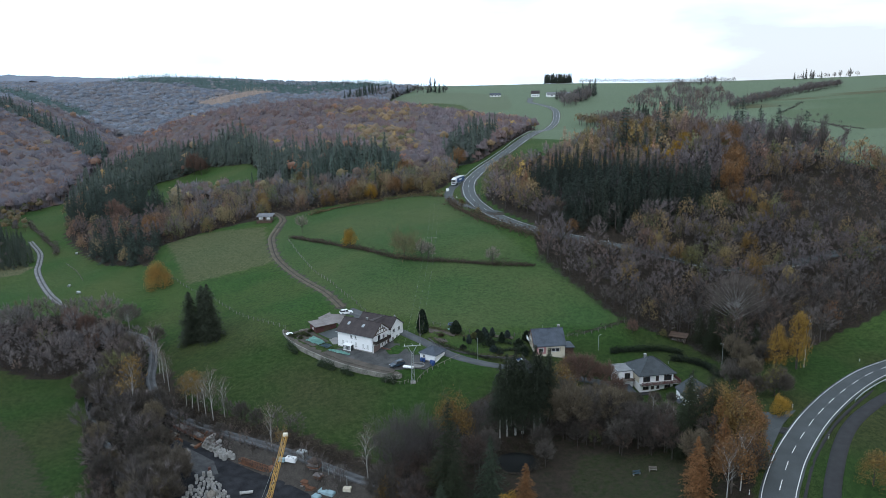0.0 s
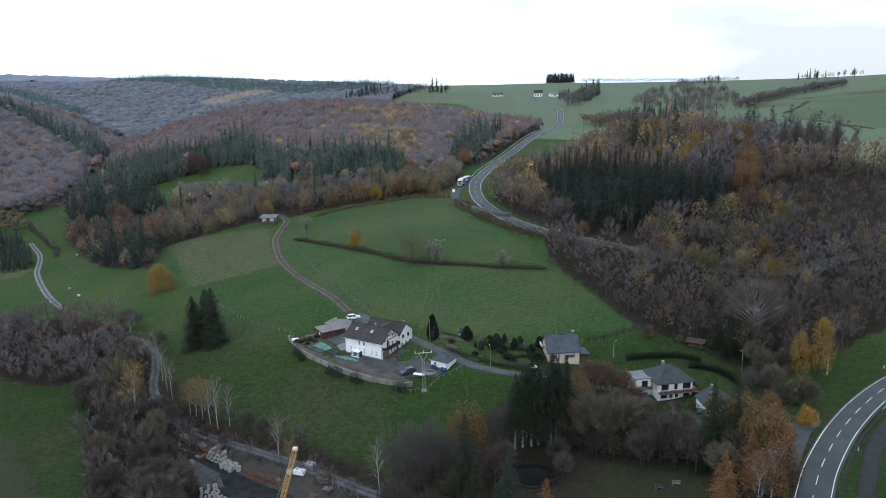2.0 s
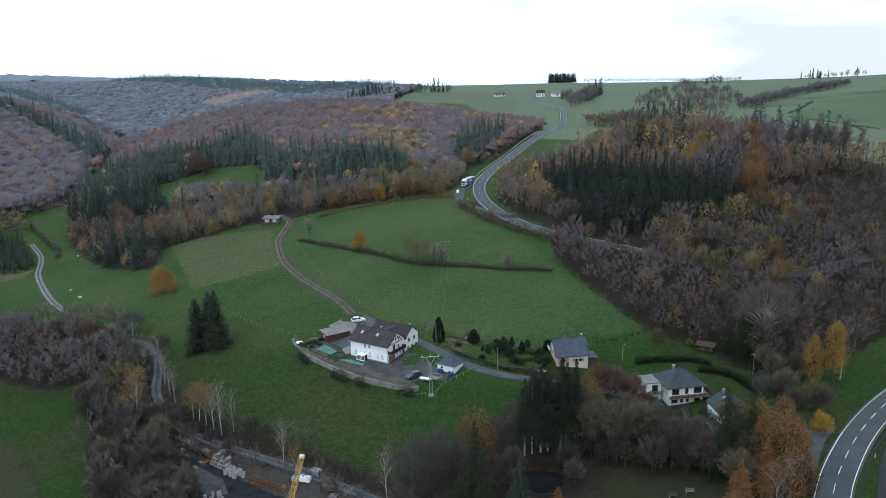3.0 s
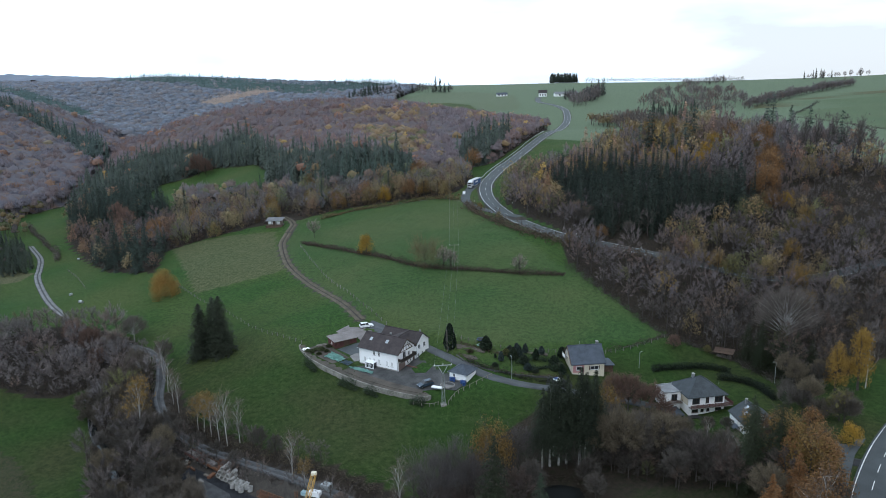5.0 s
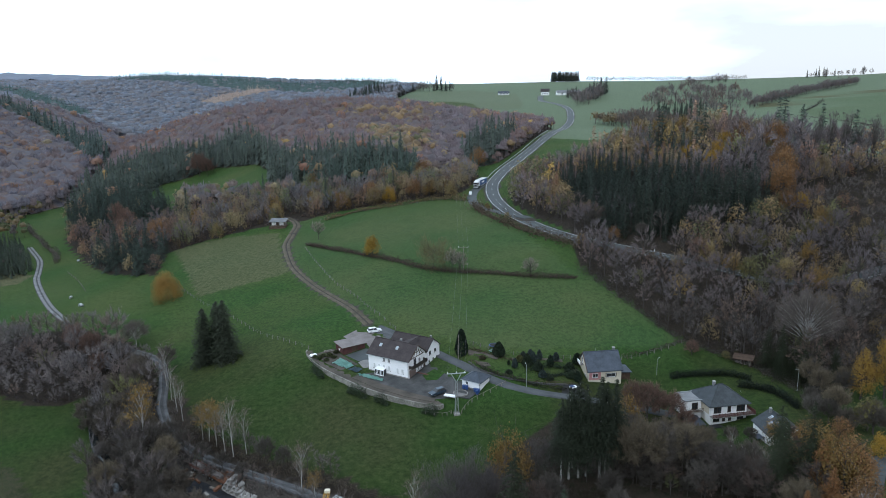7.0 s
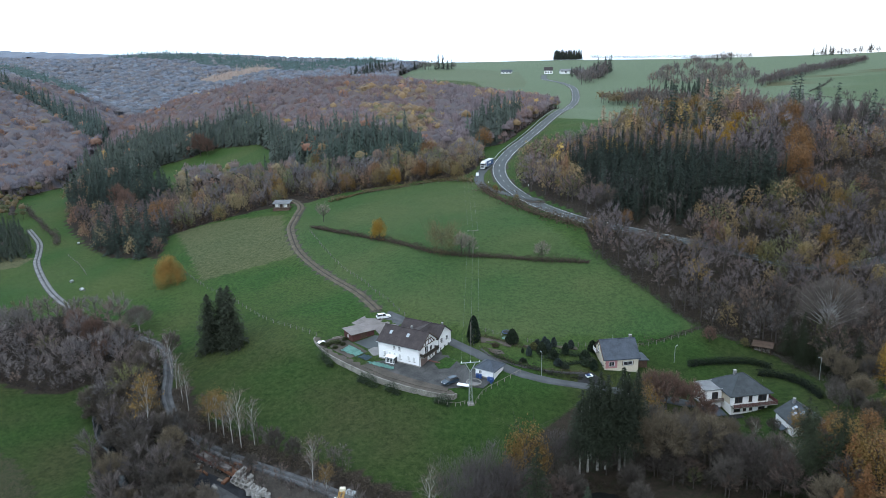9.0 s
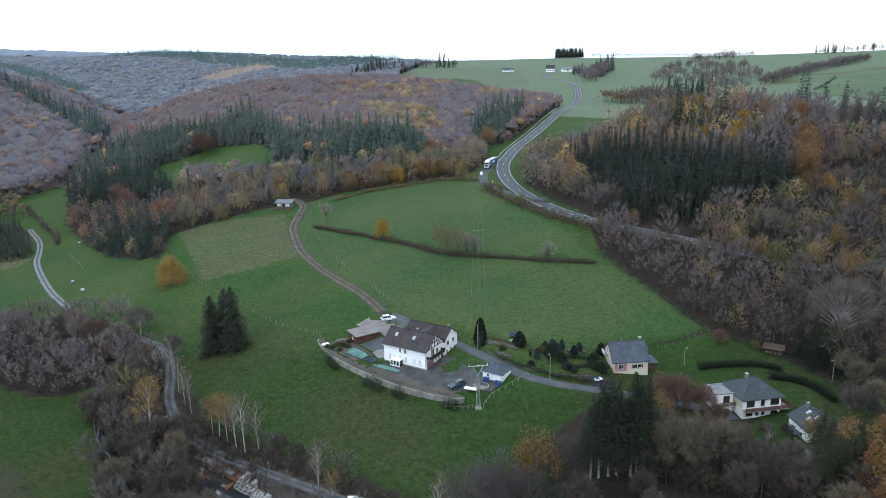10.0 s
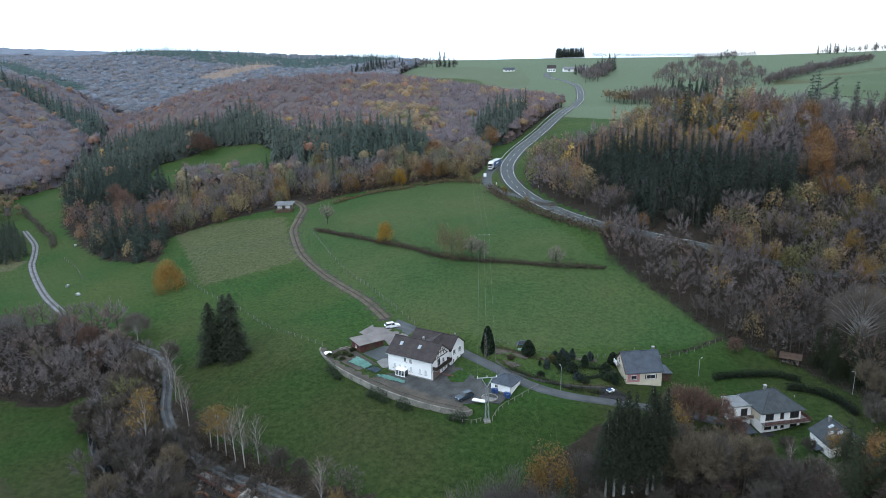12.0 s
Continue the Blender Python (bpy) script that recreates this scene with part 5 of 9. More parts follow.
NEAR_SET = {"palebare": [broom_tree(9, 3.8, 640 + s, 34, 1900, 0.022) for s in range(2)],
            "darkscrub": [lowered(broom_tree(7, 3.2, 620 + s, 26, 2600, 0.024), 7, 1.15, 0.15) for s in range(2)],
            "spruce": [fine_spruce(20, 4.8, 300 + s, 36, 14, 0.03, 0.42, 0.7, 0.21) for s in range(3)],
            "tall": [fine_spruce(22, 4.8, 310 + s, 34, 19, 0.30, 0.6, 0.85, 0.23) for s in range(3)],
            "bluish": [fine_spruce(16, 4.6, 320, 34, 14, 0.04, 0.24, 0.85, 0.2)],
            "larch": [fine_spruce(13, 3.6, 330 + s, 34, 14, 0.05, 0.12, 0.75, 0.22) for s in range(2)],
            "bare": [broom_tree(10, 3.9, 340 + s, 40, 4200, 0.026) for s in range(4)],
            "mauve": [twiggy_tree(16, 4.6, 350 + s, 16, 500, 0.09, 1800, 0.028) for s in range(3)],
            "bigbare": [broom_tree(21, 9.5, 360, 60, 6400, 0.036, low=0.2)],
            "straw": [lowered(leafy_tree(12, 4.6, 490 + s, 9, 1500, 0.21, 36), 12) for s in range(2)],
            "plum": [lowered(broom_tree(11, 4.6, 495 + s, 46, 3200, 0.03, 2600, 0.10), 11, 1.2, 0.2) for s in range(2)],
            "hazelbrown": [lowered(broom_tree(10, 4.6, 500 + s, 46, 5000, 0.03, 1600, 0.09), 10) for s in range(3)],
            "hazel": [lowered(twiggy_tree(11, 6.6, 480 + s, 16, 2400, 0.13, 1000, 0.03), 11, 1.15, 0.2) for s in range(2)],
            "brown": [broom_tree(13, 5.0, 370 + s, 52, 5000, 0.03, 1800, 0.09) for s in range(4)],
            "russet": [leafy_tree(12, 4.4, 380 + s, 9, 2600, 0.165, 40) for s in range(2)],
            "ochre": [lowered(leafy_tree(12, 4.4, 390 + s, 9, 2600, 0.16, 40), 12) for s in range(3)],
            "yellow": [lowered(leafy_tree(10, 3.9, 400 + s, 7, 2600, 0.16, 34), 10) for s in range(2)],
            "gold": [lowered(leafy_tree(9, 5.2, 405, 8, 4200, 0.16, 60), 9, 1.4, 0.36)],
            "olive": [leafy_tree(9, 3.6, 410, 8, 900, 0.22, 26)],
            "bbirch": [birch(12, 420 + s, False) for s in range(3)],
            "ybirch": [birch(13, 430 + s, True) for s in range(3)],
            "cypress": [cypress(7.6, 2.0, 440)],
            "bushy": [fine_spruce(20, 5.1, 450 + s, 36, 24, 0.015, 0.3, 0.5, 0.36) for s in range(2)],
            "column": [lowered(leafy_tree(16, 3.0, 460 + s, 12, 3400, 0.15, 50, 0.2), 16) for s in range(2)],
            "pink": [fine_spruce(13, 2.9, 335 + s, 34, 13, 0.06, 0.12, 0.75, 0.22) for s in range(2)],
            "pole": [bare_tree(20, 2.2, 470 + s, 14, 520, 0.045) for s in range(3)]}
NEAR_TALL = {"palebare": 9, "darkscrub": 7, "spruce": 20, "tall": 22, "bluish": 16, "larch": 13, "bare": 10, "mauve": 16, "bigbare": 21, "brown": 13, "russet": 12, "ochre": 12, "yellow": 10,
             "olive": 9, "bbirch": 12, "ybirch": 13, "cypress": 7.6, "bushy": 20, "column": 16, "pole": 20, "pink": 13, "hazel": 11, "gold": 9, "straw": 12, "plum": 11, "hazelbrown": 10}
NEAR_TINT = {"palebare": (0.23, 0.20, 0.165), "darkscrub": (0.06, 0.052, 0.044), "spruce": (0.030, 0.038, 0.020), "tall": (0.030, 0.038, 0.024), "bluish": (0.038, 0.052, 0.034), "larch": (0.20, 0.10, 0.043), "bare": (0.10, 0.088, 0.076),
             "mauve": (0.092, 0.081, 0.079), "bigbare": (0.16, 0.135, 0.118), "brown": (0.15, 0.122, 0.085), "russet": (0.20, 0.108, 0.048), "ochre": (0.195, 0.122, 0.042),
             "yellow": (0.34, 0.20, 0.035), "olive": (0.12, 0.105, 0.042), "bbirch": (0.15, 0.115, 0.095), "ybirch": (0.20, 0.13, 0.05), "cypress": (0.018, 0.03, 0.019), "bushy": (0.040, 0.048, 0.032), "column": (0.33, 0.2, 0.05), "pole": (0.12, 0.105, 0.098), "pink": (0.29, 0.165, 0.10), "hazel": (0.19, 0.15, 0.08), "gold": (0.25, 0.14, 0.04), "straw": (0.24, 0.18, 0.085), "plum": (0.165, 0.105, 0.082), "hazelbrown": (0.135, 0.114, 0.092)}
NEAR_LABEL = {"palebare": "small leafless tree with pale grey-brown twigs", "darkscrub": "low dark leafless tree in a shady thicket", "spruce": "tall dark green spruce with sweeping branches", "tall": "old spruce with bare grey lower trunk and dark crown",
              "bluish": "blue-green fir with dense layered branches", "larch": "orange autumn larch with feathery branches",
              "bare": "leafless grey deciduous tree with fine twigs", "mauve": "tall leafless grey-mauve tree with upright twigs",
              "bigbare": "large pale leafless tree with spreading limbs", "brown": "deciduous tree with thin brown withered foliage",
              "russet": "tree with reddish brown autumn foliage", "ochre": "tree with ochre-yellow autumn foliage",
              "yellow": "small tree in bright golden autumn leaf", "olive": "bushy tree with olive green leaves",
              "bbirch": "slender leafless birch with pale bark", "ybirch": "slender birch with thin yellow leaves", "cypress": "dense dark green columnar cypress beside the lane",
              "bushy": "dense dark spruce with branches down to the grass", "column": "slender birch in dense golden autumn leaf", "pole": "tall slender leafless tree on the crest", "gold": "rounded tree in dense golden-brown autumn leaf", "straw": "broadleaf tree with pale straw-yellow autumn leaves", "plum": "rounded tree with dull reddish brown twigs and leaves", "hazelbrown": "dense bushy hazel with grey-brown twigs", "hazel": "broad thinly leaved hazel in the meadow hedge", "pink": "pinkish autumn larch beside the spruce plantation"}
NEAR_TREES = [("spruce", 0.0, 131.9, 25.0), ("bluish", 8.6, 131.6, 17.0), ("spruce", 1.2, 126.4, 16.5), ("larch", 15.2, 126.1, 13.4), ("yellow", 12.1, 125.7, 8.0),
              ("tall", 12.5, 158.1, 19.8), ("tall", 14.3, 158.9, 21.9), ("tall", 16.4, 159.4, 23.1), ("tall", 18.2, 159.9, 22.1), ("tall", 21.0, 159.5, 24.1),
              ("tall", 22.5, 160.7, 22.2), ("tall", 15.7, 162.7, 19.0), ("tall", 24.9, 163.0, 21.5), ("brown", 26.5, 159.6, 13.4), ("brown", 29.8, 158.3, 15.2)]
NEAR_TREES += [("bare", 34.1, 159.4, 13.4), ("brown", 39.1, 160.3, 13.3), ("brown", 42.8, 161.3, 11.7), ("bare", 29.8, 167.2, 11.6), ("brown", 38.9, 169.0, 9.8),
               ("bare", 46.0, 168.3, 6.5), ("bbirch", 51.6, 165.6, 8.0), ("bare", 45.7, 151.5, 11.5), ("bare", 49.5, 146.9, 9.7), ("bare", 39.6, 149.8, 9.8),
               ("ochre", 1.1, 156.0, 15.0), ("mauve", -11.7, 139.0, 16.5), ("mauve", -8.8, 144.2, 14.5), ("mauve", -4.7, 142.2, 15.0), ("mauve", -8.5, 147.8, 9.5)]
NEAR_TREES += [("pink", 79.5 + 1.75 * i, 359.5 - 2.6 * i, 10.5 + (i * 3 % 4)) for i in range(8)] + [("pink", x, y, h) for x, y, h in ((36, 331, 11), (38.5, 340, 13), (43, 362, 13), (47, 368, 11), (50, 375.5, 12), (55, 374, 11))]
NEAR_TREES += [("yellow", 99.6, 341.0, 12.5), ("yellow", 104.0, 331.0, 12.0), ("yellow", 97.5, 345.0, 11.0), ("straw", 83.0, 375.0, 12.0), ("straw", 88.5, 371.5, 11.0), ("straw", 94.0, 378.0, 13.0), ("straw", 101.0, 380.0, 14.0),
               ("straw", 108.0, 385.0, 14.0), ("straw", 105.0, 360.0, 11.0), ("straw", 78.0, 384.0, 12.0), ("straw", 112.5, 378.0, 12.0), ("yellow", 126.3, 292.2, 8.0), ("ochre", 126.0, 275.3, 12.0), ("olive", 97.0, 262.4, 10.0), ("straw", 77.0, 255.0, 9.0),
               ("ochre", 83.0, 250.0, 8.0), ("straw", 98.7, 245.0, 10.0), ("ochre", 106.5, 239.0, 12.0), ("olive", 86.0, 244.0, 9.0), ("ochre", 112.0, 256.0, 11.0), ("olive", 118.0, 268.0, 9.0), ("ochre", 104.0, 228.0, 10.0), ("straw", 116.0, 232.0, 10.0)]
NEAR_TREES += [("ochre", -88.0, 424.5, 12.0), ("ochre", -81.0, 390.0, 11.0), ("straw", -96.0, 368.5, 10.0), ("straw", -49.0, 379.5, 11.0), ("yellow", -41.0, 382.0, 10.0), ("russet", -28.0, 385.5, 12.0), ("russet", -24.5, 420.0, 16.0), ("straw", -9.0, 376.0, 10.0),
               ("russet", -154.0, 362.5, 15.0), ("plum", -194.0, 408.0, 17.0), ("plum", -186.0, 400.0, 15.0), ("ochre", -144.0, 389.5, 10.0), ("straw", -121.0, 352.0, 9.0), ("plum", -135.0, 242.0, 9.5), ("plum", -125.0, 233.7, 10.0), ("plum", -118.5, 224.0, 8.0), ("bigbare", -114.0, 241.0, 10.0)]
NEAR_TREES += [("ochre", 37.3, 272.2, 5.5), ("ochre", 7.4, 342.7, 4.0), ("straw", 14.5, 316.9, 4.0), ("russet", 50.0, 276.0, 7.0), ("bare", 59.6, 274.0, 7.0), ("bare", 44.8, 288.7, 9.0), ("bare", 50.2, 294.2, 8.0), ("straw", 78.8, 261.0, 9.0)]
NEAR_TREES += [("hazelbrown", x, y, h) for x, y, h in ((-67.6, 149.6, 8.5), (-64.0, 151.0, 8.0), (-61.8, 146.0, 9.0), (-63.4, 141.5, 9.0), (-60.8, 137.5, 8.0), (-67.3, 142.4, 8.5), (-103.3, 217.1, 9.5), (-104.5, 206.2, 10.0), (-99.3, 197.7, 9.0), (-98.0, 209.5, 9.0))]
NEAR_TREES += [("plum", -198.0, 556.0, 20.0), ("plum", -191.0, 552.0, 15.0), ("ochre", 96.0, 380.0, 18.0), ("ochre", 104.0, 372.0, 17.0), ("ochre", 88.0, 392.0, 18.0), ("ochre", 110.0, 366.0, 15.0), ("russet", 124.0, 350.0, 17.0), ("ochre", 80.0, 398.0, 15.0), ("russet", 138.0, 345.0, 18.0), ("yellow", 118.0, 352.0, 12.0), ("yellow", 112.0, 345.0, 10.0), ("russet", 131.5, 324.0, 17.0), ("russet", 127.0, 311.5, 18.0), ("russet", 123.0, 304.0, 15.0), ("russet", 119.5, 297.5, 17.0), ("russet", 118.0, 288.5, 12.0),
               ("ochre", -98.5, 374.0, 14.0), ("ochre", -64.0, 377.0, 12.0), ("russet", -50.0, 385.0, 13.0), ("ochre", -12.0, 386.0, 12.0),
               ("ochre", -20.0, 388.0, 11.0), ("russet", 8.0, 450.0, 16.0), ("pole", 150.0, 333.0, 18.0), ("pole", 152.3, 335.8, 19.6), ("pole", 154.6, 338.7, 21.2), ("pole", 156.9, 333.6, 22.8), ("pole", 159.2, 336.4, 18.0), ("pole", 161.5, 331.2, 19.6), ("pole", 163.8, 334.1, 21.2), ("pole", 166.1, 336.9, 22.8), ("pole", 168.4, 331.8, 18.0), ("pole", 170.7, 334.7, 19.6), ("pole", 173.0, 329.5, 21.2), ("pole", 175.3, 332.3, 22.8), ("pole", 177.6, 335.2, 18.0),
               ("bare", 21.5, 152.5, 8.0), ("bare", 9.0, 147.5, 9.0), ("bare", 22.0, 146.5, 7.0), ("bare", 18.0, 158.0, 8.0)]
NEAR_TREES += [("bare", -70.0, 147.0, 8.0), ("bare", -66.0, 141.0, 8.5), ("brown", -62.5, 136.5, 8.0), ("bare", -72.5, 153.0, 7.0), ("bare", -64.5, 132.0, 9.0), ("brown", -68.5, 136.5, 8.0),
               ("bare", -80.0, 181.0, 8.0), ("bare", -76.0, 178.0, 7.0), ("bare", -70.0, 173.5, 6.0), ("bare", -64.0, 169.5, 5.5), ("bare", -58.0, 165.0, 5.0), ("bare", -92.5, 192.0, 10.0),
               ("brown", -88.5, 186.0, 9.0), ("bare", -95.5, 200.0, 10.0), ("bare", -90.0, 180.0, 9.0), ("bare", -86.0, 174.0, 9.0), ("bare", 22.5, 153.5, 5.0), ("bare", 9.5, 153.5, 6.0)]
NEAR_TREES += [("mauve", 7.4, 159.1, 8.2), ("mauve", 10.6, 158.2, 9.2), ("mauve", -3.5, 148.5, 8.5), ("plum", 37.5, 182.2, 11.5), ("plum", 43.5, 182.0, 8.5), ("plum", 45.5, 178.0, 7.0), ("plum", 34.2, 183.5, 10.0), ("ochre", 29.5, 173.0, 14.0), ("bare", 49.5, 172.5, 5.0), ("bare", 54.0, 172.0, 5.0), ("bare", 58.0, 170.5, 4.5),
               ("brown", 41.4, 185.2, 6.7), ("bbirch", -63.1, 175.2, 15.5), ("bbirch", -65.8, 177.5, 13.3), ("bbirch", -60.0, 175.4, 12.6), ("bbirch", -81.2, 192.0, 11.5), ("bbirch", -84.5, 197.0, 11.0), ("bbirch", -88.8, 204.0, 12.0), ("bare", -96.5, 222.0, 9.0), ("bare", -54.0, 170.5, 7.0), ("bare", -49.0, 166.5, 6.0),
               ("ybirch", -71.0, 181.6, 12.5), ("ybirch", -68.5, 179.7, 13.0), ("ybirch", -73.0, 183.0, 10.5), ("ybirch", -87.7, 181.8, 19.5), ("bbirch", -93.1, 212.1, 14.6), ("ybirch", -39.4, 153.1, 7.5)]
NEAR_TREES += [("bbirch", -42.9, 156.4, 12.5), ("bbirch", -18.0, 142.7, 14.5), ("larch", 59.5, 143.5, 13.0), ("larch", 57.5, 135.5, 11.5), ("larch", 49.1, 125.6, 11.6), ("spruce", 54.2, 147.6, 18.0),
               ("spruce", 58.5, 145.5, 20.0), ("bbirch", 53.7, 123.1, 13.2), ("ochre", 62.5, 140.8, 15.0), ("ochre", 62.7, 151.6, 13.6), ("russet", 65.7, 142.7, 13.3),
               ("russet", 65.0, 158.5, 11.0), ("russet", 70.4, 157.5, 10.5), ("ochre", 66.8, 146.0, 12.0), ("larch", 50.6, 131.0, 11.0), ("russet", 60.5, 130.5, 13.0), ("russet", 55.5, 125.5, 13.0), ("bbirch", 57.5, 126.0, 14.0), ("spruce", 58.3, 157.5, 15.0), ("spruce", 51.5, 143.5, 14.0), ("ochre", 62.5, 168.0, 8.0), ("brown", 52.5, 136.5, 10.0), ("column", 90.6, 184.1, 16.0), ("column", 96.1, 183.6, 19.8), ("bbirch", 98.6, 184.5, 17.0), ("olive", 83.1, 168.1, 8.9), ("yellow", 79.5, 156.6, 6.0)]
NEAR_TREES += [("bigbare", 88.1, 207.2, 21.9), ("spruce", 78.2, 201.8, 8.0), ("spruce", 80.2, 204.3, 8.5), ("spruce", 83.3, 198.2, 11.4), ("spruce", 88.4, 192.6, 11.1),
               ("spruce", 77.0, 206.0, 12.0), ("spruce", 80.5, 205.0, 13.0), ("spruce", 83.5, 201.5, 12.0), ("spruce", 78.0, 199.0, 10.0), ("spruce", 86.5, 197.0, 12.0), ("brown", 81.9, 186.4, 9.0), ("spruce", 80.1, 198.7, 8.5), ("spruce", 81.4, 195.7, 8.5), ("spruce", 82.6, 193.6, 8.0), ("bare", 77.0, 181.0, 7.0), ("brown", 80.5, 177.5, 8.0), ("bare", 74.5, 175.0, 8.0), ("ochre", -12.6, 132.9, 9.5), ("ochre", 85.1, 128.4, 9.0), ("yellow", -40.5, 291.2, 9.4), ("hazel", -16.3, 268.0, 11.4), ("palebare", -9.5, 266.5, 9.0),
               ("palebare", -6.8, 263.4, 8.6), ("palebare", 17.1, 255.6, 8.1), ("palebare", -68.3, 328.9, 9.2), ("gold", -117.5, 277.9, 10.5), ("bushy", -84.3, 221.4, 17.7)]
NEAR_TREES += [("bushy", -77.9, 221.0, 19.2), ("bushy", -81.0, 224.5, 18.0), ("cypress", -7.6, 207.6, 7.9), ("plum", 58.1, 211.6, 5.2), ("olive", 67.4, 210.4, 3.2), ("hazelbrown", -109.5, 198.0, 8.0), ("hazelbrown", -107.8, 194.7, 5.0), ("palebare", -118.0, 234.2, 8.5), ("plum", -127.1, 236.3, 9.0), ("brown", -94.5, 187.7, 8.0), ("hazelbrown", -92.3, 192.2, 8.5), ("bare", -112.5, 228.5, 8.0), ("bare", 44.0, 155.5, 11.0), ("brown", 34.5, 164.5, 11.0),
               ("bare", 52.0, 156.0, 9.0), ("bare", -14.0, 133.0, 12.0), ("mauve", -15.5, 146.5, 9.0), ("olive", 57.5, 152.5, 7.0), ("bare", 63.0, 163.5, 7.5),
               ("ochre", 68.0, 148.5, 10.0), ("bare", 60.0, 128.0, 10.0), ("spruce", 64.0, 133.5, 9.0), ("bluish", -1.5, 122.0, 14.0), ("mauve", 22.0, 170.0, 9.0)]
NEAR_TREES += [("bare", 83.4, 166.4, 7.5), ("brown", 88.7, 187.9, 8.0), ("hazelbrown", 79.0, 169.3, 6.0), ("bare", 77.1, 173.3, 7.0), ("brown", 82.0, 191.9, 9.5), ("brown", 80.6, 176.5, 9.0), ("hazelbrown", 83.8, 167.4, 8.5), ("bare", 87.2, 185.8, 8.0), ("bbirch", 52.2, 155.1, 10), ("bbirch", 50.6, 157.0, 9), ("bbirch", 52.8, 151.1, 10), ("darkscrub", 28.5, 157.5, 5.5), ("darkscrub", 35.5, 158.6, 6.7), ("darkscrub", 42.2, 155.7, 7.9), ("darkscrub", 48.6, 150.9, 6.1), ("darkscrub", 51.4, 143.9, 7.3), ("darkscrub", 37.7, 152.3, 5.5), ("darkscrub", 30.7, 154.3, 6.7), ("darkscrub", 45.9, 147.5, 7.9), ("darkscrub", 23.8, 157.4, 6.1), ("darkscrub", 33, 161.5, 7.3), ("darkscrub", 46, 156, 5.5), ("darkscrub", 54, 148, 6.7), ("bare", -108.2, 200.8, 6.5), ("hazelbrown", -99.5, 189.3, 9.0), ("bare", -89.5, 176.0, 8.0), ("brown", -91.9, 190.8, 7.0), ("bare", -83.5, 178.4, 9.5), ("hazelbrown", -77.1, 167.9, 8.5), ("bare", -80.9, 163.7, 7.5), ("brown", -82.1, 156.3, 6.5), ("bare", -74.9, 155.5, 9.0), ("hazelbrown", -71.1, 159.7, 8.0), ("bare", -96.0, 178.5, 7.0), ("brown", -88.3, 164.7, 9.5), ("bare", -103, 195, 8.5), ("hazelbrown", -86, 184, 7.5), ("bare", -94, 183, 6.5), ("brown", -78, 173, 9.0), ("bare", -84.5, 170, 8.0), ("hazelbrown", -76, 150, 7.0), ("bare", -80, 148, 9.5)]
for n_tree, (k, x, y, tall) in enumerate(NEAR_TREES):
    rng = random.Random(n_tree)
    forms = NEAR_SET[k]
    form = n_tree % len(forms)
    s = tall / NEAR_TALL[k]
    wide = s ** 0.75 if k in ("yellow", "ybirch", "bbirch") else s ** 0.85
    tree_thing({"spruce": "spruce_tree", "tall": "spruce_tree", "bluish": "fir_tree", "larch": "larch_tree", "bbirch": "birch_tree", "ybirch": "birch_tree", "cypress": "cypress", "bushy": "spruce_tree", "column": "birch_tree", "pink": "larch_tree", "straw": "maple_tree", "plum": "beech_tree", "hazelbrown": "hazel_tree", "bigbare": "bare_tree", "darkscrub": "bare_tree", "palebare": "bare_tree"}.get(k, TREE_NAMES.get(k, "bare_tree")),
               forms[form], k, (x, y, ground_at(x, y) - 0.15), rng.uniform(0, 6.28), wide, s, NEAR_TINT[k], NEAR_LABEL[k],
               BIRCH_BARK if k in ("bbirch", "ybirch", "tall", "bigbare") else None, key=("near", k, form))


FILL_SET = {(k, n): broom_tree(10, 4.2, 600 + 9 * n + len(k), 22, 1300, 0.04, 0 if k == "bare" else 260, 0.13) for k in ("bare", "brown", "olive") for n in range(4)}
wood("near_thicket", "brown leafless thicket below the houses", [[(26, 172), (34, 176), (42, 170), (50, 162), (58, 156), (62, 146), (60, 138), (50, 139), (42, 144), (34, 150), (25, 160)],
     [(-14, 144), (-5, 149), (4, 150), (9, 152), (10, 146), (2, 138), (-6, 130), (-14, 132)]],
     4.5, lambda x, y, n, u: pick(u, [(0.55, "bare"), (0.42, "brown"), (0.03, "olive")]), FILL_SET, 41, 0.8, 0.26, ("main_low", "house_lane", "junction"), 5.0, pale=0.8)


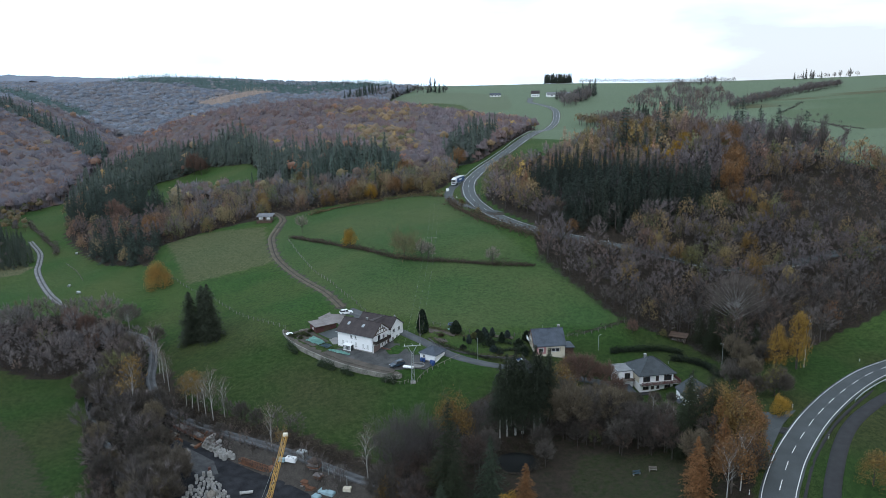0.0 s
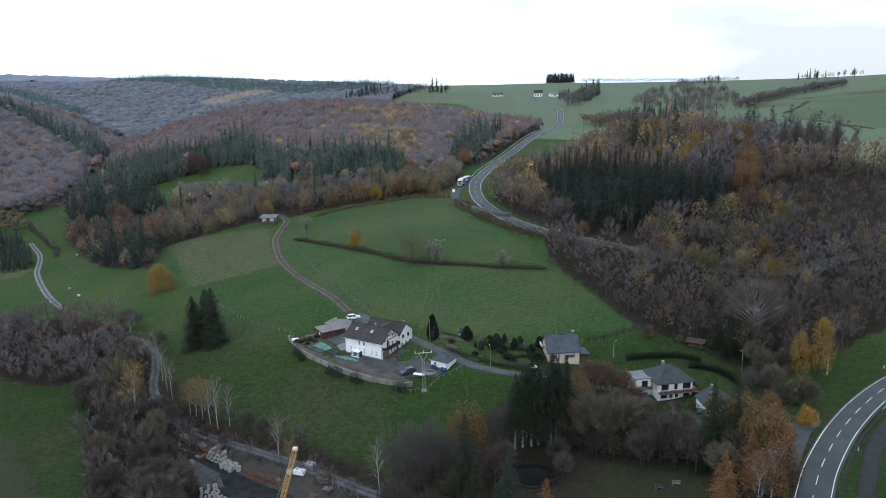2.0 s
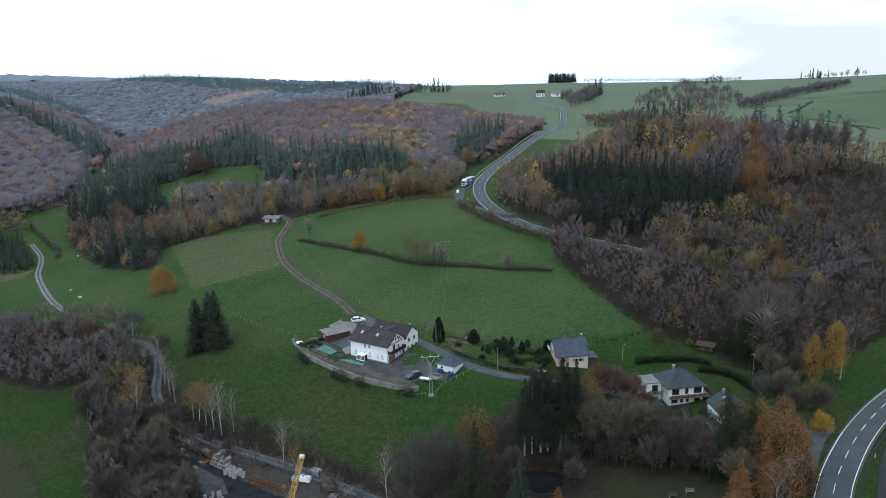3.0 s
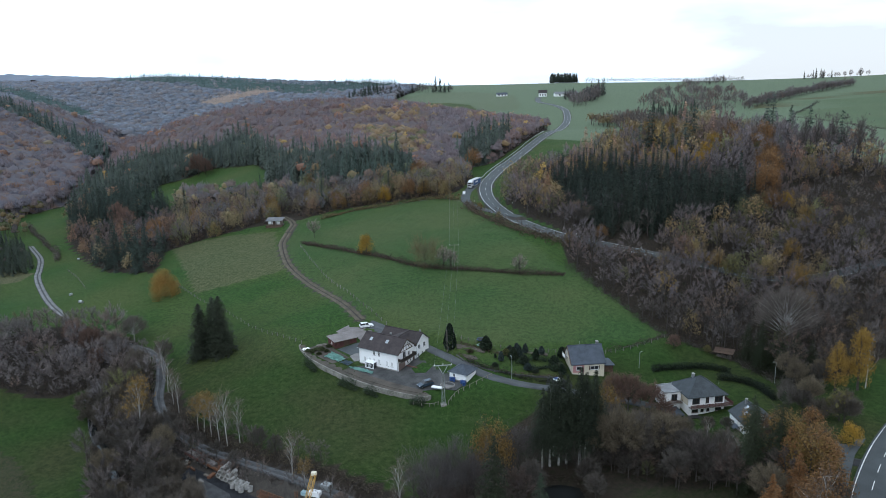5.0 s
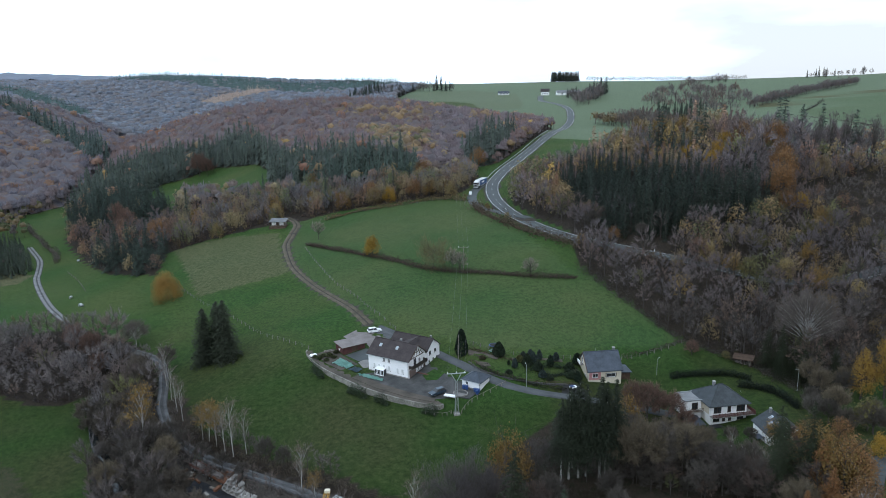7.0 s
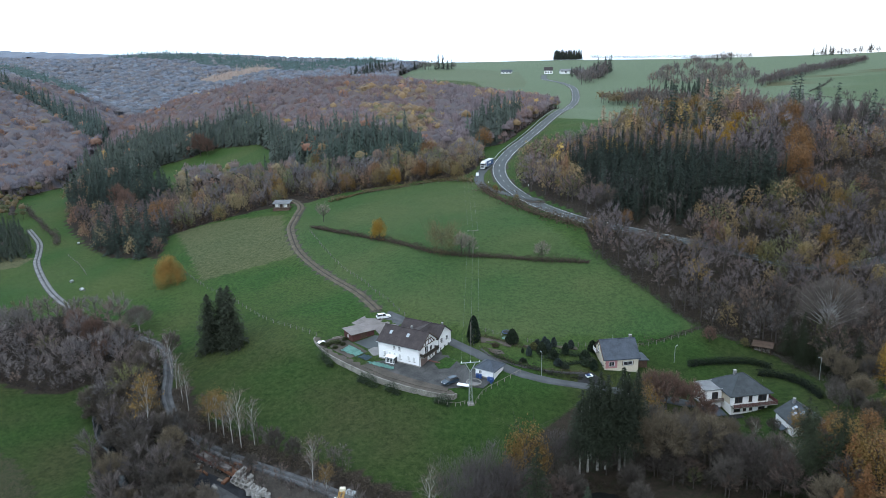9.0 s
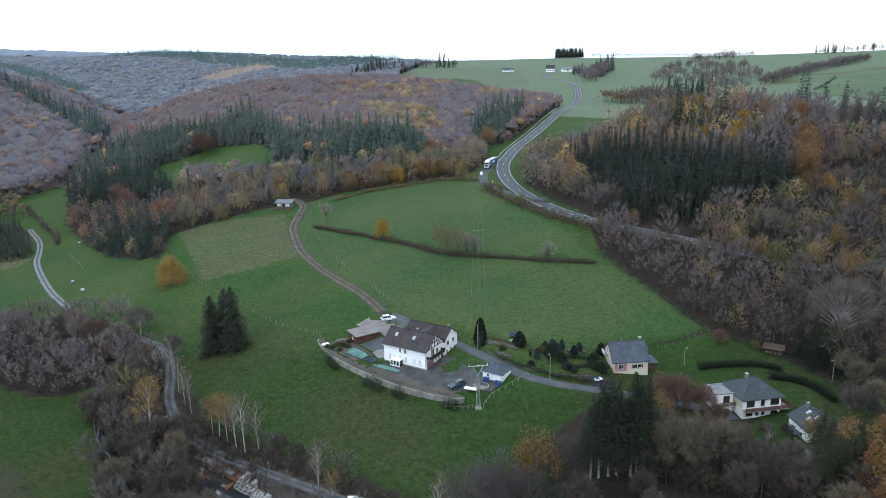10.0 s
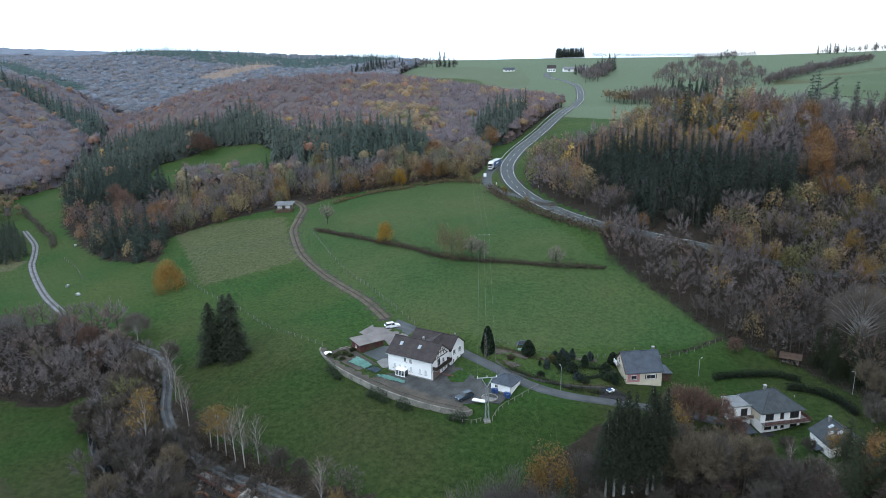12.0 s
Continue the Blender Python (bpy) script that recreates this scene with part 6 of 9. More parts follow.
# ---------------------------------------------------------------- hedges and rows
def hedge(name, label, points, half, tall, tint, step=0.5, size=0.22, rough=0.3, category="hedge", kind="stuff", per=12, gaps=0.0):
    """A hedge of many small sprays along a plan line."""
    rng = np.random.default_rng(int(abs(points[0][0] * 7 + points[0][1])))
    line = spline(points, step)
    n = len(line) * per
    k = rng.integers(0, len(line), n)
    bulk = 1 + rough * np.interp(np.arange(len(line)), np.arange(0, len(line) + 6, 6), rng.normal(0, 1, len(np.arange(0, len(line) + 6, 6))))[k]
    if gaps:
        keep = bulk > gaps
        k, bulk = k[keep], bulk[keep]
        n = len(k)
    th = rng.uniform(0, math.pi, n)
    q = np.sqrt(rng.random(n))
    p = np.c_[line[k] + rng.normal(0, step * 0.5, (n, 2)), np.zeros(n)]
    p[:, :2] += rng.uniform(-half, half, (n, 2)) * q[:, None] * bulk[:, None].clip(0.3)
    p[:, 2] = ground(p[:, 0], p[:, 1]) + tall * bulk.clip(0.25) * q * np.sin(th) * 0.9 + 0.1
    out = np.c_[p[:, :2] - line[k], 0.4 + (p[:, 2] - ground(p[:, 0], p[:, 1]))]
    v, f = flecks(p, size, rng, 0, out, 0.4)
    me = mesh_of(name, v, f, [LEAF])
    paint(me, "tint", np.tile(tint, (len(v), 1)) * rng.uniform(0.75, 1.25, (len(p), 1)).repeat(4, 0))
    return tagged(new(name, me), label, category, kind=kind)


hedge("meadow_hedge", "low brown hedge on a bank across the meadow", [(-72, 321), (-60, 309), (-46, 296.4), (-30, 280.2), (-20, 270.5), (-6.6, 264.2), (12.6, 258), (32, 252.5)], 1.6, 1.6,
      (0.09, 0.068, 0.052), per=56, size=0.17)
hedge("roadside_scrub", "brown roadside scrub below the road bend", [(1.5, 352), (6, 334), (13, 314), (20, 298), (28, 284), (38, 271), (50, 262), (62, 253)], 3.0, 3.2, (0.105, 0.078, 0.055), per=22, size=0.32, rough=0.55)
hedge("roadside_scrub", "ochre bushes along the meadow's upper edge", [(-70, 360), (-56, 370), (-40, 375), (-24, 379), (-12, 376), (-2, 366)], 2.2, 3.0, (0.125, 0.092, 0.05), per=16, size=0.32, rough=0.6)
hedge("wood_edge_scrub", "bramble and blackthorn scrub along the wood edge", [(35, 258), (44, 239), (56, 219), (66, 213), (74, 207), (78, 197), (81, 188)], 2.6, 2.2, (0.062, 0.056, 0.045), per=40, size=0.15, rough=0.6)
hedge("pond_reeds", "withered brown reeds and brambles round the pond", [(16 + 5.6 * math.cos(t), 150 + 5.6 * math.sin(t)) for t in [k * 0.4 for k in range(17)]], 1.1, 1.1, (0.06, 0.05, 0.038), per=26, size=0.16, rough=0.7)
hedge("garden_hedge", "clipped dark green garden hedge", [(49.2, 200.9), (56.3, 202.5), (65, 202.7), (70.4, 200.4)], 0.8, 2.0, (0.018, 0.026, 0.016), per=80, size=0.17, rough=0.06)
hedge("garden_hedge", "clipped dark green garden hedge", [(66.1, 197.2), (71, 194.6), (73.9, 189.7), (74.9, 183.1)], 0.9, 2.3, (0.016, 0.022, 0.015), per=90, size=0.17, rough=0.06)
hedge("wall_shrubs", "dark evergreen shrubs against the retaining wall", [(-49.2, 206.3), (-46.2, 202.4), (-38.7, 194.9), (-30.8, 188.7), (-22.5, 183.2), (-14.4, 179.8)], 0.75, 2.5, (0.034, 0.048, 0.028), per=80, size=0.15, rough=0.7, gaps=0.68)
hedge("verge_scrub", "brown bramble scrub by the valley lane", [(-78, 188), (-66, 178.5), (-52, 168), (-36, 157), (-24, 150)], 2.0, 2.0, (0.085, 0.07, 0.05), per=34, size=0.14, rough=0.7)
hedge("verge_scrub", "brown bramble scrub on the stream bank", [(-100, 180), (-90, 166), (-82, 152), (-76, 138)], 2.5, 2.2, (0.095, 0.075, 0.055), per=34, size=0.14, rough=0.7)
hedge("pasture_hedge", "dark leafless hedge along the valley pasture", [(-258, 430), (-246, 413), (-234, 399), (-222, 384), (-211, 372), (-203, 358)], 1.6, 2.8, (0.085, 0.075, 0.06), per=20, size=0.3, rough=0.5)
hedge("field_hedge", "leafless hedge along a far pasture", [(38, 208.6), (47, 212.2), (57, 217.2), (64, 221)], 0.9, 1.3, (0.08, 0.065, 0.05), per=9, rough=0.5)
hedge("far_hedge", "far hedge along an upland field track", [(300, 560), (285, 510), (262, 470), (238, 430)], 1.4, 1.8, (0.13, 0.115, 0.10), 1.5, 0.4, per=10, rough=0.7)
hedge("far_hedge", "thin field hedge on the upland", [(312, 679), (340, 715), (384, 780)], 1.4, 2.2, (0.09, 0.085, 0.075), 1.5, 0.35, per=10, rough=0.6)
hedge("far_hedge", "dark field bank on the upland", [(298, 654), (300, 620), (303, 593), (297, 510)], 1.0, 1.0, (0.085, 0.08, 0.065), 1.5, 0.35, per=8, rough=0.6)
for x, y, tall in ((308, 612, 7.5), (312, 592, 7.0), (309, 564, 4.0), (330, 640, 3.5), (345, 700, 3.0)):
    tree_thing("bare_tree", OPEN_SET[("bare", int(x) % 4)], "bare", (x, y, ground_at(x, y) - 0.4), x, tall / 11 * 1.15, tall / 11, (0.12, 0.11, 0.10), "leafless bush in an upland pasture", key=("open", int(x) % 4))
hedge("garden_shrubs", "mixed dark shrubs in the cottage garden", [(9, 196), (13, 199), (18, 200.5), (23, 200)], 1.8, 2.0, (0.026, 0.04, 0.022), per=30, size=0.18, rough=0.6)
hedge("lane_border", "dark shrubs and stone border above the lane", [(-3, 199.5), (2, 195.2), (8, 192), (15, 190.8), (24, 191)], 0.8, 1.3, (0.035, 0.038, 0.026), per=24, size=0.16, rough=0.5)
hedge("garden_shrubs", "mixed dark shrubs beside the cream house", [(14, 194.5), (18, 196.5), (22, 197.5), (24, 193.5)], 1.4, 2.2, (0.024, 0.036, 0.022), per=30, size=0.18, rough=0.7)
hedge("garden_border", "brown withered garden border beside the fence", [(-5, 209), (2, 204.5), (10, 200.8)], 1.6, 0.7, (0.075, 0.055, 0.04), per=16, size=0.16, rough=0.5)
for x, y, tall, tint, lab in ((2.6, 204.6, 4.2, (0.024, 0.036, 0.021), "rounded dark yew shrub in the garden"), (16.2, 200.5, 3.2, (0.02, 0.032, 0.02), "dark conical garden conifer"),
                              (11.5, 200.6, 3.6, (0.045, 0.062, 0.056), "small blue spruce in the garden"), (6.4, 198.2, 2.8, (0.04, 0.056, 0.05), "small blue spruce in the garden"),
                              (13.6, 203.6, 2.8, (0.05, 0.066, 0.06), "small blue spruce in the garden"), (4.9, 199.8, 1.4, (0.022, 0.035, 0.02), "low dark garden conifer"),
                              (22.6, 194.8, 3.0, (0.02, 0.032, 0.02), "dark conical garden conifer")):
    tree_thing("garden_conifer", cypress(4.0, 1.3 if "yew" not in lab else 1.9, int(x * 10)), "spruce", (x, y, ground_at(x, y) - 0.05), 0, tall / 4, tall / 4, tint, lab, key=("garden", x))
wood("hilltop_copse", "dark conifer clump on the far skyline", [[(218, 1575), (276, 1575), (276, 1625), (218, 1625)]], 5, lambda x, y, n, u: np.full(len(x), "spruce", object), FAR_SET, 31, 1.3, 0.08)
wood("hilltop_copse", "conifers and oaks on the far skyline", [[(612, 1275), (660, 1272), (720, 1262), (722, 1280), (660, 1295), (612, 1292)]], 10, lambda x, y, n, u: np.where(u < 0.35, "spruce", "bare"), OPEN_SET, 32, 0.95, 0.2)
wood("hilltop_copse", "wooded crest on the far skyline", [[(-245, 1480), (-130, 1480), (-110, 1540), (-240, 1540)]], 9, lambda x, y, n, u: np.full(len(x), "spruce", object), DIM_SET, 33, 1.3, 0.1)
wood("hilltop_copse", "bare roadside trees near the far farm", [[(150, 940), (190, 935), (185, 1000), (150, 1000)]], 8, lambda x, y, n, u: np.where(u < 0.3, "spruce", "bare"), OPEN_SET, 34, 1.1, 0.2)
for i in range(44):
    x, y = 290 + i * 4.95 * 1.15, 1560 - i * 4.95 * 0.98
    r2 = random.Random(i)
    tree_thing("avenue_tree", OPEN_SET[("bare", i % 4)], "bare", (x, y, ground_at(x, y) - 0.5), r2.uniform(0, 6), 1.25, 1.15 * r2.uniform(0.85, 1.1), (0.32, 0.31, 0.31), "bare avenue tree on the far skyline", group="avenue on the skyline", key=("dim", i % 4))


# ---------------------------------------------------------------- building helpers
def part(name, bm, material, parent, label=""):
    """Links a bmesh as one mesh under a thing or a part."""
    me = bpy.data.meshes.new(name)
    bmesh.ops.recalc_face_normals(bm, faces=bm.faces)
    bm.to_mesh(me)
    bm.free()
    me.materials.append(material)
    ob = new(name, me)
    ob.parent = parent
    return tagged(ob, label) if label else ob


def root(name, x, y, z, turn, label, category, group=""):
    ob = new(name, None)
    ob.empty_display_size = 0.5
    ob.matrix_basis = pose(x, y, z, 0, 0, turn)
    return tagged(ob, label, category, group)


def box(bm, x0, x1, y0, y1, z0, z1, bevel=0.0):
    v = [bm.verts.new((x, y, z)) for z in (z0, z1) for x, y in ((x0, y0), (x1, y0), (x1, y1), (x0, y1))]
    faces = [bm.faces.new([v[i] for i in f]) for f in ((3, 2, 1, 0), (4, 5, 6, 7), (0, 1, 5, 4), (1, 2, 6, 5), (2, 3, 7, 6), (3, 0, 4, 7))]
    if bevel:
        bmesh.ops.bevel(bm, geom=list({e for f in faces for e in f.edges}), offset=bevel, segments=1, affect="EDGES")
    return bm


def slab(bm, points, thick):
    """A sheet through a loop of points, thickened downwards."""
    up = [bm.verts.new(p) for p in points]
    low = [bm.verts.new((p[0], p[1], p[2] - thick)) for p in points]
    bm.faces.new(up), bm.faces.new(low[::-1])
    for i in range(len(points)):
        j = (i + 1) % len(points)
        bm.faces.new((up[i], low[i], low[j], up[j]))
    return bm


def rod(bm, a, b, ra, rb=None, sides=6):
    v, f = tube(a, b, ra, ra if rb is None else rb, sides)
    vs = [bm.verts.new(p) for p in v]
    for t in f:
        bm.faces.new([vs[i] for i in t])
    bm.faces.new(vs[:sides][::-1]), bm.faces.new(vs[sides:])
    return bm


def ring(bm, a, b, outer, inner, sides=16):
    """A hollow pipe from a to b."""
    a, b = Vector(a), Vector(b)
    d = (b - a).normalized()
    u = d.orthogonal().normalized()
    w = d.cross(u)
    rows = []
    for c, r in ((a, outer), (b, outer), (b, inner), (a, inner)):
        rows.append([bm.verts.new(c + (u * math.cos(t) + w * math.sin(t)) * r) for t in [k * 2 * math.pi / sides for k in range(sides)]])
    for p, q in zip(rows, rows[1:] + rows[:1]):
        for k in range(sides):
            j = (k + 1) % sides
            bm.faces.new((p[k], p[j], q[j], q[k]))
    return bm


def gable_walls(bm, x0, x1, y0, y1, base, eave, ridge):
    """Four walls with two gables at x0 and x1; the ridge runs along x."""
    ym = (y0 + y1) / 2
    a = [bm.verts.new(p) for p in ((x0, y0, base), (x0, y1, base), (x0, y1, eave), (x0, ym, ridge), (x0, y0, eave))]
    b = [bm.verts.new(p) for p in ((x1, y0, base), (x1, y1, base), (x1, y1, eave), (x1, ym, ridge), (x1, y0, eave))]
    bm.faces.new(a), bm.faces.new(b[::-1])
    for i in range(5):
        j = (i + 1) % 5
        bm.faces.new((a[i], b[i], b[j], a[j]))
    return bm


def gable_roof(x0, x1, y0, y1, eave, ridge, over, thick, material, parent, label=""):
    """Two roof slopes with overhang, one mesh for each slope, and a ridge cap."""
    ym = (y0 + y1) / 2
    drop = (ridge - eave) / (ym - y0) * over
    for name, ya in (("roof_slope", y0 - over), ("roof_slope", y1 + over)):
        bm = slab(bmesh.new(), [(x0 - over, ya, eave - drop + thick), (x1 + over, ya, eave - drop + thick), (x1 + over, ym, ridge + thick), (x0 - over, ym, ridge + thick)], thick)
        part(name, bm, material, parent, label)
    part("ridge_cap", rod(bmesh.new(), (x0 - over, ym, ridge + thick), (x1 + over, ym, ridge + thick), 0.13), material, parent)


def hip_roof(x0, x1, y0, y1, eave, ridge, over, material, parent, flat=0.0, label=""):
    """Four hipped slopes with a short ridge along x and a fascia."""
    x0, x1, y0, y1 = x0 - over, x1 + over, y0 - over, y1 + over
    ym, half = (y0 + y1) / 2, (y1 - y0) / 2 * (1 - flat)
    half = min(half, (x1 - x0) / 2 - 0.3)
    a, b = (x0 + half, ym, ridge), (x1 - half, ym, ridge)
    c = [(x0, y0, eave), (x1, y0, eave), (x1, y1, eave), (x0, y1, eave)]
    for loop in ([c[0], c[1], b, a], [c[1], c[2], b], [c[2], c[3], a, b], [c[3], c[0], a]):
        part("roof_slope", slab(bmesh.new(), loop, 0.18), material, parent, label)
    for p, q in ((a, b), (c[0], a), (c[1], b), (c[2], b), (c[3], a)):
        part("ridge_cap", rod(bmesh.new(), p, q, 0.09), material, parent)


def window(parent, side, at, along, z, w, h, glass=None, casing=None, cross=True, sill=True):
    """A window with frame, pane and sill on a wall. side: -y, +y, -x or +x; at: that wall's place; along: the window's middle."""
    glass, casing = glass or GLASS, casing or WHITE
    s = -1 if side[0] == "-" else 1

    def bx(bm, a0, a1, d0, d1, z0, z1):
        d0, d1 = sorted((at + s * d0, at + s * d1))
        return box(bm, a0, a1, d0, d1, z0, z1) if side[1] == "y" else box(bm, d0, d1, a0, a1, z0, z1)

    f = bmesh.new()
    for a0, a1, z0, z1 in ((-w / 2, -w / 2 + 0.08, 0, h), (w / 2 - 0.08, w / 2, 0, h), (-w / 2 + 0.08, w / 2 - 0.08, 0, 0.08), (-w / 2 + 0.08, w / 2 - 0.08, h - 0.08, h)):
        bx(f, along + a0, along + a1, -0.02, 0.05, z + z0, z + z1)
    if cross:
        bx(f, along - 0.03, along + 0.03, -0.02, 0.045, z + 0.08, z + h - 0.08)
    win = part("window", f, casing, parent)
    part("pane", bx(bmesh.new(), along - w / 2 + 0.07, along + w / 2 - 0.07, -0.01, 0.02, z + 0.07, z + h - 0.07), glass, win)
    if sill:
        part("window_sill", bx(bmesh.new(), along - w / 2 - 0.08, along + w / 2 + 0.08, -0.02, 0.14, z - 0.07, z - 0.01), CONCRETE, win)
    return win


def shutters(parent, side, at, along, z, w, h):
    """A closed pale roller shutter, slat by slat."""
    win = window(parent, side, at, along, z, w, h, SHUTTER, WHITE, False)
    s = -1 if side[0] == "-" else 1
    for i in range(5):
        z0 = z + 0.1 + i * (h - 0.2) / 5
        d0, d1 = sorted((at + s * 0.02, at + s * 0.045))
        part("slat", box(bmesh.new(), along - w / 2 + 0.09, along + w / 2 - 0.09, d0, d1, z0, z0 + (h - 0.2) / 5 - 0.03), SHUTTER, win)


def chimney(parent, x, y, z0, z1, w=0.6):
    c = part("chimney", box(bmesh.new(), x - w / 2, x + w / 2, y - w / 2, y + w / 2, z0, z1), ROOF_GREY, parent)
    part("chimney_cap", box(bmesh.new(), x - w * 0.62, x + w * 0.62, y - w * 0.62, y + w * 0.62, z1 + 0.12, z1 + 0.2, 0.03), PIPE, c)
    part("flue", rod(bmesh.new(), (x, y, z1), (x, y, z1 + 0.12), w * 0.3), ROOF_GREY, c)


def skylight(parent, x, y0, z0, slope, w=0.8, h=1.1):
    """A roof window on a slope that rises along +y."""
    c, s = math.cos(slope), math.sin(slope)

    def tilt(bm, a0, a1, b0, b1, t0, t1):
        box(bm, a0, a1, b0, b1, t0, t1)
        for v in bm.verts:
            yy, zz = v.co.y, v.co.z
            v.co.y, v.co.z = y0 + yy * c - zz * s, z0 + yy * s + zz * c
        return bm

    fr = part("roof_window", tilt(bmesh.new(), x - w / 2, x + w / 2, 0, h, 0.0, 0.08), STEEL, parent)
    part("pane", tilt(bmesh.new(), x - w / 2 + 0.08, x + w / 2 - 0.08, 0.08, h - 0.08, 0.07, 0.11), SKYPANE, fr)


SHUTTER = surface("roller_shutter", (0.50, 0.50, 0.49), (0.62, 0.62, 0.61), 1.0, 0.6)
SKYPANE = surface("roof_window_glass", (0.30, 0.33, 0.36), (0.42, 0.46, 0.50), 1.0, 0.12, bump=0, spec=0.6)
DOOR_BROWN = surface("brown_garage_door", (0.15, 0.108, 0.095), (0.21, 0.158, 0.14), 1.0, 0.6)
PINK = surface("pink_render", (0.32, 0.15, 0.15), (0.44, 0.23, 0.23), 0.5, 0.8)


# ---------------------------------------------------------------- white farmhouse with two wings
def farmhouse():
    h = root("farmhouse", -33.1, 202.9, -0.55, -30.9, "large white rendered farmhouse with brown tiled roofs and balcony", "house")
    L, W, E, R = 13.05, 8.4, 5.0, 8.0
    part("wall", gable_walls(bmesh.new(), 0, L, 0, W, -0.6, E, R), WHITE, h)
    gable_roof(0, L, 0, W, E, R, 0.45, 0.2, ROOF_BROWN, h, "brown tiled roof slope")
    part("wall", gable_walls(bmesh.new(), 1.0, L + 0.3, W + 0.1, W + 6.9, -0.4, 4.9, 7.4), WHITE, h)
    gable_roof(1.0, L + 0.3, W + 0.1, W + 6.9, 4.9, 7.4, 0.35, 0.2, ROOF_BROWN, h, "brown tiled roof slope")
    # cross roof that joins the wings
    bm = bmesh.new()
    slab(bm, [(8.2, W / 2, R + 0.16), (10.2, W / 2, R + 0.16), (9.2, W + 3.5, 7.75)], 0.15)
    part("roof_slope", bm, ROOF_BROWN, h)
    part("plinth", box(bmesh.new(), -0.03, L + 0.03, -0.04, 0.0, -0.6, 0.25), CONCRETE, h)
    for x in (5.2, 6.8):
        window(h, "-y", 0, x, 3.35, 0.75, 1.25)
    for x in (2.0, 3.6, 5.2, 6.9, 9.6, 11.2):
        shutters(h, "-y", 0, x, 1.05, 0.85, 1.35)
    # gable side with garage, balcony and timber framing
    g = part("garage_door", box(bmesh.new(), L - 0.02, L + 0.06, 0.5, 3.6, -0.3, 2.15), DOOR_BROWN, h, "brown garage door")
    for i in range(4):
        part("panel", box(bmesh.new(), L + 0.06, L + 0.085, 0.6, 3.5, -0.2 + i * 0.58, 0.32 + i * 0.58), DOOR_BROWN, g)
    window(h, "+x", L, 4.8, 0.9, 0.8, 1.2), window(h, "+x", L, 6.2, 0.9, 0.8, 1.2)
    b = part("balcony", box(bmesh.new(), L, L + 1.3, 0.2, 7.2, 2.55, 2.72), CONCRETE, h)
    for i in range(18):
        y = 0.25 + i * 0.405
        part("board", box(bmesh.new(), L + 1.24, L + 1.29, y, y + 0.36, 2.75, 3.6), DARK_WOOD, b)
    for y in (0.2, 7.15):
        part("end_board", box(bmesh.new(), L + 0.05, L + 1.24, y, y + 0.05, 2.75, 3.6), DARK_WOOD, b)
    part("rail", box(bmesh.new(), L + 1.2, L + 1.34, 0.15, 7.25, 3.6, 3.7), DARK_WOOD, b)
    window(h, "+x", L, 3.2, 2.75, 1.5, 2.0, sill=False), window(h, "+x", L, 5.4, 2.9, 1.0, 1.3)
    for y0, z0, y1, z1 in ((1.0, 4.95, 7.4, 4.95), (2.4, 6.2, 6.0, 6.2), (4.2, 4.9, 4.2, 7.7), (2.6, 4.95, 3.4, 6.8), (5.8, 4.95, 5.0, 6.8), (1.2, 4.95, 2.6, 6.1), (7.2, 4.95, 5.8, 6.1)):
        part("timber", rod(bmesh.new(), (L + 0.04, y0, z0), (L + 0.04, y1, z1), 0.11, sides=4), BROWN_WOOD, h, "dark timber framing")
    for y0, y1 in ((-0.45, W / 2), (W + 0.45, W / 2)):
        part("bargeboard", rod(bmesh.new(), (L + 0.45, y0, E - 0.25), (L + 0.45, y1, R + 0.08), 0.11, sides=4), BROWN_WOOD, h)
    X = L + 0.3
    for y, z, w in ((W + 1.9, 3.3, 1.2), (W + 4.6, 3.3, 1.2), (W + 1.4, 0.9, 0.9), (W + 3.5, 0.9, 0.9), (W + 5.3, 0.9, 0.8)):
        window(h, "+x", X, y, z, w, 1.2)
    part("door", box(bmesh.new(), L - 0.02, L + 0.05, 7.3, 8.25, -0.1, 2.0), BROWN_WOOD, h)
    skylight(h, 2.6, 2.0, E + 2.0 * 0.714 + 0.2, math.atan(0.714)), skylight(h, 8.0, 2.0, E + 2.0 * 0.714 + 0.2, math.atan(0.714))
    chimney(h, 7.6, 4.9, 7.2, 8.5, 0.5), chimney(h, 12.3, W + 4.2, 6.4, 7.8, 0.4)
    # conservatory on the long side
    c = part("conservatory", slab(bmesh.new(), [(3.0, -1.5, 1.45), (5.9, -1.5, 1.45), (5.9, 0, 1.75), (3.0, 0, 1.75)], 0.08), WHITE, h, "small white glazed porch")
    for i in range(7):
        x = 3.05 + i * 0.463
        part("post", box(bmesh.new(), x, x + 0.09, -1.45, -1.36, -0.3, 1.4), WHITE, c)
    part("pane", box(bmesh.new(), 3.1, 5.85, -1.42, -1.39, 0.05, 1.36), GLASS, c)
    part("sill_wall", box(bmesh.new(), 3.02, 5.9, -1.47, -1.34, -0.4, 0.05), WHITE, c)
    for x in (3.02, 5.84):
        part("side_pane", box(bmesh.new(), x, x + 0.05, -1.36, -0.02, -0.3, 1.4), GLASS, c)
    # gutters and downpipes
    part("gutter", rod(bmesh.new(), (-0.4, -0.5, E - 0.3), (L + 0.4, -0.5, E - 0.3), 0.08), STEEL, h)
    part("downpipe", rod(bmesh.new(), (L - 0.1, -0.08, -0.4), (L - 0.1, -0.08, E - 0.3), 0.05), STEEL, h)
    part("downpipe", rod(bmesh.new(), (L + 0.38, W + 0.3, -0.3), (L + 0.38, W + 0.3, 4.7), 0.05), STEEL, h)
    return h


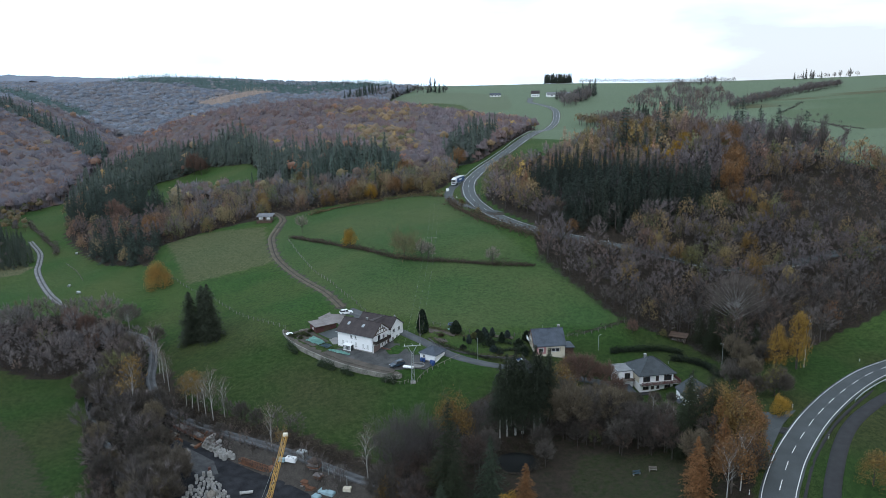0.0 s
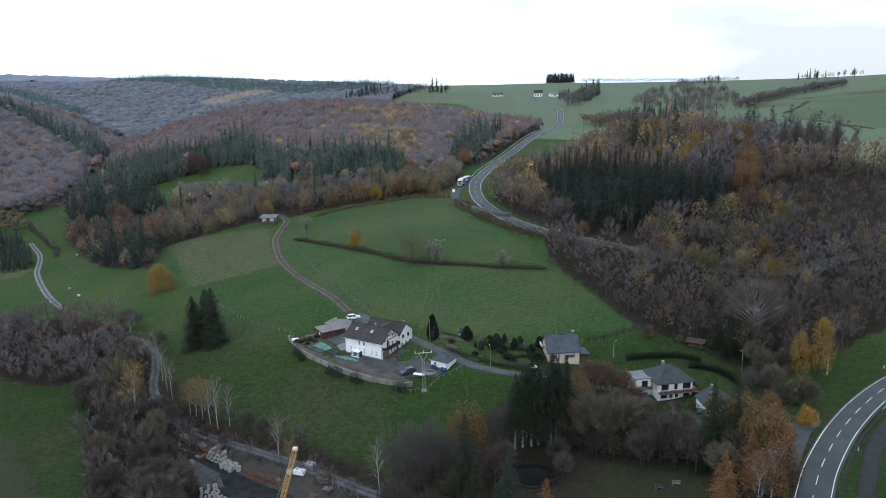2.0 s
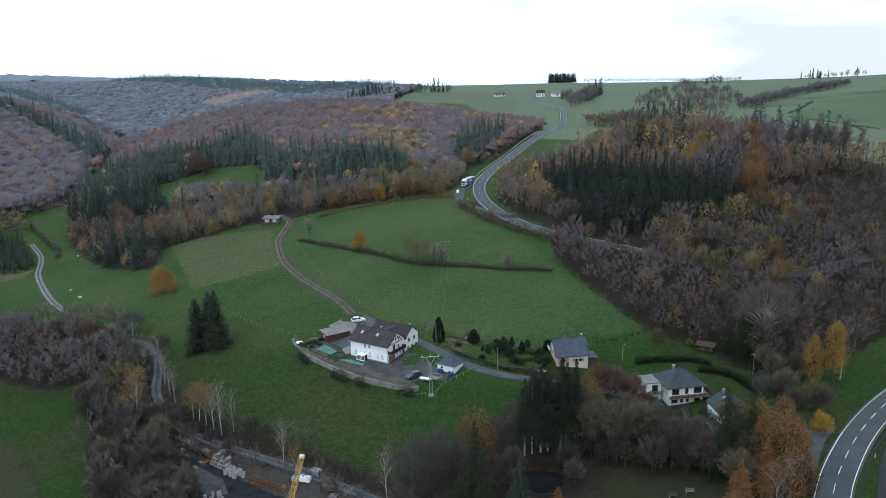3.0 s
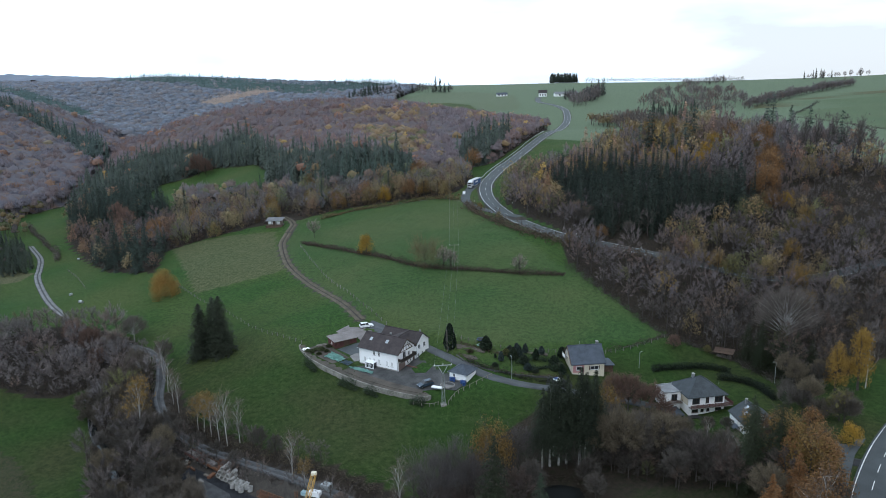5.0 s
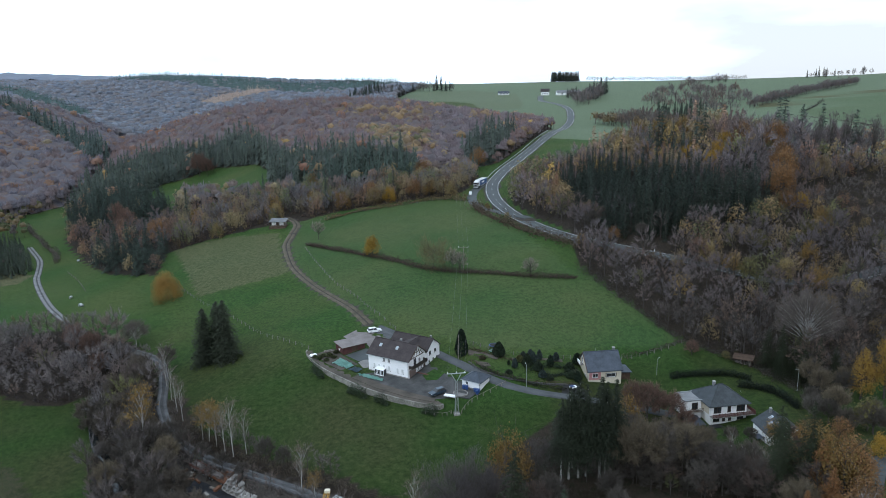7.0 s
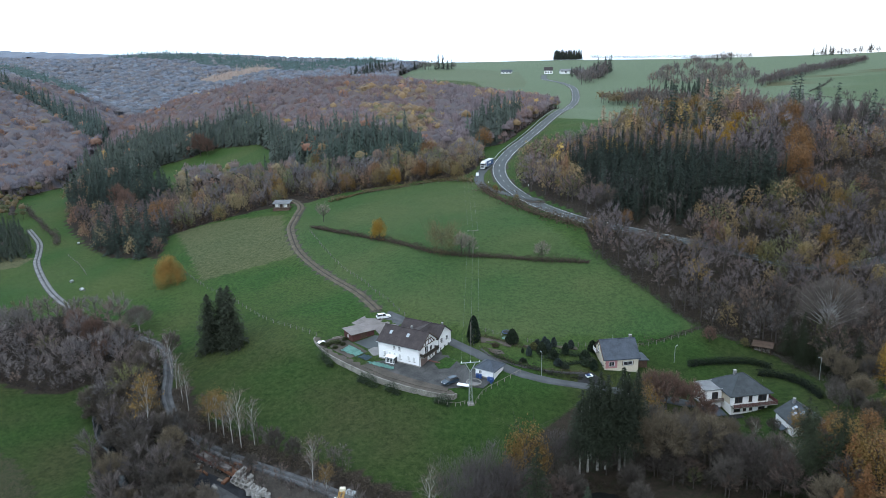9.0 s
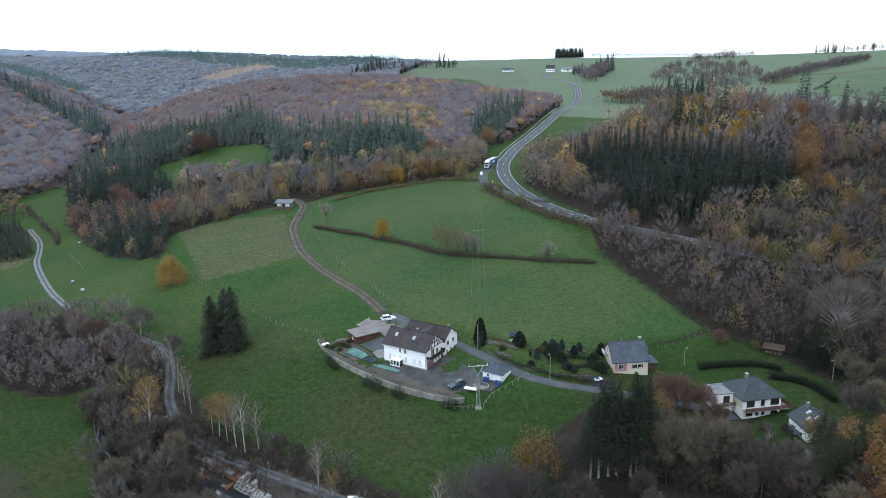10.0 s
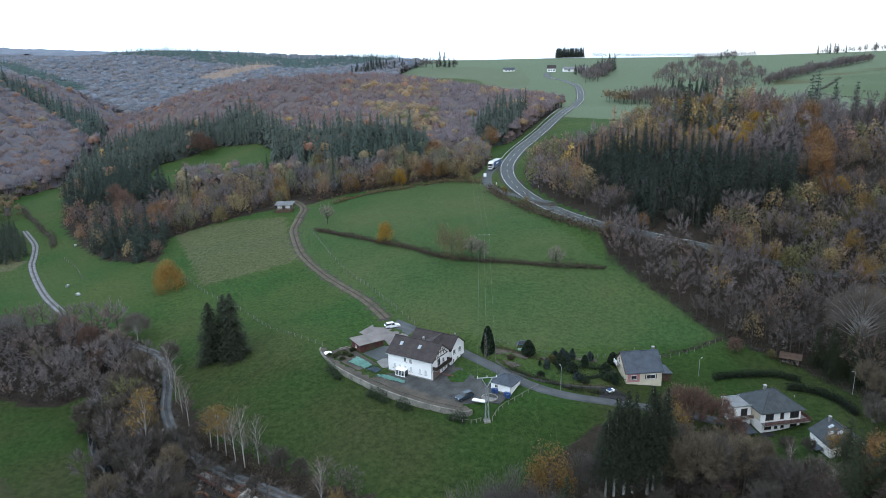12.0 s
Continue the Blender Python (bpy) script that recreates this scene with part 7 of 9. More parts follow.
farmhouse()
steps = root("garden_steps", -18.6, 200.4, -0.9, -30.9, "red brick steps and low walls before the house", "steps")
for i in range(4):
    part("step", box(bmesh.new(), 0.2 + i * 0.55, 2.6, -1.2 + 0 * i, 1.2, 0, 0.75 - i * 0.18), BRICK, steps)
for y in (-1.5, 1.3):
    part("low_wall", box(bmesh.new(), -1.2, 3.0, y, y + 0.25, -0.3, 0.95), BRICK, steps)
part("low_wall", box(bmesh.new(), -1.2, -0.95, -3.4, -1.5, -0.3, 0.9), BRICK, steps)


# ---------------------------------------------------------------- red shed, garage
def shed():
    s = root("red_shed", -41.4, 212.7, -0.15, 33.5, "dark red boarded shed with pale felt roof", "shed")
    L, W = 6.9, 5.2
    part("wall", box(bmesh.new(), 0, L, 0, W, -0.5, 2.15), RED_WOOD, s)
    for i in range(23):
        part("board", box(bmesh.new(), 0.02 + i * 0.3, 0.28 + i * 0.3, -0.03, 0, -0.3, 2.12), RED_WOOD, s)
    for i in range(17):
        part("board", box(bmesh.new(), -0.03, 0, 0.02 + i * 0.305, 0.29 + i * 0.305, -0.3, 2.12), RED_WOOD, s)
    part("roof", slab(bmesh.new(), [(-0.4, -0.4, 2.4), (L + 0.4, -0.4, 2.4), (L + 0.4, W + 0.4, 2.75), (-0.4, W + 0.4, 2.75)], 0.16), ROOF_PALE, s, "pale brown felt roof")
    part("fascia", box(bmesh.new(), -0.42, L + 0.42, -0.44, -0.4, 2.2, 2.42), BROWN_WOOD, s)
    d = part("door", box(bmesh.new(), 2.6, 4.6, -0.07, -0.03, -0.1, 1.95), BROWN_WOOD, s)
    part("handle", rod(bmesh.new(), (4.3, -0.12, 0.9), (4.3, -0.12, 1.1), 0.02), STEEL, d)
    window(s, "-x", 0, 2.6, 0.9, 0.8, 0.7)


shed()


def garage():
    g = root("garage", -7.8, 190.5, -0.35, -32.0, "white rendered garage with hipped grey slate roof", "garage")
    L, W = 5.2, 5.0
    part("wall", box(bmesh.new(), 0, L, 0, W, -1.2, 2.1), WHITE, g)
    hip_roof(0, L, 0, W, 2.1, 3.7, 0.4, ROOF_SLATE, g, label="grey slate roof slope")
    window(g, "-y", 0, 1.4, 0.75, 0.8, 0.9)
    part("plinth", box(bmesh.new(), -0.04, L + 0.04, -0.05, 0, -1.2, 0.15), CONCRETE, g)
    part("downpipe", rod(bmesh.new(), (L - 0.1, -0.1, -0.3), (L - 0.1, -0.1, 2.0), 0.05), STEEL, g)
    part("gutter", rod(bmesh.new(), (-0.4, -0.45, 1.98), (L + 0.4, -0.45, 1.98), 0.07), STEEL, g)
    part("garage_door", box(bmesh.new(), -0.06, 0.0, 0.8, 3.6, -0.1, 1.9), DOOR_BROWN, g)


garage()


# ---------------------------------------------------------------- cream house with slate roof
def cream_house():
    h = root("house", 25.5, 195.6, -3.2, 6.5, "cream rendered house with steep grey slate roof", "house")
    L, W, E, R = 9.0, 8.2, 4.3, 7.9
    part("wall", gable_walls(bmesh.new(), 0, L, 0, W, -1.0, E, R), CREAM, h)
    gable_roof(0, L, 0, W, E, R, 0.4, 0.2, ROOF_SLATE, h, "blue-grey slate roof slope")
    part("recess", box(bmesh.new(), 0.3, 3.4, -0.03, 0, 1.7, 4.1), PINK, h, "pink painted wall panel")
    window(h, "-y", -0.03, 1.9, 2.3, 1.5, 1.2), window(h, "-y", 0, 6.2, 2.3, 2.4, 1.1)
    for x in (4.85, 7.55):
        part("shutter", box(bmesh.new(), x - 0.14, x + 0.14, -0.05, 0, 2.3, 3.4), BROWN_WOOD, h)
    window(h, "-x", 0, 2.4, 4.6, 0.8, 1.1), window(h, "-x", 0, 5.2, 4.6, 1.0, 1.9), window(h, "-x", 0, 2.0, 1.6, 0.9, 1.1), window(h, "-x", 0, 5.4, 1.4, 1.0, 1.1)
    b = part("balcony", box(bmesh.new(), -1.0, 0, 4.2, 6.6, 4.35, 4.5), CONCRETE, h)
    for i in range(9):
        part("bar", box(bmesh.new(), -0.98, -0.93, 4.25 + i * 0.28, 4.3 + i * 0.28, 4.5, 5.35), WHITE, b)
    part("rail", box(bmesh.new(), -1.0, -0.9, 4.2, 6.6, 5.35, 5.43), WHITE, b)
    for y0, y1 in ((-0.4, W / 2), (W + 0.4, W / 2)):
        part("bargeboard", rod(bmesh.new(), (-0.4, y0, E - 0.2), (-0.4, y1, R + 0.1), 0.12, sides=4), BROWN_WOOD, h)
    chimney(h, 8.2, 4.4, 7.2, 8.7, 0.65)
    part("annex_wall", box(bmesh.new(), L, L + 3.2, 2.0, 6.5, -1.0, 2.6), BROWN_WOOD, h, "dark lean-to wall")
    part("annex_roof", slab(bmesh.new(), [(L, 1.6, 2.75), (L + 3.6, 1.6, 2.6), (L + 3.6, 6.9, 2.6), (L, 6.9, 2.75)], 0.16), ROOF_SLATE, h)
    part("aerial", rod(bmesh.new(), (3.2, 4.1, 8.0), (3.2, 4.1, 9.1), 0.03), STEEL, h)


cream_house()


# ---------------------------------------------------------------- two-storey house with hipped roof and balcony
def hip_house():
    h = root("house", 52.6, 181.0, -7.4, 10.3, "two-storey white house with hipped slate roof and red-brown balcony", "house")
    L, W = 9.6, 8.6
    part("lower_wall", box(bmesh.new(), 0, L, 0, W, -1.0, 2.5), WHITE, h, "white lower storey")
    part("upper_wall", box(bmesh.new(), -0.02, L + 0.02, -0.02, W + 0.02, 2.5, 5.1), WHITE, h)
    part("side_panel", box(bmesh.new(), -0.06, -0.02, 0.6, W - 0.6, 2.5, 5.0), CREAM, h)
    hip_roof(0, L, 0, W, 5.05, 8.6, 0.75, ROOF_DARK, h, label="dark grey slate roof slope")
    chimney(h, 3.6, 5.2, 7.2, 8.9, 0.6)
    for x, w in ((1.8, 2.0), (4.9, 0.9), (8.0, 2.2)):
        window(h, "-y", -0.02, x, 3.0, w, 1.5, casing=BROWN_WOOD)
    for x, w in ((1.6, 1.7), (3.6, 0.8), (5.2, 0.8), (8.0, 1.7)):
        window(h, "-y", 0, x, 0.7, w, 1.1, casing=BROWN_WOOD)
    b = part("balcony", box(bmesh.new(), -0.2, L + 1.6, -1.5, 0, 2.3, 2.5), CONCRETE, h)
    for i in range(5):
        part("rail", box(bmesh.new(), -0.2, L + 1.6, -1.5, -1.45, 2.55 + i * 0.18, 2.66 + i * 0.18), RED_WOOD, b)
    for i in range(8):
        part("post", box(bmesh.new(), -0.2 + i * 1.62, -0.1 + i * 1.62, -1.44, -1.36, 2.4, 3.42), RED_WOOD, b)
    part("side_rail", box(bmesh.new(), L + 1.55, L + 1.6, -1.4, 3.0, 2.55, 3.4), RED_WOOD, b)
    part("side_deck", box(bmesh.new(), L, L + 1.6, 0, 3.0, 2.3, 2.5), CONCRETE, b)
    a = part("annex_wall", box(bmesh.new(), -4.9, -0.4, 3.6, 8.4, -0.5, 5.0), WHITE, h)
    part("annex_roof", box(bmesh.new(), -5.1, -0.2, 3.4, 8.6, 5.0, 5.12), ROOF_GREY, a, "flat grey roof")
    for x0, x1, y0, y1 in ((-5.15, -0.15, 3.35, 3.5), (-5.15, -0.15, 8.5, 8.65), (-5.15, -5.0, 3.5, 8.5), (-0.3, -0.15, 3.5, 8.5)):
        part("parapet", box(bmesh.new(), x0, x1, y0, y1, 5.12, 5.35), STEEL, a)
    part("annex_balcony", box(bmesh.new(), -4.6, -0.4, 2.4, 3.6, 2.3, 2.45), CONCRETE, h)
    for i in range(3):
        part("annex_rail", box(bmesh.new(), -4.6, -0.4, 2.4, 2.46, 2.6 + i * 0.3, 2.75 + i * 0.3), BROWN_WOOD, h)
    window(h, "-y", 3.6, -2.2, 2.7, 1.6, 1.8, casing=BROWN_WOOD)
    part("carport_roof", slab(bmesh.new(), [(-6.2, -1.2, 0.9), (-1.6, -1.2, 0.9), (-1.6, 3.4, 1.2), (-6.2, 3.4, 1.2)], 0.15), ROOF_SLATE, h)
    for x, y in ((-6.0, -1.0), (-1.8, -1.0), (-6.0, 3.2), (-1.8, 3.2)):
        part("carport_post", box(bmesh.new(), x - 0.08, x + 0.08, y - 0.08, y + 0.08, -1.0, 0.9), BROWN_WOOD, h)
    part("terrace", box(bmesh.new(), -0.5, L + 1.5, -1.7, 0, -1.0, 0.05), ASPHALT_DARK, h)
    part("dish", rod(bmesh.new(), (9.0, 2.0, 6.9), (9.0, 2.0, 7.5), 0.04), STEEL, h)


hip_house()


def slate_cottage():
    h = root("cottage", 61.2, 167.9, -7.2, 94.0, "small white cottage with dark slate roof and skylights", "cottage")
    L, W, E, R = 7.6, 8.0, 3.7, 6.2
    # the ridge runs along local x; local y points to the far eave
    part("wall", gable_walls(bmesh.new(), 0, L, -W, 0, -1.0, E, R), WHITE, h)
    gable_roof(0, L, -W, 0, E, R, 0.4, 0.18, ROOF_DARK, h, "dark slate roof slope")
    for x, y in ((1.6, -1.3), (2.9, -1.3), (1.7, -2.5), (4.6, -2.3)):
        q = part("roof_window", slab(bmesh.new(), [(x, y, E - y * 0.625 + 0.3), (x + 0.8, y, E - y * 0.625 + 0.3), (x + 0.8, y - 0.9, E - (y - 0.9) * 0.625 + 0.3),
                                                   (x, y - 0.9, E - (y - 0.9) * 0.625 + 0.3)], 0.12), SKYPANE, h)
    window(h, "+y", 0, 2.4, 1.2, 0.9, 1.1), window(h, "+y", 0, 5.4, 1.2, 0.9, 1.1), window(h, "-x", 0, -2.6, 1.2, 1.0, 1.2), window(h, "-x", 0, -5.4, 1.2, 1.0, 1.2)
    chimney(h, 6.6, -3.4, 5.2, 7.0, 0.5)
    part("porch_roof", slab(bmesh.new(), [(2.6, 0, 1.9), (4.6, 0, 1.9), (4.6, 1.4, 1.5), (2.6, 1.4, 1.5)], 0.1), ROOF_SLATE, h)


slate_cottage()


# ---------------------------------------------------------------- hut at the wood's edge, open shelter, far farm
def hut():
    h = root("hut", -95.4, 354.0, ground_at(-92, 355), -2.0, "small grey-roofed wooden hut with white wall panels", "hut")
    part("floor", box(bmesh.new(), -0.6, 7.2, -1.6, 4.4, -0.8, 0.7), BROWN_WOOD, h)
    part("wall", box(bmesh.new(), 0, 6.4, 0, 4, 0.7, 2.9), GREY_WOOD, h)
    for x in (0.3, 4.0):
        part("panel", box(bmesh.new(), x, x + 2.0, -0.05, 0, 1.0, 2.5), WHITE, h)
    part("door", box(bmesh.new(), 2.6, 3.6, -0.05, 0, 0.75, 2.6), BROWN_WOOD, h)
    part("roof", slab(bmesh.new(), [(-0.8, -1.4, 2.9), (7.4, -1.4, 2.9), (7.4, 4.6, 3.7), (-0.8, 4.6, 3.7)], 0.15), ROOF_GREY, h)
    for x in (-0.5, 2.2, 4.6, 7.0):
        part("post", box(bmesh.new(), x, x + 0.12, -1.5, -1.38, 0.7, 2.9), BROWN_WOOD, h)
    part("rail", box(bmesh.new(), -0.5, 7.1, -1.55, -1.48, 1.4, 1.55), BROWN_WOOD, h)


hut()


def shelter():
    s = root("field_shelter", 69.0, 208.6, ground_at(71, 209) - 0.1, -30, "open wooden field shelter with stacked wood", "shelter")
    for x in (0, 2.2, 4.4):
        for y in (0, 2.6):
            part("post", box(bmesh.new(), x, x + 0.14, y, y + 0.14, -0.3, 1.9 + y * 0.12), BROWN_WOOD, s)
    part("roof", slab(bmesh.new(), [(-0.4, -0.5, 1.95), (5.0, -0.5, 1.95), (5.0, 3.2, 2.4), (-0.4, 3.2, 2.4)], 0.1), BROWN_WOOD, s)
    part("back_wall", box(bmesh.new(), 0, 4.5, 2.7, 2.78, -0.3, 2.0), BROWN_WOOD, s)
    for i in range(4):
        part("log_stack", box(bmesh.new(), 0.3 + i * 1.05, 1.2 + i * 1.05, 1.2, 2.3, -0.2, 0.7 + 0.15 * (i % 2), 0.05), GREY_WOOD, s)


shelter()


def barn(x, y, turn, L, W, E, R, wall, roof, label):
    h = root("barn", x, y, ground_at(x, y), turn, label, "barn")
    part("wall", gable_walls(bmesh.new(), 0, L, 0, W, -1.0, E, R), wall, h)
    gable_roof(0, L, 0, W, E, R, 0.5, 0.3, roof, h)
    for i in range(3):
        window(h, "-y", 0, L * (0.2 + 0.3 * i), 1.0, 2.2, 2.4, sill=False)


barn(150, 1065, 3, 34, 12, 3.5, 6.5, WHITE, ROOF_GREY, "long low white barn of a far farmstead")
barn(128, 1080, -8, 12, 9, 5, 9, WHITE, ROOF_BROWN, "white farmhouse of a far farmstead")
barn(70, 1125, 2, 16, 9, 3, 5.5, WHITE, ROOF_SLATE, "far white barn on the hilltop")


# ---------------------------------------------------------------- road markings and posts
def marking(way, shift, half, start, end, on, off, label, name="road_marking"):
    """Painted line on a way; each dash a piece of its own in one marking."""
    p = way.line
    d = np.gradient(p, axis=0)
    d /= np.linalg.norm(d, axis=1)[:, None]
    side = np.c_[d[:, 1], -d[:, 0]]
    run = np.r_[0, np.cumsum(np.linalg.norm(np.diff(p, axis=0), axis=1))]
    ob = tagged(new(name, None), label, "road marking", kind="structure")
    at = max(start, 0.0)
    while at < min(end, run[-1] - 0.5):
        stop = min(at + on, run[-1])
        t = np.linspace(at, stop, max(2, int((stop - at) / 1.5) + 1))
        c = np.c_[np.interp(t, run, p[:, 0]), np.interp(t, run, p[:, 1])]
        s = np.c_[np.interp(t, run, side[:, 0]), np.interp(t, run, side[:, 1])]
        z = np.interp(t, run, way.z) + 0.058 - 0.015 * abs(shift)
        a, b = np.c_[c + s * (shift - half), z], np.c_[c + s * (shift + half), z]
        k = len(t)
        f = [(i, i + 1, i + 1 + k, i + k) for i in range(k - 1)]
        me = mesh_of("dash" if off else "line", np.vstack([a, b]), f, [PAINT])
        o = new("dash" if off else "line", me)
        o.parent = ob
        at += on + off
    return ob


low, high = WAYS["main_low"], WAYS["main_high"]
marking(low, 0, 0.075, 0, 170, 4.0, 4.0, "white dashed centre line of the road")
marking(low, -2.95, 0.075, 0, 92, 200, 0, "solid white edge line of the road")
marking(low, -2.95, 0.075, 108, 200, 200, 0, "solid white edge line of the road")
marking(low, -2.95, 0.12, 93, 108, 1.0, 1.0, "short white dashes across the lane mouth")
marking(low, 2.95, 0.075, 0, 200, 250, 0, "solid white edge line of the road")
marking(high, 0, 0.075, 90, 700, 4.0, 8.0, "white dashed centre line of the road")
marking(high, -3.05, 0.075, 60, 700, 800, 0, "solid white edge line of the road")
marking(high, 3.05, 0.075, 60, 700, 800, 0, "solid white edge line of the road")


def delineator(x, y):
    p = root("marker_post", x, y, ground_at(x, y), 0, "white roadside marker post with dark band", "marker post", "roadside marker posts")
    part("post", box(bmesh.new(), -0.06, 0.06, -0.06, 0.06, -0.2, 1.05, 0.02), WHITE, p)
    part("band", box(bmesh.new(), -0.065, 0.065, -0.065, 0.065, 0.72, 0.9), RUBBER, p)


for x, y in ((116.3, 188.6), (84.2, 160.6), (85.6, 146.4), (58.6, 124.4), (22.8, 346), (20.5, 372), (42, 284), (62, 265), (5.5, 362)):
    delineator(x, y)


def guard_rail(points, label):
    g = tagged(new("guard_rail", None), label, "guard rail")
    line = spline(points, 2.0)
    z = ground(line[:, 0], line[:, 1])
    bm = bmesh.new()
    for i in range(len(line) - 1):
        a, b = (*line[i], z[i] + 0.62), (*line[i + 1], z[i + 1] + 0.62)
        rod(bm, a, b, 0.16, sides=4)
    part("rail", bm, STEEL, g)
    for i in range(0, len(line), 2):
        part("post", box(bmesh.new(), line[i][0] - 0.05, line[i][0] + 0.05, line[i][1] - 0.05, line[i][1] + 0.05, z[i] - 0.3, z[i] + 0.6), STEEL, g)


ribbon("drain_channel", Way([(66.4, 119), (68.9, 123.2), (72.1, 128.4), (76.7, 135.5), (82.8, 143.7), (90.6, 153.0), (100.0, 162.3), (111.7, 172.7)], 0.5, 1.0), RUBBER, "narrow dark drain channel between road and lane", lift=0.03, rows=2, category="drain")
guard_rail([(101.8, 164.6), (108, 170), (118, 176.5), (135, 183)], "pale steel guard rail between road and lane")
guard_rail([(6.6, 398), (11.5, 414), (18.5, 436), (27, 458), (39, 488), (56, 541), (70, 590)], "steel guard rail on the outer road edge")


# ---------------------------------------------------------------- yard of the white house
def flat_patch(name, points, material, label, height=None, lift=0.04, thick=0.3, category="paving"):
    h = height or yard_height
    bm = slab(bmesh.new(), [(x, y, float(h(x, y)) + lift) for x, y in points], thick)
    me = bpy.data.meshes.new(name)
    bmesh.ops.recalc_face_normals(bm, faces=bm.faces)
    bm.to_mesh(me)
    bm.free()
    me.materials.append(material)
    return tagged(new(name, me), label, category, kind="structure")


flat_patch("yard_asphalt", [(-36.5, 200.4), (-30.5, 194.6), (-22, 189), (-14.8, 185.2), (-9, 185.6), (-3, 189), (-7.5, 198.5), (-12, 205), (-15, 208.5), (-20, 203)], YARD_ASPHALT, "dark worn asphalt house yard", lift=0.05)
flat_patch("yard_earth", [(-37.6, 199.2), (-30.6, 192.9), (-22.2, 187.3), (-15, 183.9), (-14.6, 185.4), (-22, 189.8), (-29.5, 195), (-35, 200)], DIRT, "brown earth strip along the yard wall", lift=0.09)
flat_patch("yard_paving", [(-43.1, 224.8), (-38.5, 230.5), (-34.1, 225.8), (-29, 221.0), (-29.9, 217.7), (-33.7, 215.6), (-35.9, 219.8), (-40.5, 222)], ROOF_PALE, "pale reddish-grey paved yard", lift=0.14)
flat_patch("parking_lot", [(-38.5, 230.6), (-36.5, 232.6), (-32, 231.3), (-26.3, 225.5), (-29, 221.0), (-34.1, 225.8)], LANE_ASPHALT, "grey asphalt parking space", lift=0.12)
flat_patch("garden_soil", [(-50, 214.5), (-46, 208.5), (-41, 203.5), (-36.5, 206.5), (-41.5, 212.3), (-45.2, 217.2)], DIRT, "dug brown garden soil", lift=0.05)
flat_patch("round_terrace", [(-36.6, 207.5), (-35.2, 208.8), (-33.6, 208.9), (-33.0, 207), (-33.4, 204.2), (-34.8, 204)], PAVING, "pale paved corner beside the house", lift=0.09)
flat_patch("shed_forecourt", [(-40.8, 212.4), (-35.4, 216), (-33.8, 215.4), (-33.2, 209.4), (-36.5, 208.2)], ASPHALT, "grey gravelled forecourt of the shed", lift=0.06)
flat_patch("house_lawn", [(-18.2, 197.6), (-15.2, 200.8), (-12.3, 198.5), (-14.3, 194.8), (-17.1, 195)], GROUND, "small lawn patch before the house", lift=0.12)
flat_patch("garage_slab", [(-12.2, 186.2), (-8.6, 190.4), (-3.5, 187.6), (-6.2, 184.4)], YARD_ASPHALT, "concrete slab before the garage", lift=0.13, thick=1.2)


def tarpaulin(points, material, label):
    """A crumpled sheet lying on the ground."""
    p = np.array(points, float)
    (lx, ly), (hx, hy) = p.min(0), p.max(0)
    xs, ys = np.meshgrid(np.arange(lx, hx, 0.4), np.arange(ly, hy, 0.4))
    ok = inside(xs, ys, [tuple(q) for q in points])
    bm = bmesh.new()
    grid = {}
    for (i, j), flag in np.ndenumerate(ok):
        if flag:
            x, y = xs[i, j], ys[i, j]
            grid[i, j] = bm.verts.new((x + 0.1 * noise.noise((x * 3, y, 0)), y, float(yard_height(x, y)) + 0.22 + 0.16 * noise.noise((x * 0.9, y * 0.9, 3))))
    for (i, j), v in grid.items():
        four = [(i, j), (i, j + 1), (i + 1, j + 1), (i + 1, j)]
        if all(k in grid for k in four):
            bm.faces.new([grid[k] for k in four])
    bmesh.ops.solidify(bm, geom=bm.faces[:], thickness=0.05)
    me = bpy.data.meshes.new("tarpaulin")
    bm.to_mesh(me)
    bm.free()
    me.materials.append(material)
    tagged(new("tarpaulin", me), label, "tarpaulin")


tarpaulin([(-44.4, 208), (-42.2, 211.4), (-38.8, 207.9), (-37.1, 205.4), (-39.4, 203.7)], GREEN_TARP, "crumpled green tarpaulin on the garden soil")
tarpaulin([(-36.7, 201.4), (-32.6, 200.1), (-28.2, 196.9), (-28.7, 195.6), (-32.4, 197.3), (-35.7, 199.7)], GREEN_TARP, "green tarpaulin strip beside the house")
tarpaulin([(-39.4, 203.7), (-37.1, 205.4), (-34.6, 203.1), (-36.2, 201)], TARP_BLUE, "dark blue tarpaulin between green sheets")


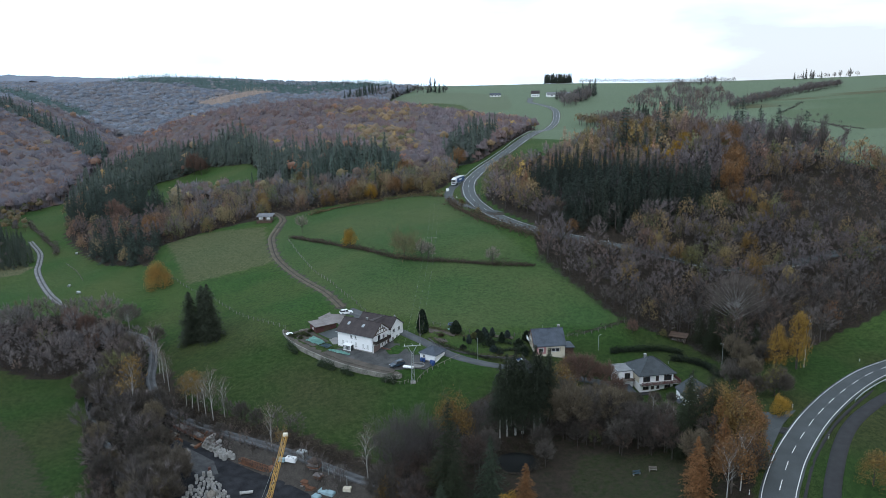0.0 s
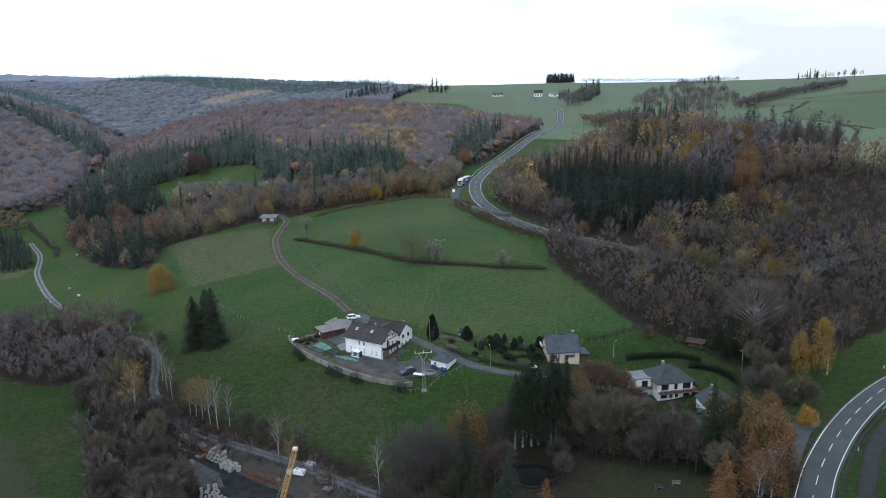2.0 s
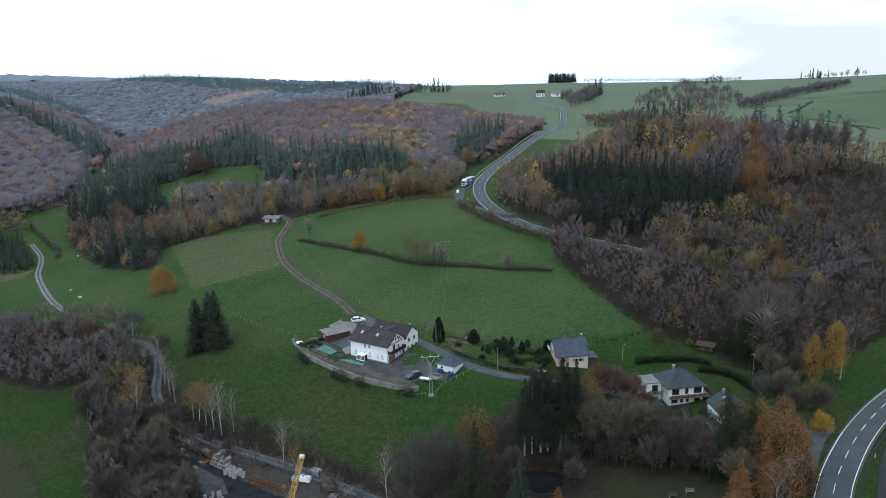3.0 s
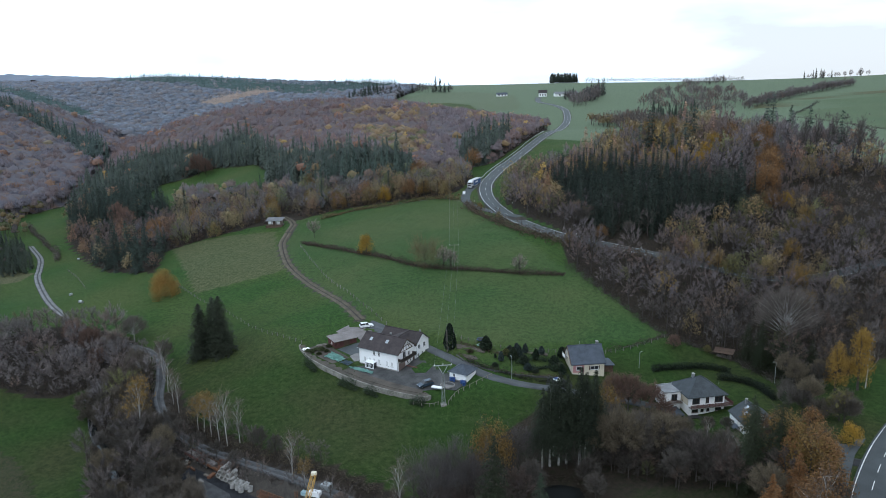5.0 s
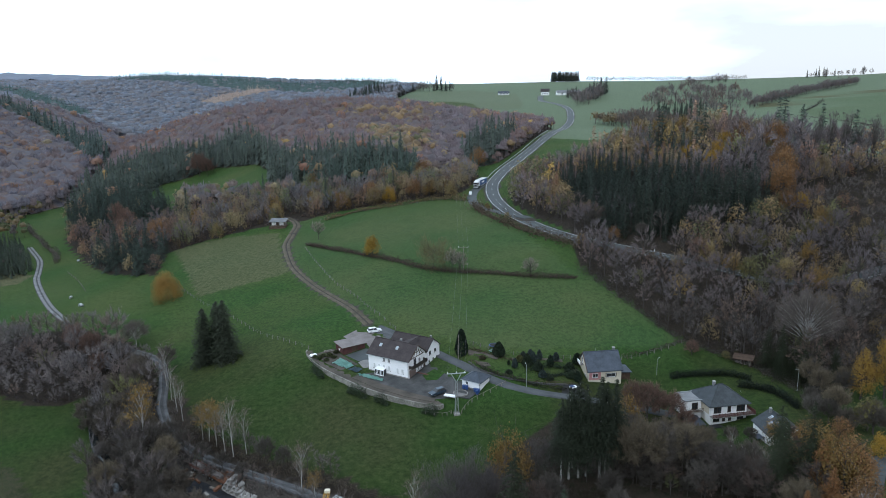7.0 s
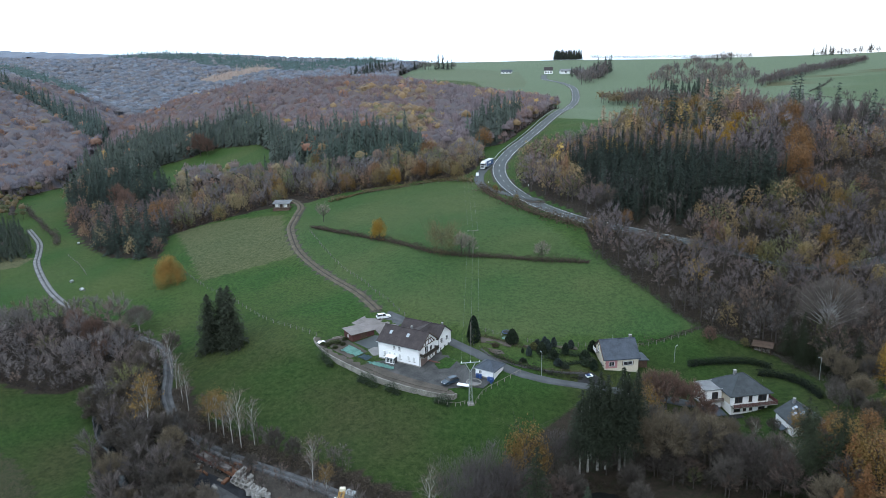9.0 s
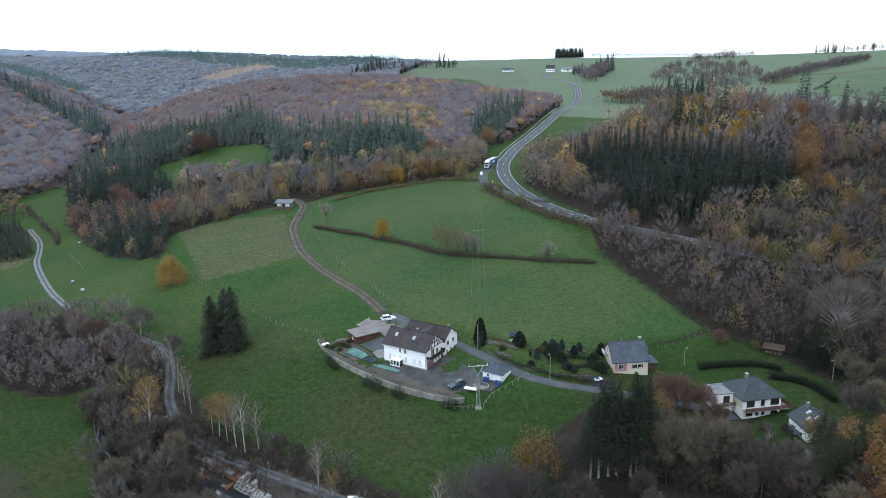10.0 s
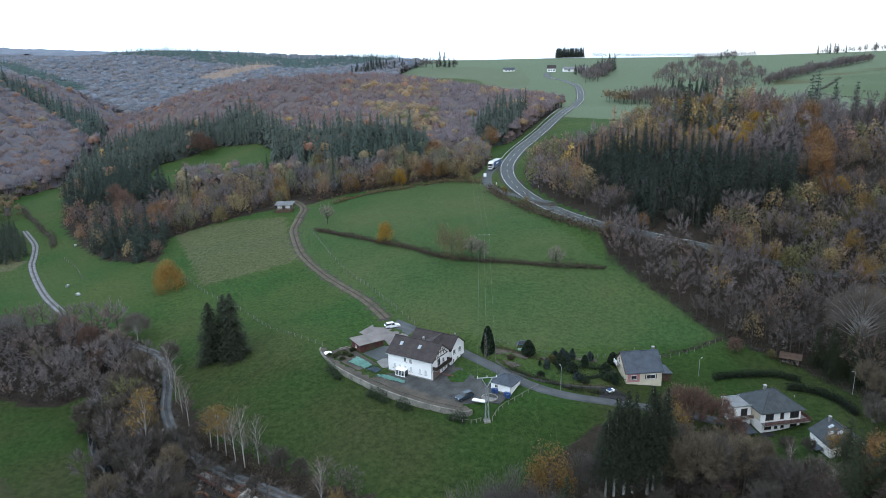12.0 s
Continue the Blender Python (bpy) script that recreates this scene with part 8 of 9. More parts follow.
def retaining_wall():
    w = tagged(new("retaining_wall", None), "weathered concrete retaining wall round the house yard", "wall")
    line = spline([(-52, 217), (-51.6, 214.6), (-46.8, 207), (-38.6, 198.6), (-31, 192.1), (-22.4, 186.4), (-14.8, 182.7), (-13.2, 183)], 2.6)
    d = np.gradient(line, axis=0)
    d /= np.linalg.norm(d, axis=1)[:, None]
    out = np.c_[-d[:, 1], d[:, 0]] * -1.0
    for i in range(len(line) - 1):
        a, b = line[i], line[i + 1]
        bm = bmesh.new()
        pts = [(*(p + o * s), float(yard_height(*p)) + h) for p, o in ((a, out[i]), (b, out[i + 1])) for s, h in ((0.95, -3.4), (0.95, 0.25), (0.6, 0.25), (0.6, -3.4))]
        v = [bm.verts.new(q) for q in pts]
        for f in ((0, 1, 2, 3), (7, 6, 5, 4), (0, 4, 5, 1), (1, 5, 6, 2), (2, 6, 7, 3), (3, 7, 4, 0)):
            bm.faces.new([v[k] for k in f])
        part("wall_bay", bm, STAINED, w)
        bm = bmesh.new()
        pts = [(*(p + o * s), float(yard_height(*p)) + h) for p, o in ((a, out[i]), (b, out[i + 1])) for s, h in ((0.6, -3.0), (0.6, 0.02), (-2.2, 0.1), (-2.2, -3.0))]
        v = [bm.verts.new(q) for q in pts]
        for f in ((0, 1, 2, 3), (7, 6, 5, 4), (0, 4, 5, 1), (1, 5, 6, 2), (2, 6, 7, 3), (3, 7, 4, 0)):
            bm.faces.new([v[k] for k in f])
        part("backfill", bm, DIRT, w, "brown earth behind the wall")


retaining_wall()


# ---------------------------------------------------------------- fences
def fence(points, label, step=3.0, tall=1.15, wires=2, material=None, rails=False):
    f = tagged(new("fence", None), label, "fence")
    line = spline(points, step)
    z = ground(line[:, 0], line[:, 1])
    me = bpy.data.meshes.new("post")
    bm = rod(bmesh.new(), (0, 0, -0.3), (0, 0, tall), 0.10, 0.085, 6)
    bm.to_mesh(me)
    bm.free()
    me.materials.append(material or FENCE_WOOD)
    for (x, y), h in zip(line, z):
        o = new("post", me)
        o.parent = f
        o.matrix_basis = pose(x, y, h, random.uniform(-4, 4), random.uniform(-4, 4), random.uniform(0, 90))
    for w in range(wires):
        bm = bmesh.new()
        up = tall * (0.9 - 0.45 * w)
        for i in range(len(line) - 1):
            rod(bm, (*line[i], z[i] + up), (*line[i + 1], z[i + 1] + up), 0.05 if rails else 0.012, sides=4)
        part("rail" if rails else "wire", bm, material or (FENCE_WOOD if rails else WIRE), f)


fence([(-52.4, 214.2), (-47.4, 206.6), (-39.1, 198.1), (-31.4, 191.5), (-22.8, 185.7), (-15.2, 182)], "thin grey post fence below the retaining wall", 2.4, 1.25, 1, GREY_WOOD)
fence([(-119, 291), (-101, 269.6), (-87, 255.5), (-71.2, 235.6), (-61.7, 226), (-52.5, 217.8)], "wire fence on wooden posts along the slope")
fence([(-72, 316), (-66, 301), (-58.4, 284), (-50, 267), (-42.1, 253.3), (-35, 240), (-27.5, 228.5)], "wire fence on wooden posts beside the track")
fence([(-6.3, 212.6), (2.1, 207.4), (11.6, 204), (20.5, 205), (37.2, 207.5), (47.4, 211.3), (56.7, 216.5)], "wire fence on wooden posts between gardens and meadow", 2.4)
fence([(-5, 203.6), (1.6, 195.8), (9.7, 192.2), (20.9, 192.8)], "low wooden fence along the garden and lane", 2.0, 0.9, 2, BROWN_WOOD, True)
fence([(-17, 180.6), (-13, 179.2), (-10.8, 179.8)], "broken pale wooden rail fence below the yard", 1.6, 0.9, 1, GREY_WOOD, True)
fence([(-8.2, 179.6), (-6.6, 182.4), (-4.2, 184.4), (0.7, 187.9), (3.4, 190.6)], "pale wooden fence below the garage", 1.7, 1.0, 1, GREY_WOOD, True)
fence([(-76, 357), (-62, 367), (-45, 371.5), (-26, 376), (-12, 374), (-2, 362), (4, 338)], "wire fence on wooden posts round the upper meadow", 3.5)
fence([(-160, 300), (-172, 318), (-186, 336)], "wire fence on posts beside the valley road", 3.5)


# ---------------------------------------------------------------- power line, lamps, poles
def mast():
    m = root("power_mast", -9.4, 179.6, ground_at(-9.4, 179.6), 8, "grey lattice power mast with crossarm and insulators", "power mast")
    part("footing", box(bmesh.new(), -0.75, 0.75, -0.75, 0.75, -0.6, 0.3, 0.05), CONCRETE, m)
    H, lo, hi = 8.2, 0.42, 0.2
    for sx in (-1, 1):
        for sy in (-1, 1):
            part("leg", rod(bmesh.new(), (sx * lo, sy * lo, 0.2), (sx * hi, sy * hi, H), 0.06, sides=4), STEEL, m)
    for i in range(9):
        z0, z1 = 0.4 + i * 0.86, 0.4 + (i + 1) * 0.86
        a, b = lo + (hi - lo) * z0 / H, lo + (hi - lo) * z1 / H
        s = 1 if i % 2 else -1
        for sy in (-1, 1):
            part("brace", rod(bmesh.new(), (-s * a, sy * a, z0), (s * b, sy * b, z1), 0.03, sides=4), STEEL, m)
            part("brace", rod(bmesh.new(), (sy * a, -s * a, z0), (sy * b, s * b, z1), 0.03, sides=4), STEEL, m)
    for s in (-1, 1):
        part("arm_strut", rod(bmesh.new(), (0, 0, H), (s * 1.25, 0, H + 2.3), 0.09, sides=4), STEEL, m)
    arm = part("crossarm", box(bmesh.new(), -2.3, 2.3, -0.1, 0.1, H + 2.25, H + 2.4), STEEL, m)
    for x in (-2.1, 0, 2.1):
        part("insulator", rod(bmesh.new(), (x, 0, H + 2.4), (x, 0, H + 2.85), 0.09, 0.05, 8), WHITE, arm)


mast()


def pole(name, x, y, tall, label, arm=0.0, lamp=False, material=None, r=0.12, turn=0):
    p = root(name, x, y, ground_at(x, y), turn, label, name.replace("_", " "))
    part("shaft", rod(bmesh.new(), (0, 0, -0.4), (0, 0, tall), r, r * 0.65, 8), material or GREY_WOOD, p)
    if arm:
        a = part("crossarm", box(bmesh.new(), -arm, arm, -0.06, 0.06, tall - 0.35, tall - 0.22), material or GREY_WOOD, p)
        for s in (-arm, 0, arm):
            part("insulator", rod(bmesh.new(), (s, 0, tall - 0.22), (s, 0, tall + 0.1), 0.06, 0.04), WHITE, a)
    if lamp:
        part("bracket", rod(bmesh.new(), (0, 0, tall - 0.05), (0.9, 0, tall + 0.15), 0.035), STEEL, p)
        part("lamp_head", box(bmesh.new(), 0.6, 1.2, -0.11, 0.11, tall + 0.1, tall + 0.22, 0.04), STEEL, p)
    return p


pole("street_lamp", 8.6, 189.9, 6.2, "slim grey street lamp beside the lane", lamp=True, material=STEEL, r=0.08, turn=100)
pole("street_lamp", 79.0, 192.2, 6.0, "slim street lamp beside the garden lane", lamp=True, material=STEEL, r=0.08, turn=200)
pole("street_lamp", 45.4, 201.8, 4.6, "slim street lamp on the green slope", lamp=True, material=STEEL, r=0.08, turn=40)
pole("power_pole", -8.4, 206.2, 7.0, "wooden service pole beside the dark cypress")
pole("power_pole", -5.5, 264.6, 9.0, "wooden power pole on the meadow hedge bank", 1.7, turn=4)
pole("power_pole", -4.7, 392, 11.0, "wooden power pole beside the lay-by", 1.7, turn=4)
pole("power_pole", 5.0, 478, 13.0, "wooden power pole in the far wood", 1.7, turn=4)


def wire_span(a, b, sag, label, name="power_line"):
    bm = bmesh.new()
    pts = [Vector(a).lerp(Vector(b), t / 16) - Vector((0, 0, sag * 4 * (t / 16) * (1 - t / 16))) for t in range(17)]
    for p, q in zip(pts, pts[1:]):
        rod(bm, p, q, 0.014, sides=4)
    me = bpy.data.meshes.new(name)
    bm.to_mesh(me)
    bm.free()
    me.materials.append(WIRE)
    tagged(new(name, me), label, "power line", "overhead wires")


z_mast, z_hedge, z_bay, z_far = ground_at(-9.4, 179.6) + 11.0, ground_at(-5.5, 264.6) + 9.1, ground_at(-4.7, 392) + 11.1, ground_at(5, 478) + 13.1
for s in (-1, 0, 1):
    wire_span((-9.4 + 2.1 * s, 179.6 + 0.3 * s, z_mast), (-5.5 + 1.7 * s, 264.6, z_hedge), 1.2, "thin overhead power wire above the meadow")
    wire_span((-5.5 + 1.7 * s, 264.6, z_hedge), (-4.7 + 1.7 * s, 392, z_bay), 1.6, "thin overhead power wire above the meadow")
    wire_span((-4.7 + 1.7 * s, 392, z_bay), (5 + 1.7 * s, 478, z_far), 1.2, "thin overhead power wire above the wood")
wire_span((-8.4, 206.2, ground_at(-8.4, 206.2) + 6.9), (-7.5, 191.2, 2.6), 0.5, "service wire to the garage roof")


# ---------------------------------------------------------------- vehicles
def wheels(parent, spots, r, w):
    for x, y in spots:
        t = part("wheel", ring(bmesh.new(), (x, y - w / 2, r), (x, y + w / 2, r), r, r * 0.55, 14), RUBBER, parent)
        part("rim", rod(bmesh.new(), (x, y - w * 0.4, r), (x, y + w * 0.4, r), r * 0.56, sides=12), STEEL, t)


def car(x, y, z, turn, paint_mat, label, tall=1.5, length=4.4):
    """A hatchback: lofted body and cabin, windows, lamps and wheels."""
    c = root("car", x, y, z, turn, label, "car")
    L, W = length / 2, 0.88
    prof = [(-L, 0.55, 0.85), (-L + 0.12, 0.35, 0.95), (-L + 0.9, 0.25, 0.98), (L - 1.2, 0.25, 0.92), (L - 0.25, 0.3, 0.72), (L, 0.4, 0.62)]
    bm = bmesh.new()
    rows = [[bm.verts.new((px_, s * W * (0.92 if i in (0, 5) else 1), zz)) for s, zz in ((-1, lo_), (-1, hi_), (1, hi_), (1, lo_))] for i, (px_, lo_, hi_) in enumerate(prof)]
    for a, b in zip(rows, rows[1:]):
        for k in range(4):
            bm.faces.new((a[k], a[(k + 1) % 4], b[(k + 1) % 4], b[k]))
    bm.faces.new(rows[0]), bm.faces.new(rows[-1][::-1])
    part("body", bm, paint_mat, c)
    bm = bmesh.new()
    cab = [(-L + 0.15, 0.94, 0.95), (-L + 0.55, tall - 0.05, 0.78), (0.25, tall, 0.76), (L - 1.35, 0.9, 0.86)]
    r0 = [[bm.verts.new((px_, s * w * W, zz)) for s in (-1, 1)] for px_, zz, w in cab]
    for a, b in zip(r0, r0[1:]):
        bm.faces.new((a[0], a[1], b[1], b[0]))
    for s in (0, 1):
        bm.faces.new((r0[0][s], r0[1][s], r0[2][s], r0[3][s]))
    part("cabin", bm, GLASS, c, "dark glazed cabin")
    part("roof", slab(bmesh.new(), [(-L + 0.5, -0.66, tall + 0.02), (0.3, -0.64, tall + 0.03), (0.3, 0.64, tall + 0.03), (-L + 0.5, 0.66, tall + 0.02)], 0.05), paint_mat, c)
    for s in (-1, 1):
        part("pillar", rod(bmesh.new(), (-0.4, s * 0.80, 0.92), (-0.45, s * 0.68, tall), 0.05, sides=4), paint_mat, c)
        part("headlight", box(bmesh.new(), L - 0.12, L + 0.01, s * 0.6 - 0.16, s * 0.6 + 0.16, 0.55, 0.68), SKYPANE, c)
        part("tail_light", box(bmesh.new(), -L - 0.01, -L + 0.1, s * 0.66 - 0.12, s * 0.66 + 0.12, 0.72, 0.9), BRICK, c)
        part("mirror", box(bmesh.new(), L - 1.6, L - 1.42, s * 0.95 - 0.08, s * 0.95 + 0.08, 0.95, 1.08), paint_mat, c)
    wheels(c, [(px_, s * 0.78) for px_ in (-L + 0.85, L - 0.85) for s in (-1, 1)], 0.32, 0.22)
    return c


def on_yard(x, y, up=0.06):
    return float(yard_height(x, y)) + up


def plank_pile(x, y, turn, length, count, label):
    """Old boards dropped side by side and across one another."""
    p = root("plank_pile", x, y, on_yard(x, y, 0.07), turn, label, "planks")
    rp = random.Random(int(x * 10))
    for i in range(count):
        o = part("board", box(bmesh.new(), -length / 2, length / 2, -0.11, 0.11, 0, 0.05, 0.01), GREY_WOOD if i % 3 else BROWN_WOOD, p)
        o.matrix_basis = pose(rp.uniform(-0.5, 0.5), (i - count / 2) * 0.27, 0.052 * (i % 2), 0, 0, rp.uniform(-7, 7))


plank_pile(-46.0, 216.0, 30, 3.6, 6, "weathered grey boards piled at the yard edge")
plank_pile(-42.4, 217.6, 32, 3.0, 4, "loose brown and grey boards beside the shed")
sheet = root("plastic_sheet", -50.4, 213.6, on_yard(-50.4, 213.6, 0.05), 20, "crumpled white plastic sheet on the yard corner", "tarpaulin")
bm = bmesh.new()
rp = random.Random(8)
rows_of = [[bm.verts.new((0.45 * i - 1.0, 0.4 * j - 0.7, 0.02 + (rp.uniform(0.15, 0.6) if 0 < i < 5 and 0 < j < 4 else 0.0))) for i in range(6)] for j in range(5)]
for j in range(4):
    for i in range(5):
        bm.faces.new((rows_of[j][i], rows_of[j][i + 1], rows_of[j + 1][i + 1], rows_of[j + 1][i]))
part("fold", bm, WHITE, sheet)
for x, y, tall, wide in ((-48.2, 211.6, 0.9, 0.9), (-45.5, 212.6, 1.1, 1.0), (-45.9, 209.9, 0.8, 0.8), (-47.2, 213.2, 0.7, 1.0), (-43.9, 211.4, 0.8, 0.8), (-49.6, 212.4, 0.8, 0.7), (-43.8, 214.4, 0.9, 0.8)):
    tree_thing("weed", cypress(4.0, 1.6, int(abs(x) * 10)), "spruce", (x, y, on_yard(x, y, 0.0)), 0, wide * 0.75, tall / 4, (0.06, 0.07, 0.032), "straggly green weeds growing on the neglected yard", key=("weed", x))


car(-33.8, 226.8, on_yard(-33.8, 226.8), 20, CAR_WHITE, "white estate car parked on the grey asphalt")
car(-14.2, 187.6, on_yard(-14.2, 187.6, 0.08), 215, CAR_DARK, "dark blue car parked by the yard wall")


def trailer_cover(x, y):
    t = root("covered_boat", x, y, on_yard(x, y, 0.15), -22, "low white tarpaulin-covered trailer on the slab", "trailer")
    bm = bmesh.new()
    box(bm, -1.6, 1.6, -0.55, 0.55, 0.25, 0.75, 0.18)
    part("cover", bm, WHITE, t)
    wheels(t, [(0, -0.6), (0, 0.6)], 0.25, 0.15)


trailer_cover(-11.0, 185.4)


def wheelie_bin(x, y, z):
    b = root("rubbish_bin", x, y, z, random.uniform(0, 90), "blue plastic rubbish bin beside the garage", "rubbish bin", "bins by the garage")
    part("body", box(bmesh.new(), -0.3, 0.3, -0.35, 0.35, 0.08, 1.0, 0.04), BLUE, b)
    part("lid", box(bmesh.new(), -0.33, 0.33, -0.4, 0.36, 1.0, 1.08, 0.02), BLUE, b)
    wheels(b, [(-0.25, -0.3), (0.25, -0.3)], 0.1, 0.06)


for x, y in ((-7.4, 189.3), (-6.7, 188.9), (-4.6, 187.3), (-3.9, 186.9), (-4.2, 186.3)):
    wheelie_bin(x, y, on_yard(x, y, 0.1))
pool = root("paddling_pool", -8.4, 186.9, on_yard(-8.4, 186.9, 0.13), 0, "round grey garden pool ring on the slab", "pool")
part("rim", ring(bmesh.new(), (0, 0, 0), (0, 0, 0.3), 1.9, 1.75, 28), CONCRETE, pool)
part("liner", rod(bmesh.new(), (0, 0, 0), (0, 0, 0.06), 1.76, sides=28), PAVING, pool)


def truck():
    t = root("articulated_truck", 4.9, 391.5, WAYS["layby"].z[np.abs(WAYS["layby"].line[:, 1] - 391.5).argmin()] + 0.02, -110, "white truck with blue-sided semi-trailer parked in the lay-by", "truck")
    cab = part("cab", box(bmesh.new(), 0, 2.2, -1.25, 1.25, 0.9, 3.4, 0.18), CAR_WHITE, t, "white truck cab")
    part("wind_deflector", slab(bmesh.new(), [(0.1, -1.1, 3.95), (0.4, -1.1, 3.95), (1.9, -1.0, 3.4), (1.9, 1.0, 3.4), (0.4, 1.1, 3.95), (0.1, 1.1, 3.95)], 0.5), CAR_WHITE, cab)
    part("windscreen", box(bmesh.new(), 2.16, 2.23, -1.1, 1.1, 2.1, 3.0), GLASS, cab)
    part("grille", box(bmesh.new(), 2.18, 2.24, -0.9, 0.9, 1.0, 1.7), RUBBER, cab)
    part("bumper", box(bmesh.new(), 2.0, 2.3, -1.25, 1.25, 0.45, 0.9, 0.05), CAR_WHITE, cab)
    for s in (-1, 1):
        part("headlight", box(bmesh.new(), 2.22, 2.31, s * 0.95 - 0.2, s * 0.95 + 0.2, 0.62, 0.8), SKYPANE, cab)
        part("mirror", box(bmesh.new(), 1.9, 2.1, s * 1.42 - 0.1, s * 1.42 + 0.1, 2.2, 2.9), RUBBER, cab)
        part("side_window", box(bmesh.new(), 1.0, 1.9, s * 1.26 - 0.02, s * 1.26 + 0.02, 2.2, 2.95), GLASS, cab)
    part("chassis", box(bmesh.new(), -12.5, 1.8, -0.5, 0.5, 0.75, 1.05), RUBBER, t)
    tr = part("trailer_body", box(bmesh.new(), -13.2, -0.35, -1.27, 1.27, 1.1, 4.0, 0.03), CAR_WHITE, t)
    for s in (-1, 1):
        part("side_curtain", box(bmesh.new(), -13.0, -0.6, s * 1.285 - 0.012, s * 1.285 + 0.012, 1.25, 3.75), TRUCK_BLUE, tr, "blue trailer side curtain")
        part("side_mark", box(bmesh.new(), -8.5, -4.0, s * 1.30 - 0.008, s * 1.30 + 0.008, 2.2, 3.0), WHITE, tr)
        part("side_guard", box(bmesh.new(), -8.4, -2.6, s * 1.15 - 0.03, s * 1.15 + 0.03, 0.55, 0.95), STEEL, t)
    wheels(t, [(px_, s * 1.05) for px_ in (1.2, -2.1, -8.9, -10.2, -11.5) for s in (-1, 1)], 0.5, 0.32)


TRUCK_BLUE = surface("blue_tarpaulin_side", (0.035, 0.09, 0.22), (0.06, 0.14, 0.32), 0.6, 0.5)
truck()
sign = root("sign_board", 0.8, 374.5, ground_at(0.8, 374.5), 10, "white board sign at the lay-by", "sign")
part("board", box(bmesh.new(), -0.7, 0.7, -0.04, 0.04, 0.9, 2.6, 0.02), WHITE, sign)
for s in (-0.5, 0.5):
    part("post", rod(bmesh.new(), (s, 0.07, -0.3), (s, 0.07, 2.5), 0.05), STEEL, sign)
sign = root("sign_board", 56, 256.0, ground_at(56, 256), 30, "small white roadside board", "sign")
part("board", box(bmesh.new(), -0.5, 0.5, -0.04, 0.04, 1.2, 2.0, 0.02), WHITE, sign)
part("post", rod(bmesh.new(), (0, 0.07, -0.3), (0, 0.07, 1.9), 0.05), STEEL, sign)


# ---------------------------------------------------------------- hay bales, garden things
def bale(x, y, label):
    b = root("silage_bale", x, y, ground_at(x, y), random.uniform(0, 180), label, "silage bale", "bales on the valley meadow")
    part("wrap", rod(bmesh.new(), (-0.55, 0, 0.5), (0.55, 0, 0.5), 0.52, sides=14), STEEL, b)
    part("end", rod(bmesh.new(), (0.55, 0, 0.5), (0.6, 0, 0.5), 0.5, sides=14), RUBBER, b)


bale(-162.1, 292.4, "white wrapped silage bale on the meadow")
bale(-152.3, 280.6, "white and black wrapped silage bale on the meadow")
bale(-151.2, 279.6, "white and black wrapped silage bale on the meadow")
bale(-191.5, 356.5, "white wrapped silage bale by the copse")


def trampoline(x, y):
    t = root("trampoline", x, y, ground_at(x, y), 0, "round garden trampoline with blue rim", "trampoline")
    part("rim", ring(bmesh.new(), (0, 0, 0.8), (0, 0, 0.9), 1.4, 1.15, 20), BLUE, t)
    part("mat", rod(bmesh.new(), (0, 0, 0.86), (0, 0, 0.9), 1.26, sides=20), RUBBER, t)
    for k in range(4):
        part("leg", rod(bmesh.new(), (1.35 * math.cos(k * 1.57), 1.35 * math.sin(k * 1.57), -0.1), (1.35 * math.cos(k * 1.57), 1.35 * math.sin(k * 1.57), 0.85), 0.04), STEEL, t)


trampoline(1.6, 209.4)
tub = root("sandpit", 0.8, 207.3, ground_at(0.8, 207.3), 0, "shallow green plastic sandpit tub in the garden", "sandpit")
part("shell", ring(bmesh.new(), (0, 0, -0.05), (0, 0, 0.2), 0.7, 0.55, 14), GREEN_TARP, tub)
part("sand", rod(bmesh.new(), (0, 0, -0.05), (0, 0, 0.1), 0.56, sides=14), PAVING, tub)


def bench(x, y, turn, mat, label):
    b = root("bench", x, y, ground_at(x, y), turn, label, "bench")
    for i in range(3):
        part("seat_slat", box(bmesh.new(), -0.9, 0.9, i * 0.16, i * 0.16 + 0.13, 0.42, 0.47), mat, b)
    for i in range(2):
        part("back_slat", box(bmesh.new(), -0.9, 0.9, 0.5, 0.55, 0.6 + i * 0.2, 0.75 + i * 0.2), mat, b)
    for s in (-0.7, 0.7):
        part("leg", box(bmesh.new(), s - 0.05, s + 0.05, 0.02, 0.55, -0.15, 0.42), GREY_WOOD, b)
        part("back_post", box(bmesh.new(), s - 0.05, s + 0.05, 0.55, 0.62, -0.15, 1.0), GREY_WOOD, b)


bench(40.9, 139.3, 10, TARP_BLUE, "blue-green bench on the lawn")
flat_patch("road_apron", [(68.4, 137.8), (73.0, 145.0), (78.2, 152.6), (84.5, 159.5), (78.5, 158.6), (74.6, 158.8), (71.6, 157.5), (71.8, 150), (70.2, 144)], ASPHALT, "asphalt apron of the side lane at the road", lambda x, y: off_way([x], [y], WAYS["main_low"])[1][0] - 0.04, 0.0, 0.5)
bench(44.4, 139.6, -6, GREY_WOOD, "weathered wooden bench on the lawn")
pond_line = [(16.0 + 6.6 * math.cos(t) * (1 + 0.12 * math.sin(3 * t)), 150.0 + 6.6 * math.sin(t) * (1 + 0.1 * math.cos(2 * t))) for t in [k * 0.35 for k in range(18)]]
flat_patch("pond", pond_line, POND, "small dark pond under the trees", lambda x, y: POND_Z, 0.0, 0.5, "pond")


